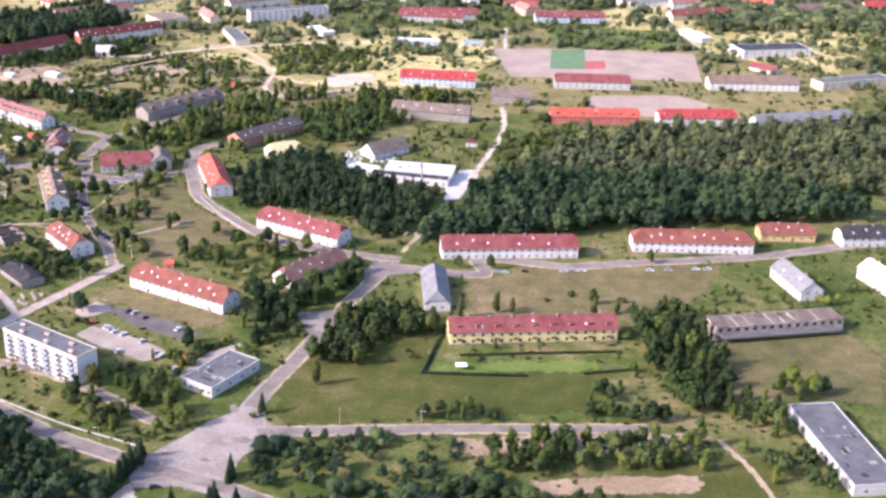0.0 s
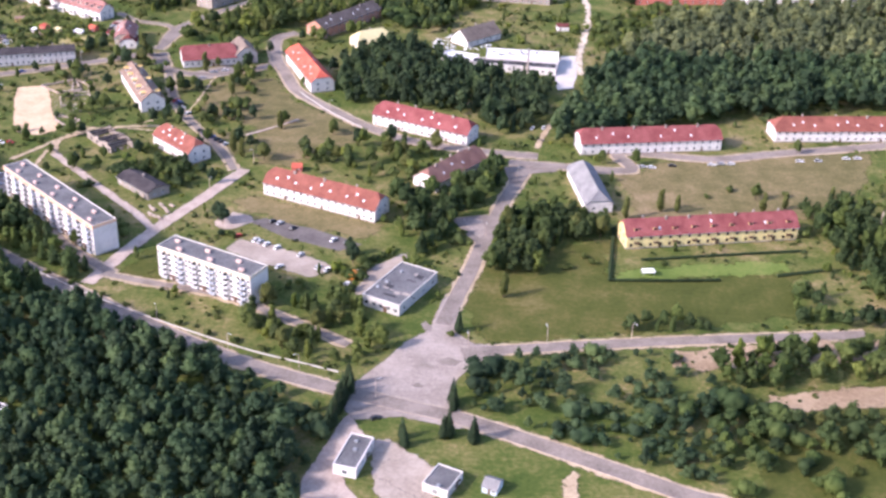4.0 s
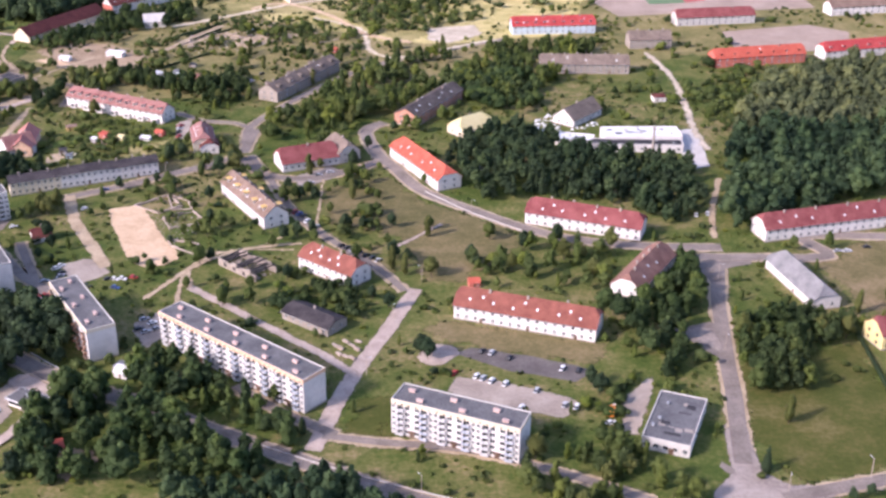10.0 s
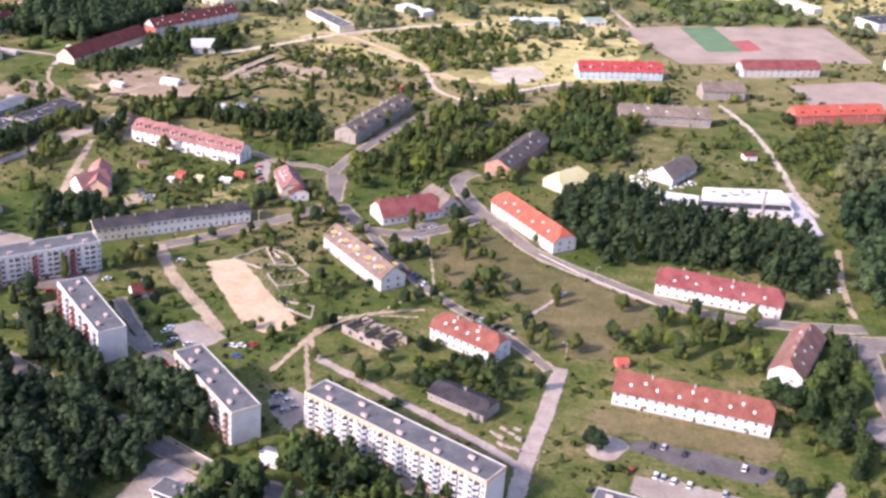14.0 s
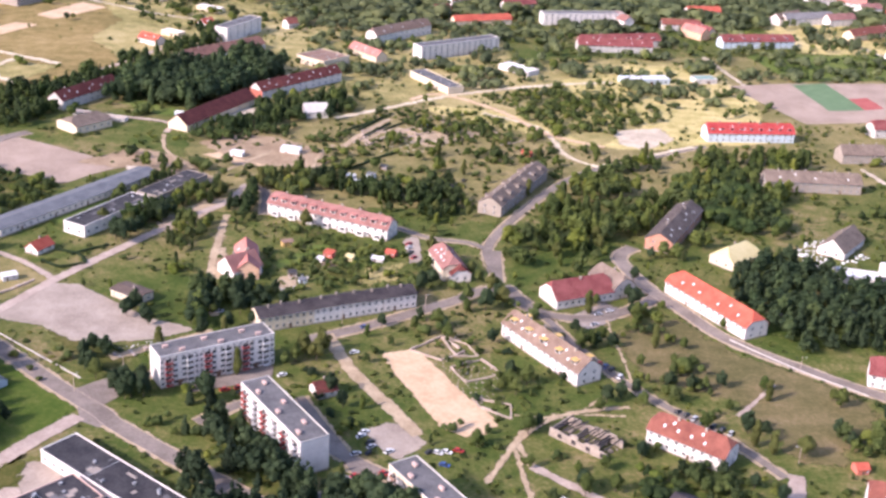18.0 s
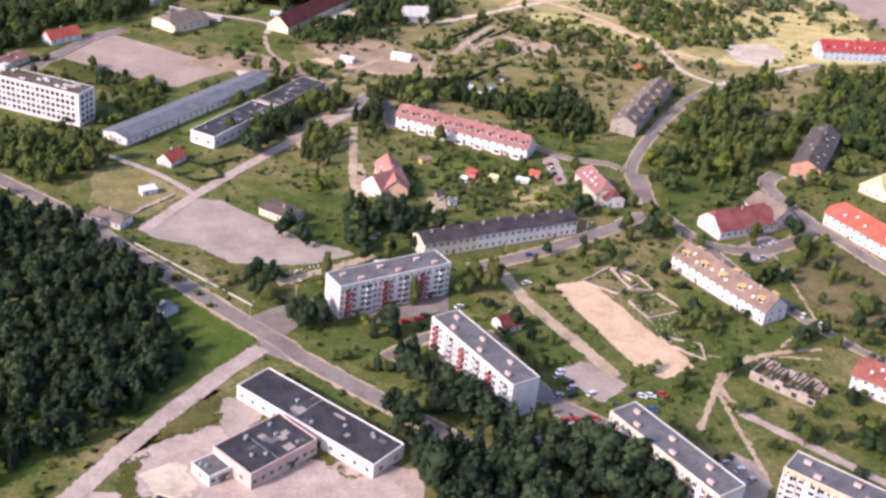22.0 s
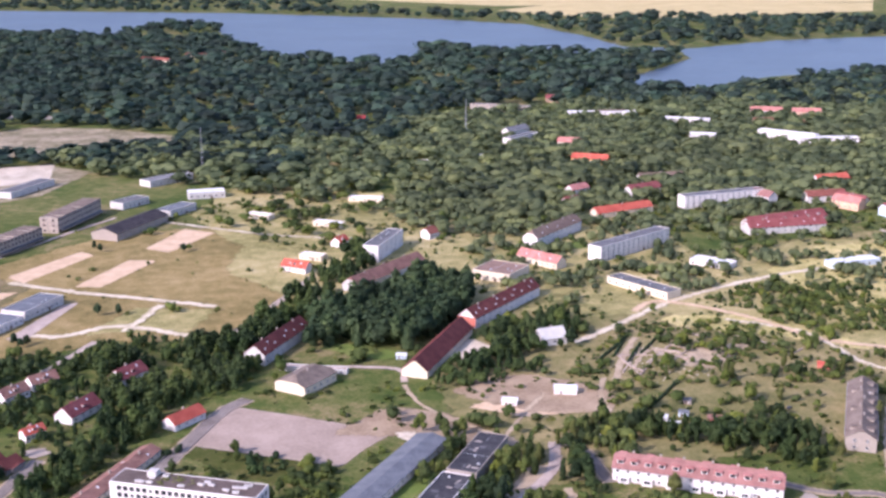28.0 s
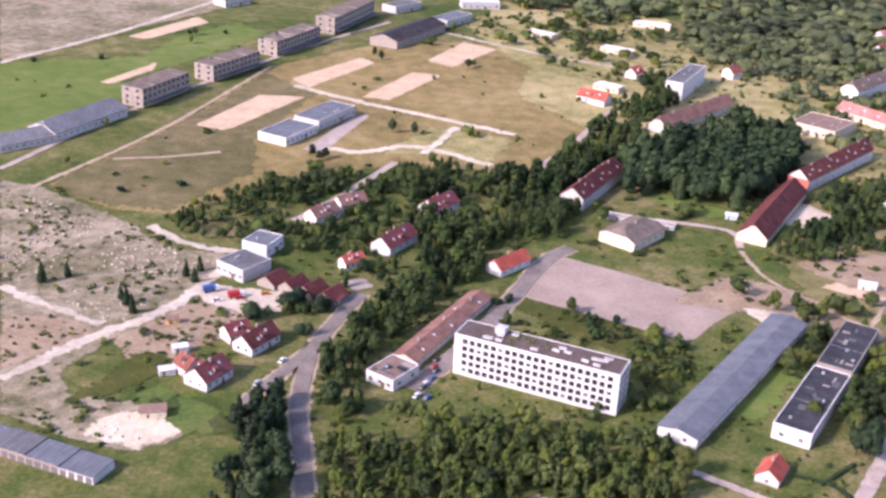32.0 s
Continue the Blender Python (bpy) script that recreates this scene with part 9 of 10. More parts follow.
wood("deciduous_wood", "trees between old houses", [(-382.4, 1018.1), (-263.1, 983.2), (-192.9, 915.2), (-130.3, 937.8), (-122.8, 869.3), (-80.9, 861.5), (-46.8, 933.7), (-49.3, 865.1), (-91.9, 801.6), (-177.9, 803.5), (-251.3, 829.9), (-303.5, 836.0), (-363.4, 841.2)], 7.5, ("broad", "broad", "poplar"), (4, 9), 31, gaps=0.70, room=4)
wood("deciduous_wood", "trees between gardens and houses", [(-300.3, 812.8), (-251.3, 829.9), (-199.4, 801.3), (-152.7, 806.2), (-178.4, 761.5), (-247.1, 774.9), (-291.0, 770.4)], 6, ("broad", "broad", "poplar"), (6, 11), 32, gaps=0.62, room=4.5)
wood("allotment_shrubs", "garden shrubs on allotments", [(-458.3, 764.1), (-438.8, 813.2), (-407.9, 795.6), (-368.9, 779.0), (-361.1, 749.9), (-371.1, 722.6), (-420.3, 707.4), (-441.4, 717.9)], 4.5, ("bush", "bush", "broad"), (1.5, 4), 33, gaps=0.4, leaves=60)
wood("garden_trees", "trees round the terraced houses", [(-526.8, 824.6), (-524.9, 898.4), (-483.4, 900.4), (-447.3, 827.3), (-404.8, 859.4), (-373.4, 850.1), (-368.2, 820.2), (-407.0, 881.1), (-443.2, 890.8), (-462.1, 857.2), (-467.8, 798.5), (-474.3, 755.6)], 6, ("broad", "broad", "poplar"), (6, 10), 34, gaps=0.3)
wood("garden_trees", "trees on the green between the houses", [(-283.8, 720.1), (-257.8, 713.1), (-253.2, 646.5), (-242.1, 628.9), (-245.6, 601.6), (-252.5, 628.9), (-273.6, 623.3), (-282.0, 652.5)], 6.5, ("broad", "bush", "broad"), (3, 8), 35, gaps=0.3)
wood("garden_trees", "old trees on the green behind the long house", [(-214.0, 596.2), (-187.9, 612.0), (-165.7, 617.4), (-141.7, 600.9), (-153.9, 561.4), (-174.2, 566.3), (-200.8, 576.1), (-211.9, 581.1)], 9, ("broad", "broad", "poplar"), (7, 11), 36, gaps=0.35)
wood("garden_trees", "dark trees round the old red-roofed house", [(-118.4, 600.8), (-95.5, 606.0), (-107.9, 560.8), (-126.0, 538.7), (-128.5, 502.7), (-142.1, 495.7), (-147.0, 518.5), (-158.4, 539.3), (-159.7, 550.2), (-136.9, 547.6)], 5.5, ("pine", "broad", "spruce"), (8, 13), 37, mat="leaf_mid")
wood("tree_group", "dark group of old trees beside the road", [(-117.8, 508.5), (-107.8, 530.8), (-89.2, 541.0), (-61.2, 535.2), (-57.9, 519.3), (-81.0, 511.9), (-90.1, 486.3), (-114.0, 479.5)], 5.5, ("broad", "broad", "poplar"), (9, 13), 38, mat="leaf_mid")
wood("tree_group", "tree group at the field edge", [(-62.5, 438.6), (-54.3, 451.6), (-38.4, 452.9), (-16.5, 450.6), (-17.8, 444.3)], 5, ("broad", "broad", "poplar"), (6, 9), 39, mat="leaf_mid")
wood("tree_group", "trees beside the yellow terrace", [(34.8, 563.7), (56.8, 578.3), (71.7, 545.1), (77.9, 508.2), (78.3, 471.9), (57.2, 463.1), (42.8, 504.2)], 6, ("broad", "broad", "poplar"), (8, 13), 40, gaps=0.18, mat="leaf_mid")
wood("tree_group", "trees along the field road", [(12.4, 459.6), (15.8, 482.9), (28.4, 485.3), (31.8, 463.2), (48.8, 463.9), (48.3, 454.4), (19.7, 451.4)], 6, ("broad", "broad", "poplar"), (6, 10), 22, gaps=0.2, mat="leaf_mid")
wood("tree_group", "trees at the flat-roofed service building", [(-207.5, 428.6), (-201.2, 445.4), (-184.0, 451.1), (-165.9, 448.4), (-147.2, 425.8), (-158.5, 402.8), (-179.5, 408.3)], 5.5, ("broad", "broad", "poplar"), (7, 10), 41, gaps=0.1)
wood("tree_group", "shrubs behind the service building", [(-172.0, 482.5), (-152.3, 503.3), (-146.4, 495.8), (-162.5, 462.6), (-176.5, 456.2)], 4.5, ("bush", "broad"), (3, 6), 42, gaps=0.2)
wood("tree_group", "trees beside the terrace street", [(-470.1, 739.4), (-456.0, 734.9), (-455.9, 700.6), (-467.3, 682.4), (-472.0, 700.1)], 6, ("broad", "broad", "poplar"), (8, 13), 43, mat="leaf_mid")
wood("tree_group", "trees in front of the school", [(-519.1, 819.6), (-499.1, 842.2), (-494.6, 821.6), (-511.9, 788.1)], 5.5, ("broad", "broad", "poplar"), (7, 11), 44, mat="leaf_mid")
wood("tree_group", "trees along the school drive", [(-475.1, 859.3), (-456.6, 868.8), (-435.7, 891.2), (-431.4, 855.9), (-451.6, 811.6), (-464.0, 824.1)], 6, ("broad", "broad", "poplar"), (7, 11), 45, gaps=0.1, mat="leaf_mid")
wood("tree_group", "dark trees beside the playground", [(-378.5, 471.9), (-370.1, 486.6), (-354.3, 467.4), (-368.2, 458.7), (-367.5, 441.0), (-376.4, 441.5)], 5.5, ("pine", "broad", "spruce"), (7, 11), 46, mat="leaf_dark")

wood("young_wood", "loose young trees between wood and road", [(-207.8, 407.4), (-191.9, 373.4), (-188.4, 335.2), (-174.7, 312.7), (-161.9, 314.8), (-161.4, 339.6), (-159.2, 369.5), (-162.5, 390.0), (-174.2, 376.4), (-190.5, 393.4)], 6.0, ("broad", "bush", "broad"), (3, 8), 82, gaps=0.42, mat="leaf_pine")
wood("tree_belt", "trees behind the petrol kiosk yard", [(-399.1, 528.2), (-375.9, 555.3), (-354.0, 517.7), (-350.3, 509.1), (-368.3, 518.3), (-387.0, 514.8)], 5.5, ("broad", "broad", "pine"), (6, 10), 83, mat="leaf_dark", gaps=0.2)
wood("garden_trees", "trees round a low derelict house", [(-301.9, 570.2), (-280.4, 582.8), (-260.4, 571.2), (-258.0, 550.7), (-269.6, 539.1), (-279.7, 561.6), (-293.5, 552.1)], 5.5, ("broad", "broad", "bush"), (4, 8), 84, mat="leaf_mid", gaps=0.2)
wood("garden_trees", "trees beside a burnt-out house", [(-200.8, 888.4), (-159.8, 913.5), (-144.4, 850.6), (-153.1, 811.8), (-181.6, 807.3), (-203.8, 840.6)], 6, ("broad", "broad", "bush"), (6, 10), 85, mat="leaf_mid", gaps=0.3)
wood("garden_trees", "dark trees round family houses", [(-741.5, 877.8), (-728.4, 892.7), (-709.3, 892.1), (-703.6, 865.2), (-712.5, 853.1), (-722.9, 865.8), (-734.2, 866.2)], 5, ("broad", "broad", "bush"), (5, 9), 86, mat="leaf_dark", gaps=0.15, room=2.0)
wood("garden_trees", "trees on the school lawn", [(-599.7, 889.1), (-576.4, 912.4), (-569.8, 888.3), (-579.7, 856.1), (-598.5, 856.7)], 6, ("bush", "broad", "bush"), (2, 6), 87, mat="leaf_mid", gaps=0.35)
wood("tree_rows", "trees along the wall of the industrial hall", [(100.1, 463.9), (114.5, 488.6), (119.9, 436.4), (116.0, 414.7), (101.9, 420.9)], 6, ("broad", "broad", "poplar"), (7, 11), 88, gaps=0.2, mat="leaf_mid")
wood("garden_trees", "garden trees between villas and thicket", [(-767.6, 1006.4), (-725.3, 1053.2), (-681.8, 1032.0), (-697.4, 976.0), (-716.7, 940.3), (-750.9, 943.7)], 5.6, ("broad", "bush", "broad"), (3, 8), 89, mat="leaf_mid", gaps=0.32, room=3.0)
wood("mixed_wood", "young trees between slope wood and path", [(-542.0, 602.9), (-537.1, 621.5), (-527.5, 614.5), (-525.4, 600.2), (-535.1, 582.9), (-546.5, 565.3), (-554.1, 552.0), (-562.7, 543.5), (-566.2, 563.2), (-551.5, 582.2)], 5, ("broad", "broad", "bush"), (4, 8), 90, mat="leaf_dark", gaps=0.1)

# forests further off; round the town their leaves are lightened to imitate haze
wood("far_forest", "forest round the northern town", [(-208.7, 1427.2), (-76.7, 1492.6), (142.9, 1581.8), (398.9, 1559.6), (622.0, 1531.8), (494.9, 1290.8), (300.3, 1296.9), (235.7, 1312.8), (134.7, 1267.3), (103.4, 1392.3), (-88.1, 1338.6), (-183.7, 1304.9)], 11.6, ("mound", "mound", "mound"), (8.0, 12.8), 47, leaves=12, size=0.21, flat=True, room=9.0, mat="leaf_hazy", gaps=0.15)
wood("far_forest", "forest round the northern town", [(-450.5, 1374.5), (-394.9, 1495.9), (-211.7, 1625.2), (6.9, 1634.8), (255.4, 1743.5), (775.8, 1823.5), (622.0, 1531.8), (398.9, 1559.6), (142.9, 1581.8), (-76.7, 1492.6), (-243.6, 1353.5), (-319.7, 1278.4)], 13.4, ("mound", "mound", "mound"), (8.0, 13.6), 48, leaves=12, size=0.21, flat=True, room=9.0, mat="leaf_hazy", gaps=0.08)
wood("far_forest", "forest at the far edge of town", [(-858.3, 1641.6), (-609.9, 1797.2), (-216.5, 1949.5), (662.0, 2261.2), (1318.9, 2427.4), (975.0, 1872.4), (255.4, 1743.5), (6.9, 1634.8), (-211.7, 1625.2), (-395.9, 1503.5), (-523.2, 1428.0), (-699.4, 1589.1)], 15.8, ("mound", "mound", "mound"), (8.8, 14.4), 49, leaves=12, size=0.21, flat=True, room=9.0, mat="leaf_hazy", gaps=0.05)
# lakeside forests: their leaf colour carries cloud shade and haze
wood("far_forest", "forest towards the lake in painted cloud shade", [(-1274.4, 2622.1), (-1009.5, 2715.3), (-603.0, 2484.5), (-306.9, 2154.9), (29.6, 2153.1), (145.4, 2078.9), (503.3, 2269.4), (856.1, 2262.2), (488.9, 1780.0), (261.0, 1850.8), (-139.8, 2005.3), (-308.3, 1970.1), (-406.5, 1698.7), (-550.5, 1720.7), (-709.3, 1804.9), (-1076.5, 1910.0)], 24.96, ("mound", "mound", "mound"), (13, 19), 50, leaves=12, size=0.21, flat=True, room=3.0, mat="leaf_far_shaded")
wood("far_forest", "forest on the lake shore in painted cloud shade", [(-1702.2, 3686.6), (-1147.0, 3591.2), (-856.1, 3372.4), (-566.9, 3259.0), (-487.2, 2823.9), (-350.6, 2639.2), (-252.5, 2552.8), (-161.8, 2979.4), (-30.8, 2793.0), (175.3, 2690.9), (328.5, 2658.9), (294.1, 2574.6), (81.6, 2271.0), (22.5, 2133.3), (-309.1, 2142.0), (-603.2, 2467.2), (-1006.2, 2694.8), (-1375.4, 2655.4)], 31.2, ("mound", "mound", "mound"), (14, 20), 51, leaves=12, size=0.21, flat=True, room=3.0, mat="leaf_far_shaded")
wood("far_forest", "forest on the peninsula in painted cloud shade", [(-861.2, 3442.1), (-736.5, 3757.6), (-587.1, 3694.6), (-576.1, 3471.2), (-726.3, 3423.3)], 34.32, ("mound", "mound", "mound"), (14, 20), 52, leaves=12, size=0.21, flat=True, room=3.0, mat="leaf_far_shaded")
wood("far_forest", "wooded far shore of the lake", [(-2133.5, 5047.0), (-1310.4, 4631.7), (-492.8, 4251.8), (50.1, 3812.2), (233.0, 3562.2), (270.6, 3180.2), (269.3, 2856.9), (391.1, 2781.4), (650.1, 2922.3), (900.9, 2956.2), (1351.9, 2913.1), (1581.7, 3214.8), (1208.4, 3487.4), (889.7, 3583.3), (371.6, 3769.6), (-149.9, 4303.4), (-1361.2, 4955.0), (-2239.2, 5380.5)], 53.04, ("mound", "mound", "mound"), (16, 24), 53, leaves=12, size=0.21, flat=True, room=3.0, mat="leaf_far_shaded")
wood("far_forest", "wooded far hills", [(-2253.5, 5425.5), (-209.6, 4430.1), (-93.2, 4773.3), (-2502.6, 6211.4)], 74.88, ("mound", "mound", "mound"), (18, 26), 54, leaves=12, size=0.21, flat=True, room=3.0, mat="leaf_far_shaded")
wood("far_forest", "forest beyond the factory row in painted cloud shade", [(-847.5, 1540.4), (-791.5, 1583.2), (-736.1, 1631.1), (-627.9, 1640.5), (-553.1, 1534.3), (-500.7, 1614.1), (-565.6, 1713.9), (-639.8, 1828.0), (-743.7, 1916.3), (-845.1, 1915.3), (-1041.2, 1913.4), (-982.9, 1682.1)], 14.04, ("mound", "mound", "mound"), (10, 15), 55, leaves=12, size=0.21, flat=True, room=3.0, gaps=0.05, mat="leaf_far_shaded")
wood("far_forest", "town forest with scattered houses", [(-474.9, 1392.3), (-403.1, 1562.3), (-294.6, 1571.3), (-112.0, 1566.2), (43.6, 1501.2), (-19.1, 1300.6), (-69.6, 1333.6), (-178.8, 1289.6), (-277.5, 1214.8), (-306.4, 1315.1), (-381.4, 1252.9), (-437.6, 1282.3)], 9.8, ("mound", "mound", "mound"), (4.8, 8.5), 56, leaves=12, size=0.21, flat=True, room=10.0, gaps=0.3, mat="leaf_hazy")
wood("far_forest", "town forest with scattered houses", [(-452.7, 1708.8), (-344.8, 1953.4), (-212.2, 1873.4), (83.8, 2033.0), (387.4, 2100.9), (511.6, 2002.6), (99.3, 1489.6), (-112.0, 1566.2), (-294.6, 1571.3), (-415.3, 1558.7)], 11.7, ("mound", "mound", "mound"), (6.4, 11.0), 57, leaves=12, size=0.21, flat=True, room=9.0, mat="leaf_hazy", gaps=0.18)
wood("far_trees", "trees between allotments", [(-577.4, 1485.5), (-474.2, 1546.9), (-468.7, 1368.9), (-503.6, 1259.4), (-551.2, 1304.8), (-574.0, 1368.6)], 14.04, ("mound", "mound", "mound"), (6, 10), 58, leaves=12, size=0.21, flat=True, room=3.0, gaps=0.4)
wood("far_trees", "trees round sheds", [(-621.5, 1318.7), (-582.2, 1391.7), (-554.3, 1269.4), (-597.4, 1260.8)], 15.6, ("mound", "mound", "mound"), (6, 10), 59, leaves=12, size=0.21, flat=True, room=3.0, gaps=0.3)

# low growth all over the open ground
wood("grass_tufts", "weeds and small shrubs over the open ground", [(-760, 420), (-380, 380), (60, 400), (220, 560), (200, 820), (-700, 900)], 5.2, ("tuft", "tuft", "tuft"), (0.5, 1.6), 71, leaves=9, size=0.36, gaps=0.48, room=0.4, flat=True, lawns=True)
wood("grass_tufts", "weeds and shrubs over fields and gardens", [(-900, 860), (200, 780), (420, 1000), (350, 1400), (-500, 1500), (-950, 1250)], 7.5, ("tuft", "tuft", "tuft"), (0.8, 2.4), 72, leaves=9, size=0.36, gaps=0.56, room=0.6, flat=True)
wood("small_trees", "young trees and tall shrubs in gardens", [(-760, 440), (-380, 420), (60, 440), (220, 600), (200, 820), (-700, 900)], 12, ("broad", "poplar", "bush"), (2.5, 6), 73, leaves=58, size=0.075, gaps=0.56, room=1.2, lawns=True)
wood("small_trees", "trees and tall shrubs over fields and gardens", [(-900, 880), (200, 800), (420, 1000), (350, 1400), (-500, 1500), (-950, 1250)], 15, ("broad", "bush", "mound"), (3, 8), 74, leaves=32, size=0.12, gaps=0.62, room=1.5)
wood("small_trees", "dark thickets round far houses", [(-420, 1080), (350, 1060), (500, 1400), (300, 1600), (-450, 1500)], 10, ("broad", "bush", "mound"), (5, 10), 75, leaves=26, size=0.135, gaps=0.60, room=1.5, mat="leaf_hazy")
wood("grass_tufts", "weeds and low shrubs on waste ground", [(-882.4, 1010.1), (-808.0, 968.7), (-754.9, 935.6), (-764.7, 873.6), (-789.6, 852.2), (-804.0, 824.5), (-817.0, 799.6)], 5, ("tuft", "tuft"), (0.5, 1.8), 60, leaves=10, size=0.34, gaps=0.5, flat=True, bare=False)
wood("grass_tufts", "weeds on the building land", [(-804.0, 824.5), (-771.5, 873.1), (-739.9, 896.7), (-739.1, 837.5), (-758.5, 803.2), (-748.8, 781.7), (-779.0, 773.2), (-814.7, 792.3)], 5, ("tuft", "tuft"), (0.5, 1.8), 61, leaves=10, size=0.34, gaps=0.5, flat=True, bare=False)

# single trees
trees("bush", 4, [(10.6, 374.0), (15.2, 361.9), (24.8, 368.0), (33.8, 389.6), (42.0, 389.7), (38.7, 373.9), (53.5, 381.7), (60.8, 367.7), (45.7, 363.4), (72.8, 376.5)])
trees("broad_olive", 6, [(19.5, 370.4), (7.7, 387.9), (31.0, 377.7), (51.5, 392.1), (67.9, 384.3)])
trees("broad_dark", 11, [(-470.1, 692.4), (-453.4, 688.0), (-451.4, 720.8), (-464.3, 679.9)])
trees("spruce", 9, [(-160.7, 393.9), (-161.1, 381.9), (-158.8, 388.9), (-162.1, 376.8), (-121.4, 382.4), (-113.3, 365.6), (-122.0, 367.9), (-136.9, 360.3), (-162.5, 368.7), (-122.3, 435.9), (-771.2, 911.2), (-766.6, 905.8), (-794.0, 887.0), (-786.6, 874.5), (-821.4, 906.9), (-830.5, 900.5), (-766.1, 917.5), (-790.5, 881.9), (-136.8, 360.6), (-121.9, 387.7), (-113.5, 364.7), (-123.8, 366.5)])
trees("poplar", 11, [(-32.6, 555.1), (-24.7, 554.7), (16.4, 558.8), (28.2, 565.9), (-49.8, 544.8), (52.4, 575.6), (-105.2, 464.4), (-246.6, 593.9), (-241.1, 588.8), (-265.4, 674.8), (-288.7, 709.0), (-229.0, 628.9), (-455.0, 682.7), (-413.0, 673.0), (-446.7, 646.6), (-480.2, 663.5), (-293.0, 864.8), (-204.3, 939.5), (-447.5, 869.7), (-473.8, 840.9)])
trees("broad_olive", 11, [(-157.2, 583.0), (-159.7, 601.0), (-143.7, 611.8), (-167.4, 601.1), (-229.3, 586.2), (-192.6, 590.9), (-105.4, 525.5), (-73.9, 523.1), (-62.4, 524.2), (-200.1, 445.5), (-177.6, 431.1), (-169.3, 435.8), (-188.6, 414.9), (-420.3, 670.8), (-412.2, 666.8), (-332.0, 729.8), (-328.4, 714.5), (-421.7, 807.2), (-585.7, 757.4), (-580.8, 768.8), (-525.9, 805.9), (-511.6, 800.6), (-419.7, 664.1), (-414.9, 659.2)])
trees("broad", 9, [(-363.6, 741.9), (-336.8, 742.3), (-329.2, 730.8), (-346.1, 708.3), (-357.3, 680.7), (-419.8, 667.5), (-423.5, 658.2), (-300.0, 671.3), (-294.4, 674.6), (-288.6, 681.2), (-267.4, 702.1), (-328.2, 640.5), (-339.6, 634.7), (-333.8, 602.2), (-319.4, 561.4), (-308.0, 563.5), (-292.3, 485.7), (-502.5, 642.3), (-493.3, 631.7), (-428.1, 616.4), (-464.6, 724.3), (-462.8, 709.7), (-371.5, 689.3), (-361.0, 691.9), (-344.8, 719.0), (-328.0, 730.0), (-329.1, 685.9), (-335.5, 639.9), (-334.1, 632.4), (-57.6, 607.1), (-40.4, 608.3), (47.1, 635.3), (15.6, 574.1), (-263.0, 606.1), (-228.2, 636.9), (-199.6, 624.5)])
trees("broad_dark", 10, [(-441.4, 717.9), (-430.5, 710.8), (-445.1, 707.1), (-467.8, 717.5), (-469.6, 706.8), (-460.1, 706.9), (-172.9, 492.9), (-170.9, 485.8), (-491.3, 631.7), (-488.8, 626.5), (-483.1, 635.3), (-481.8, 628.3), (-507.4, 665.0), (-501.3, 661.2), (-408.8, 632.1), (-404.4, 621.5), (-465.2, 719.3), (-245.9, 604.0), (-263.1, 589.6), (-236.9, 517.2), (-234.1, 514.8), (-184.7, 611.7), (-167.8, 619.8)])
trees("broad_dark", 8, [(-364.0, 754.1), (-346.8, 717.3), (-368.1, 700.9), (-358.0, 691.2), (-338.4, 677.3), (-334.3, 647.7), (-386.1, 692.3), (-329.1, 606.0), (-293.4, 585.3), (-298.8, 689.0), (-291.6, 675.5), (-284.4, 675.2), (-264.6, 687.7), (-268.5, 638.8), (-259.9, 636.6), (-246.0, 639.7), (-245.8, 605.7), (-239.6, 602.1), (-210.4, 600.8), (-208.2, 593.6), (-257.3, 748.0), (-241.9, 775.6), (-268.4, 706.9), (-291.0, 630.1), (-284.1, 633.4), (-297.5, 626.8), (-266.1, 573.0), (-255.9, 566.1), (-249.0, 556.7), (-319.4, 566.2)])
trees("broad", 7, [(-346.2, 707.5), (-345.3, 634.1), (-276.2, 657.5), (-253.1, 638.2), (-252.7, 673.9), (-261.2, 656.9), (-228.8, 591.3), (-227.0, 638.9), (-200.7, 629.9), (-227.7, 695.8), (-283.1, 717.4), (-294.7, 717.8), (-308.8, 577.9), (-336.6, 579.2), (-354.5, 593.3), (-302.2, 619.4), (-282.8, 624.4), (-314.5, 792.7), (-301.5, 783.0), (-285.9, 760.1), (-273.6, 751.1), (-319.1, 774.4)])
trees("bush", 3, [(-233.1, 555.7), (-222.6, 562.3), (-247.7, 567.2), (-313.6, 671.2), (-305.2, 684.5), (-297.7, 658.6), (-332.3, 652.4), (-324.3, 646.4), (-343.8, 612.7), (-290.8, 586.8), (-338.0, 582.4), (-353.6, 592.3), (-229.1, 503.3), (-226.3, 501.4), (31.5, 579.7), (-8.3, 572.6), (4.7, 583.3), (-77.7, 492.2), (-67.5, 498.0), (-124.8, 431.5), (-70.7, 502.7), (-538.1, 660.6), (-524.3, 640.3), (-345.4, 668.0), (-339.2, 647.7), (-342.2, 628.7), (-347.0, 591.6), (-389.6, 667.2), (-376.3, 689.2), (-419.5, 788.1), (-493.7, 748.9), (-529.1, 649.4)])
trees("bush_dark", 4, [(-412.9, 628.5), (-409.3, 614.7), (-402.0, 608.0), (-351.0, 628.7), (-332.3, 668.2), (-416.9, 646.9), (-524.2, 847.2), (-543.7, 852.7), (-636.0, 894.1), (-630.9, 897.2), (-586.6, 882.0), (-604.4, 893.8), (-792.9, 1019.8), (-820.9, 1008.7), (-889.6, 1257.7), (-843.1, 1339.6), (-816.1, 1344.4), (-932.1, 1243.3), (-232.3, 503.3), (-311.3, 646.4), (-306.2, 546.0)])
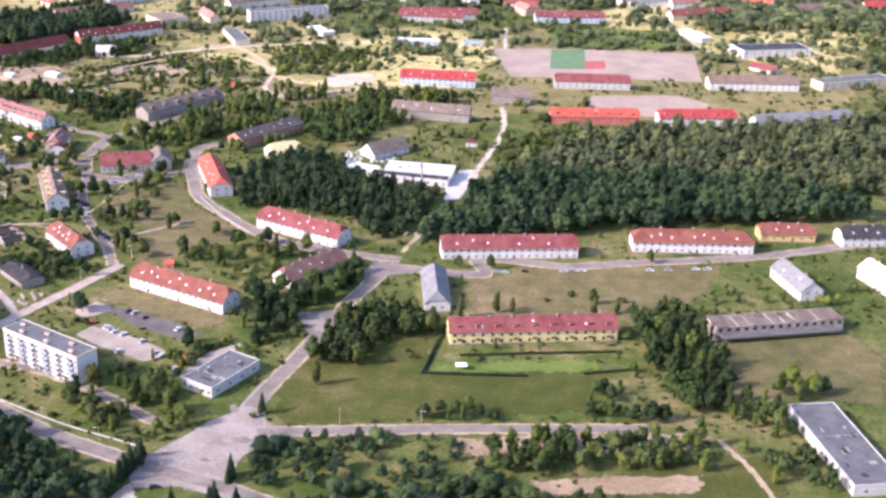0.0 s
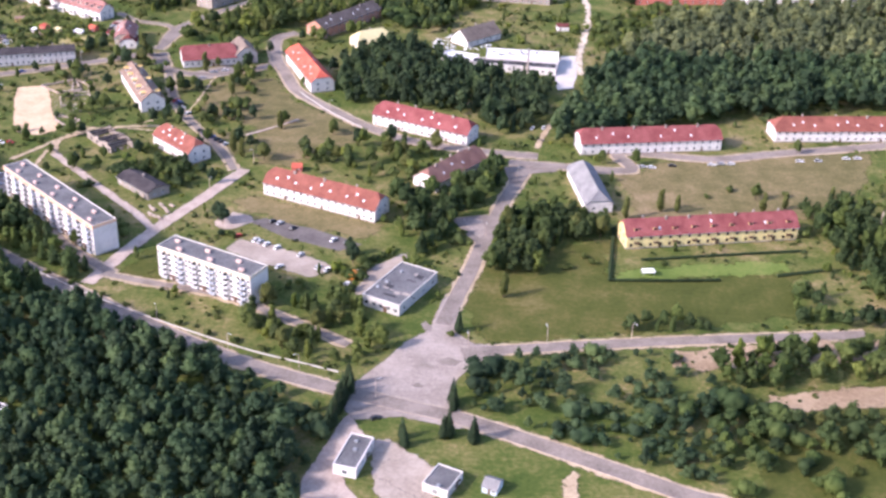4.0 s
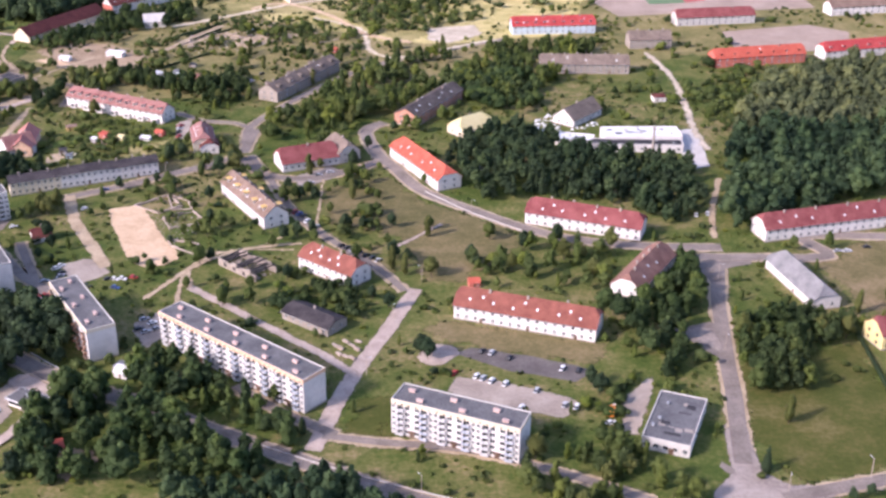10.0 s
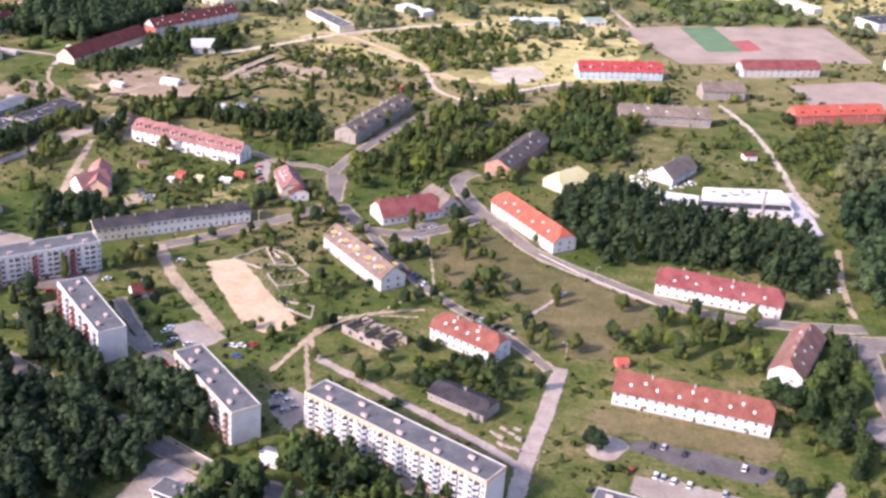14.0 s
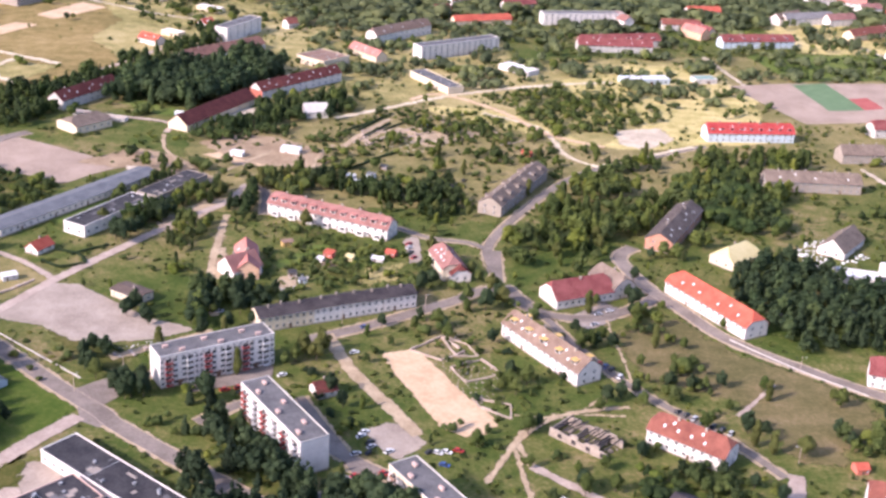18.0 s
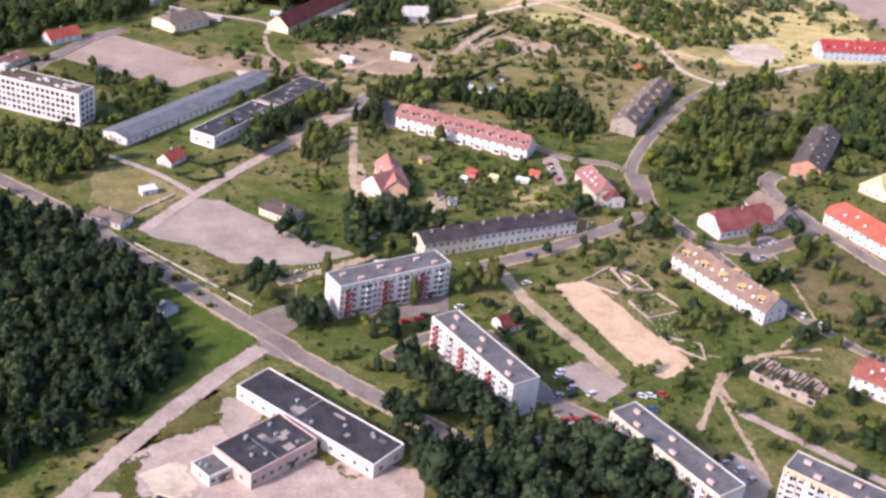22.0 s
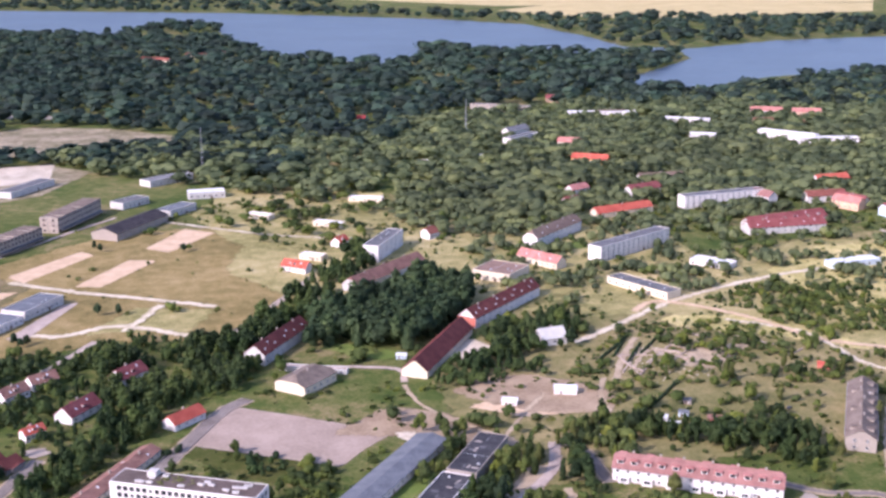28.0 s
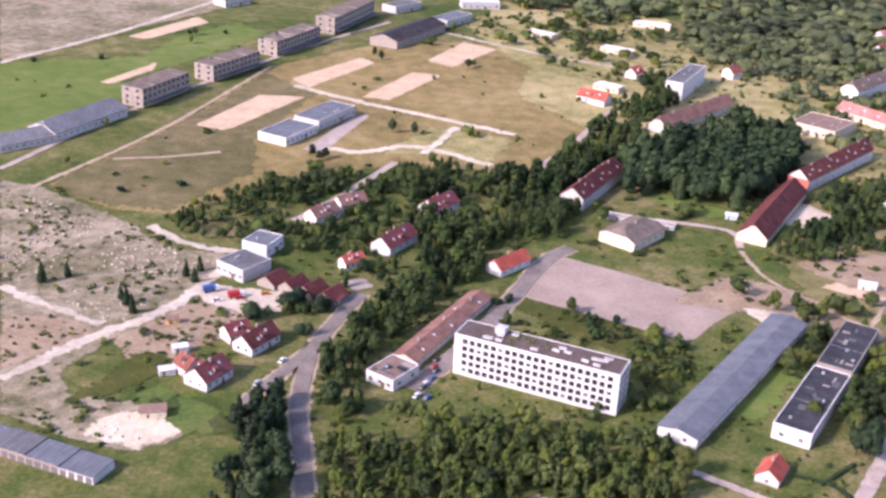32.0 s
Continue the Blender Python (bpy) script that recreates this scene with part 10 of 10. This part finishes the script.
trees("bush", 2.6, [(-424.4, 782.0), (-400.6, 790.9), (-393.2, 764.6), (-411.6, 737.7), (-396.9, 739.1), (-438.3, 801.0), (-433.0, 796.0), (-447.2, 795.7), (-398.1, 779.7), (-417.7, 749.0)])
trees("broad", 6, [(-382.3, 781.5), (-359.8, 758.0), (-353.4, 805.8), (-461.1, 702.7), (-463.7, 729.7), (-451.9, 714.1)])

trees("spruce", 10, [(-159.9, 393.7), (-160.5, 389.6), (-161.1, 384.9), (-161.8, 380.3), (-162.4, 375.8), (-163.2, 371.1), (-163.9, 366.4), (-121.2, 386.0), (-137.8, 364.7), (-122.1, 367.4), (-113.4, 366.5), (-122.3, 435.7)])
trees("broad_dark", 11, [(-493.3, 631.7), (-490.6, 628.2), (-486.7, 628.2), (-490.0, 635.2), (-508.1, 649.6), (-505.2, 647.8), (-510.1, 659.1)])
trees("broad_dark", 9, [(-470.1, 707.1), (-469.3, 700.2), (-465.8, 714.4), (-441.9, 701.0), (-438.0, 710.6), (-443.0, 691.9), (-434.3, 725.5)])
trees("broad_olive", 10, [(-267.5, 785.2), (-292.2, 774.4), (-266.5, 798.2), (-339.4, 751.3), (-356.8, 779.7), (-354.3, 798.9)])
trees("poplar", 10, [(-301.6, 932.9), (-275.8, 931.2), (-339.6, 933.1), (-208.4, 934.3)])
trees("bush", 2.6, [(-295.4, 460.2), (-282.9, 453.0), (-268.1, 444.8), (-256.4, 438.9), (-242.6, 432.2), (-231.6, 427.4), (-218.5, 421.7), (-208.0, 417.4), (-195.5, 412.7), (-185.4, 409.7), (-174.9, 406.5), (-169.7, 405.0)])
trees("broad_dark", 8, [(-724.5, 1067.7), (-721.4, 1071.6), (-729.1, 1073.5), (-672.0, 1120.1), (-685.0, 1122.2), (-701.3, 1297.2), (-696.4, 1287.4), (-633.4, 1273.7), (-837.7, 1335.9)])
trees("broad", 7, [(-604.7, 889.3), (-604.3, 880.8), (-591.7, 836.9), (-587.3, 843.9), (-583.4, 831.9)])
trees("broad_dark", 10, [(-495.7, 704.9), (-490.9, 696.6), (-498.6, 699.1), (-488.4, 691.1), (-265.7, 726.1), (-265.2, 716.7)])
trees("poplar", 9, [(-339.5, 939.9), (-303.4, 945.6), (-274.4, 934.8), (-293.5, 955.9), (-485.1, 849.2), (-474.1, 859.1), (-469.6, 850.3), (-455.1, 869.9), (-327.3, 900.1), (-488.6, 853.4)])
trees("broad_olive", 8, [(-373.6, 871.6), (-369.1, 862.5), (-350.3, 832.5), (-331.6, 829.5), (-275.7, 820.4), (-265.2, 825.3), (-263.1, 804.8), (-429.8, 891.4), (-434.5, 883.1)])
trees("broad_dark", 12, [(-513.4, 782.4), (-510.1, 790.3), (-516.7, 785.4), (-506.9, 795.7), (-497.2, 812.4), (-493.8, 818.3)])
trees("broad_olive", 9, [(-600.2, 752.9), (-591.8, 761.6), (-587.3, 756.3), (-595.5, 774.2), (-589.8, 771.2), (-633.9, 740.6)])
trees("broad_dark", 11, [(-466.7, 712.7), (-466.0, 704.1), (-464.8, 723.5), (-452.5, 711.2), (-447.0, 719.4), (-449.2, 702.3), (-445.8, 728.4), (-365.5, 730.0), (-359.4, 736.9), (-336.9, 710.5), (-330.1, 716.9)])

# hedges and fences
hedge([(-55.8, 533.0), (-60.4, 484.2)], 1.6)
hedge([(-60.4, 483.8), (-37.8, 486.2), (-13.4, 489.8)], 1.4)
hedge([(13.3, 497.0), (33.3, 504.2)], 1.4)
hedge([(-44.9, 504.0), (-6.3, 513.7), (29.3, 522.1)], 1.3)
hedge([(-501.0, 649.7), (-492.4, 642.4)], 1.5)
hedge([(-495.9, 665.3), (-506.9, 675.2)], 1.6)
hedge([(-372.3, 983.6), (-344.5, 1020.8)], 1.5)
hedge([(-402.3, 974.2), (-367.7, 1017.2)], 1.5)
hedge([(-519.8, 778.5), (-534.8, 766.0)], 1.4)
fence([(-299.0, 460.2), (-271.5, 444.4), (-245.9, 431.7), (-221.8, 421.0), (-198.7, 411.7), (-176.5, 405.1), (-165.1, 401.7)], "white concrete fence panels beside the road")
hedge([(-385.5, 969.3), (-367.3, 1000.0)], 1.6)
hedge([(-388.9, 982.4), (-370.5, 1015.5)], 1.6)
hedge([(-411.4, 1014.8), (-396.7, 1037.2)], 1.6)
hedge([(-396.0, 904.5), (-366.6, 939.6)], 1.6)
hedge([(-547.2, 757.3), (-537.5, 750.6), (-526.8, 755.4)], 1.4)
hedge([(-526.7, 756.3), (-531.7, 765.8), (-543.0, 770.9)], 1.4)
fence([(-557.6, 688.6), (-536.2, 668.5), (-508.4, 642.3)], "white concrete fence panels beside the road")
fence([(-391.0, 525.5), (-376.2, 512.1), (-356.9, 495.8)], "white concrete fence panels beside the road")
fence([(-227.9, 683.7), (-205.7, 655.8), (-183.1, 633.4)], "pale wall beside a curved street")

# old foundations beside the sand patch
foundation([(-387.3, 972.7), (-381.7, 953.8)], 0.8)
foundation([(-380.9, 980.7), (-361.4, 996.3)], 0.8)
foundation([(-363.2, 991.7), (-344.0, 973.7)], 0.8)
foundation([(-374.8, 669.9), (-360.1, 682.9)], 0.9)
foundation([(-360.1, 682.9), (-351.1, 669.0)], 0.9)
foundation([(-351.1, 669.0), (-361.8, 660.9)], 0.9)
foundation([(-361.8, 660.9), (-374.8, 669.9)], 0.9)
foundation([(-358.6, 655.0), (-344.7, 662.2)], 0.9)
foundation([(-344.7, 662.2), (-337.0, 649.7)], 0.9)
foundation([(-337.0, 649.7), (-353.4, 642.3)], 0.9)
foundation([(-353.4, 642.3), (-358.6, 655.0)], 0.9)
foundation([(-352.4, 629.1), (-337.3, 624.4)], 0.9)
foundation([(-337.3, 624.4), (-338.5, 613.6)], 0.9)
foundation([(-338.5, 613.6), (-349.3, 621.4)], 0.9)
foundation([(-349.3, 621.4), (-352.4, 629.1)], 0.9)
foundation([(-360.1, 682.9), (-349.1, 676.3)], 0.9)
foundation([(-349.1, 676.3), (-345.7, 665.5)], 0.9)
foundation([(-345.7, 665.5), (-355.1, 664.5)], 0.9)
foundation([(-355.1, 664.5), (-360.1, 682.9)], 0.9)
foundation([(-387.1, 981.9), (-384.8, 950.1)], 0.9)
foundation([(-384.8, 950.1), (-365.5, 977.8)], 0.9)
foundation([(-387.1, 981.9), (-358.6, 978.4)], 0.9)
foundation([(-375.4, 967.6), (-350.2, 994.2)], 0.9)
foundation([(-350.2, 994.2), (-341.9, 982.6)], 0.9)
foundation([(-368.5, 958.5), (-343.3, 984.5)], 0.9)
foundation([(-393.3, 955.2), (-373.1, 988.8)], 0.9)
foundation([(-313.6, 1011.3), (-299.9, 994.5)], 0.9)
foundation([(-298.8, 993.3), (-286.9, 975.8)], 0.9)
foundation([(-296.6, 960.3), (-278.7, 971.7)], 0.9)
foundation([(-364.2, 985.1), (-350.1, 969.3)], 0.9)
foundation([(-334.3, 1014.3), (-324.4, 1002.2)], 0.9)

# stacks of slabs
slab_stack(-498.5, 663.2, 105.5, 2, "pale concrete slabs stacked beside a gravel yard")
slab_stack(-492.3, 665.3, 110.5, 3, "pale concrete slabs stacked beside a gravel yard")
slab_stack(-486.4, 668.2, 115.5, 4, "pale concrete slabs stacked beside a gravel yard")
slab_stack(-479.8, 671.6, 120.5, 2, "pale concrete slabs stacked beside a gravel yard")
slab_stack(-490.8, 663.0, 125.5, 3, "pale concrete slabs stacked beside a gravel yard")
slab_stack(-473.4, 675.5, 107.5, 4, "pale concrete slabs stacked beside a gravel yard")
slab_stack(-560.7, 716.5, 42.2, 2, "pale concrete slabs stacked along a yard")
slab_stack(-558.7, 719.4, 56.2, 4, "pale concrete slabs stacked along a yard")
slab_stack(-556.4, 722.4, 47.2, 3, "pale concrete slabs stacked along a yard")
slab_stack(-554.0, 725.4, 61.2, 2, "pale concrete slabs stacked along a yard")
slab_stack(-551.6, 728.0, 52.2, 4, "pale concrete slabs stacked along a yard")
slab_stack(-549.2, 731.1, 43.2, 3, "pale concrete slabs stacked along a yard")
slab_stack(-547.1, 734.7, 57.2, 2, "pale concrete slabs stacked along a yard")
slab_stack(-271.1, 526.7, -56.3, 2, "pale slabs stacked in rows beside a street")
slab_stack(-268.8, 523.9, -42.3, 4, "pale slabs stacked in rows beside a street")
slab_stack(-266.6, 529.3, -51.3, 3, "pale slabs stacked in rows beside a street")
slab_stack(-264.3, 526.4, -37.3, 2, "pale slabs stacked in rows beside a street")
slab_stack(-262.0, 522.8, -46.3, 4, "pale slabs stacked in rows beside a street")
slab_stack(-269.2, 519.5, -55.3, 3, "pale slabs stacked in rows beside a street")
slab_stack(-266.5, 517.7, -41.3, 2, "pale slabs stacked in rows beside a street")
slab_stack(-263.8, 515.8, -50.3, 4, "pale slabs stacked in rows beside a street")
slab_stack(-261.6, 529.1, -36.3, 3, "pale slabs stacked in rows beside a street")

# rubble
rubble("broken concrete and stones on waste ground", [(-861.5, 996.5), (-807.3, 965.3), (-784.0, 940.7), (-761.6, 928.8), (-773.4, 883.3), (-791.7, 861.6), (-818.9, 879.7), (-847.9, 899.0), (-870.9, 973.2)], 3.4, (0.2, 0.8), 62, mat="sand_pale", gaps=0.5)
rubble("stones and rubble beside the sand patch", [(-366.4, 682.7), (-353.6, 685.3), (-345.4, 668.0), (-339.2, 647.7), (-329.6, 632.4), (-324.9, 618.0), (-342.3, 612.8), (-356.2, 632.3), (-362.8, 651.4), (-368.8, 667.6)], 2.4, (0.15, 0.5), 63, mat="brick_grey", gaps=0.5)
rubble("stones on the building land", [(-400.5, 974.4), (-327.4, 1029.2), (-296.9, 999.7), (-347.9, 941.6), (-396.7, 935.5)], 3.4, (0.2, 0.6), 64, mat="sand_pale", gaps=0.55)
rubble("rubble along the pale strip before the red-balconied block", [(-498.8, 669.2), (-478.8, 677.9), (-477.5, 669.6), (-495.1, 661.3)], 1.8, (0.2, 0.6), 65, gaps=0.35)
rubble("rubble of a demolished house beside garden plots", [(-783.0, 781.5), (-774.9, 796.5), (-756.4, 792.0), (-761.3, 777.5)], 2.4, (0.3, 0.9), 66, mat="sand_bright", gaps=0.42)

rubble("white debris round a burnt-out house", [(-157.4, 791.1), (-140.8, 811.4), (-119.7, 800.3), (-119.2, 783.0), (-147.2, 766.3), (-157.8, 774.3)], 2.2, (0.3, 1.1), 67, mat="sheet_white", gaps=0.4)
rubble("pale slabs and debris in gardens", [(-430.8, 741.3), (-415.1, 761.5), (-410.9, 756.0), (-426.9, 725.9), (-433.8, 718.1)], 2.6, (0.25, 0.8), 68, mat="concrete_white", gaps=0.45)
# cars
cars(65, [(-216.1, 500.4), (-213.7, 498.9), (-210.6, 496.7), (-205.5, 494.4), (-194.2, 489.2), (-180.7, 477.6)], ("white", "silver", "white", "white", "silver", "white",))
cars(65, [(-212.4, 519.1), (-208.6, 517.8), (-202.0, 513.5), (-182.1, 504.7), (-176.1, 503.1), (-185.0, 478.8)], ("dark", "silver", "dark", "white", "dark", "silver",))
cars(60, [(-201.4, 477.6), (-224.5, 503.1)], ("white", "red",))
cars(20, [(-170.1, 466.6), (-240.5, 491.8)], ("white", "dark",))
cars(35, [(-350.6, 550.9), (-346.7, 547.5), (-351.4, 542.6), (-348.3, 540.1), (-344.3, 542.5)], ("silver", "white", "dark", "silver", "silver",))
cars(-20, [(-369.7, 588.5), (-366.3, 588.9), (-361.7, 589.9), (-367.9, 580.3)], ("white", "white", "red", "blue",))
cars(40, [(-397.8, 600.1), (-394.1, 592.6), (-394.9, 588.2)], ("white", "silver", "dark",))
cars(30, [(-403.3, 569.2), (-399.2, 570.0), (-395.8, 573.2)], ("dark", "silver", "red",))
cars(40, [(-396.5, 602.8), (-394.5, 595.8), (-387.8, 589.0)], ("white", "dark", "white",))
cars(-20, [(-390.1, 574.3), (-380.6, 582.3)], ("red", "dark",))
cars(25, [(-450.9, 634.0), (-445.5, 635.9), (-442.3, 638.4), (-428.6, 646.4)], ("red", "red", "dark", "white",))
cars(50, [(-270.1, 618.9), (-267.3, 616.7), (-264.5, 613.9), (-261.8, 611.2), (-258.5, 608.5), (-255.6, 605.9), (-252.9, 603.2)], ("dark", "dark", "silver", "blue", "dark", "dark", "silver",))
cars(10, [(-36.8, 605.5), (-32.2, 605.3), (-21.4, 609.1), (-0.5, 613.4), (4.5, 615.3), (9.5, 615.9)], ("silver", "white", "dark", "white", "silver", "white",))
cars(8, [(46.8, 624.5), (56.8, 626.6), (72.5, 631.5), (78.8, 632.8)], ("white", "silver", "white", "white",))
cars(80, [(-93.6, 649.0), (-87.4, 650.4)], ("white", "white",))
cars(60, [(-663.9, 837.3), (-668.3, 820.8), (-666.6, 814.4), (-670.4, 815.7), (-662.9, 842.7)], ("red", "dark", "blue", "white", "dark",))
cars(45, [(-333.2, 881.1), (-333.5, 873.0), (-328.1, 889.1)], ("dark", "white", "dark",))
cars(50, [(-367.9, 782.8), (-367.6, 776.6), (-367.8, 787.8)], ("white", "dark", "red",))
cars(60, [(-366.5, 770.1)], ("red",))
cars(30, [(-444.7, 631.5)], ("dark",))
cars(60, [(-293.7, 659.1), (-291.5, 656.7), (-289.5, 654.2), (-287.3, 647.8), (-282.4, 641.1)], ("red", "blue", "dark", "white", "silver",))
cars(60, [(-196.0, 714.9), (-194.5, 710.7), (-192.6, 705.9)], ("white", "dark", "silver",))
cars(30, [(-400.0, 587.7), (-372.5, 588.9)], ("silver", "dark",))
cars(30, [(-148.1, 374.6)], ("dark",))
cars(20, [(-283.8, 707.7), (-277.8, 711.4), (-287.8, 697.0)], ("silver", "white", "silver",))
cars(70, [(-722.0, 838.6), (-729.6, 821.0)], ("white", "silver",))
cars(20, [(-745.1, 890.9), (-754.2, 888.0), (-735.0, 896.0)], ("red", "white", "orange",))
cars(20, [(-458.7, 705.1), (-393.6, 691.0), (-398.7, 667.0)], ("white", "blue", "white",))
cars(62, [(-669.9, 842.0), (-668.9, 848.2), (-667.8, 853.0), (-667.0, 858.0), (-665.9, 863.0), (-664.8, 868.1), (-663.7, 873.3), (-667.4, 823.8), (-664.8, 828.1), (-663.2, 833.9)], ("red", "dark", "red", "silver", "dark", "red", "white", "white", "blue", "dark"))
cars(-25, [(-461.0, 678.5), (-458.2, 679.6), (-455.4, 680.2), (-452.5, 680.8)], ("dark", "dark", "red", "red"))
cars(60, [(-402.9, 478.2), (-393.1, 482.6)], ("white", "white"))
cars(25, [(-404.1, 571.4), (-400.5, 572.8), (-396.6, 573.6)], ("silver", "red", "red"))
truck((-747.0, 892.3), 20, "red")
truck((-758.2, 896.9), 25, "blue")
truck((-168.5, 473.0), 70, "orange")
chimney_stack((-96.7, 737.0), 16)

# masts and poles
mast((-619.2, 1600.8), 45)
mast((-310.9, 1758.0), 45)
lamps([(-149.6, 387.4), (-179.5, 399.9), (-208.6, 411.1), (-240.2, 427.6), (-118.1, 424.3), (-87.8, 430.5), (-54.6, 437.2), (-114.6, 516.9), (-101.2, 578.0)])
lamps([(-247.3, 545.0), (-258.2, 503.9), (-233.7, 581.3), (-172.0, 624.2), (-206.1, 653.9), (-237.5, 709.7)])
lamps([(-526.1, 649.4), (-508.9, 631.6), (-492.1, 646.1), (-403.7, 693.0), (-385.1, 700.5), (-365.0, 710.8)])
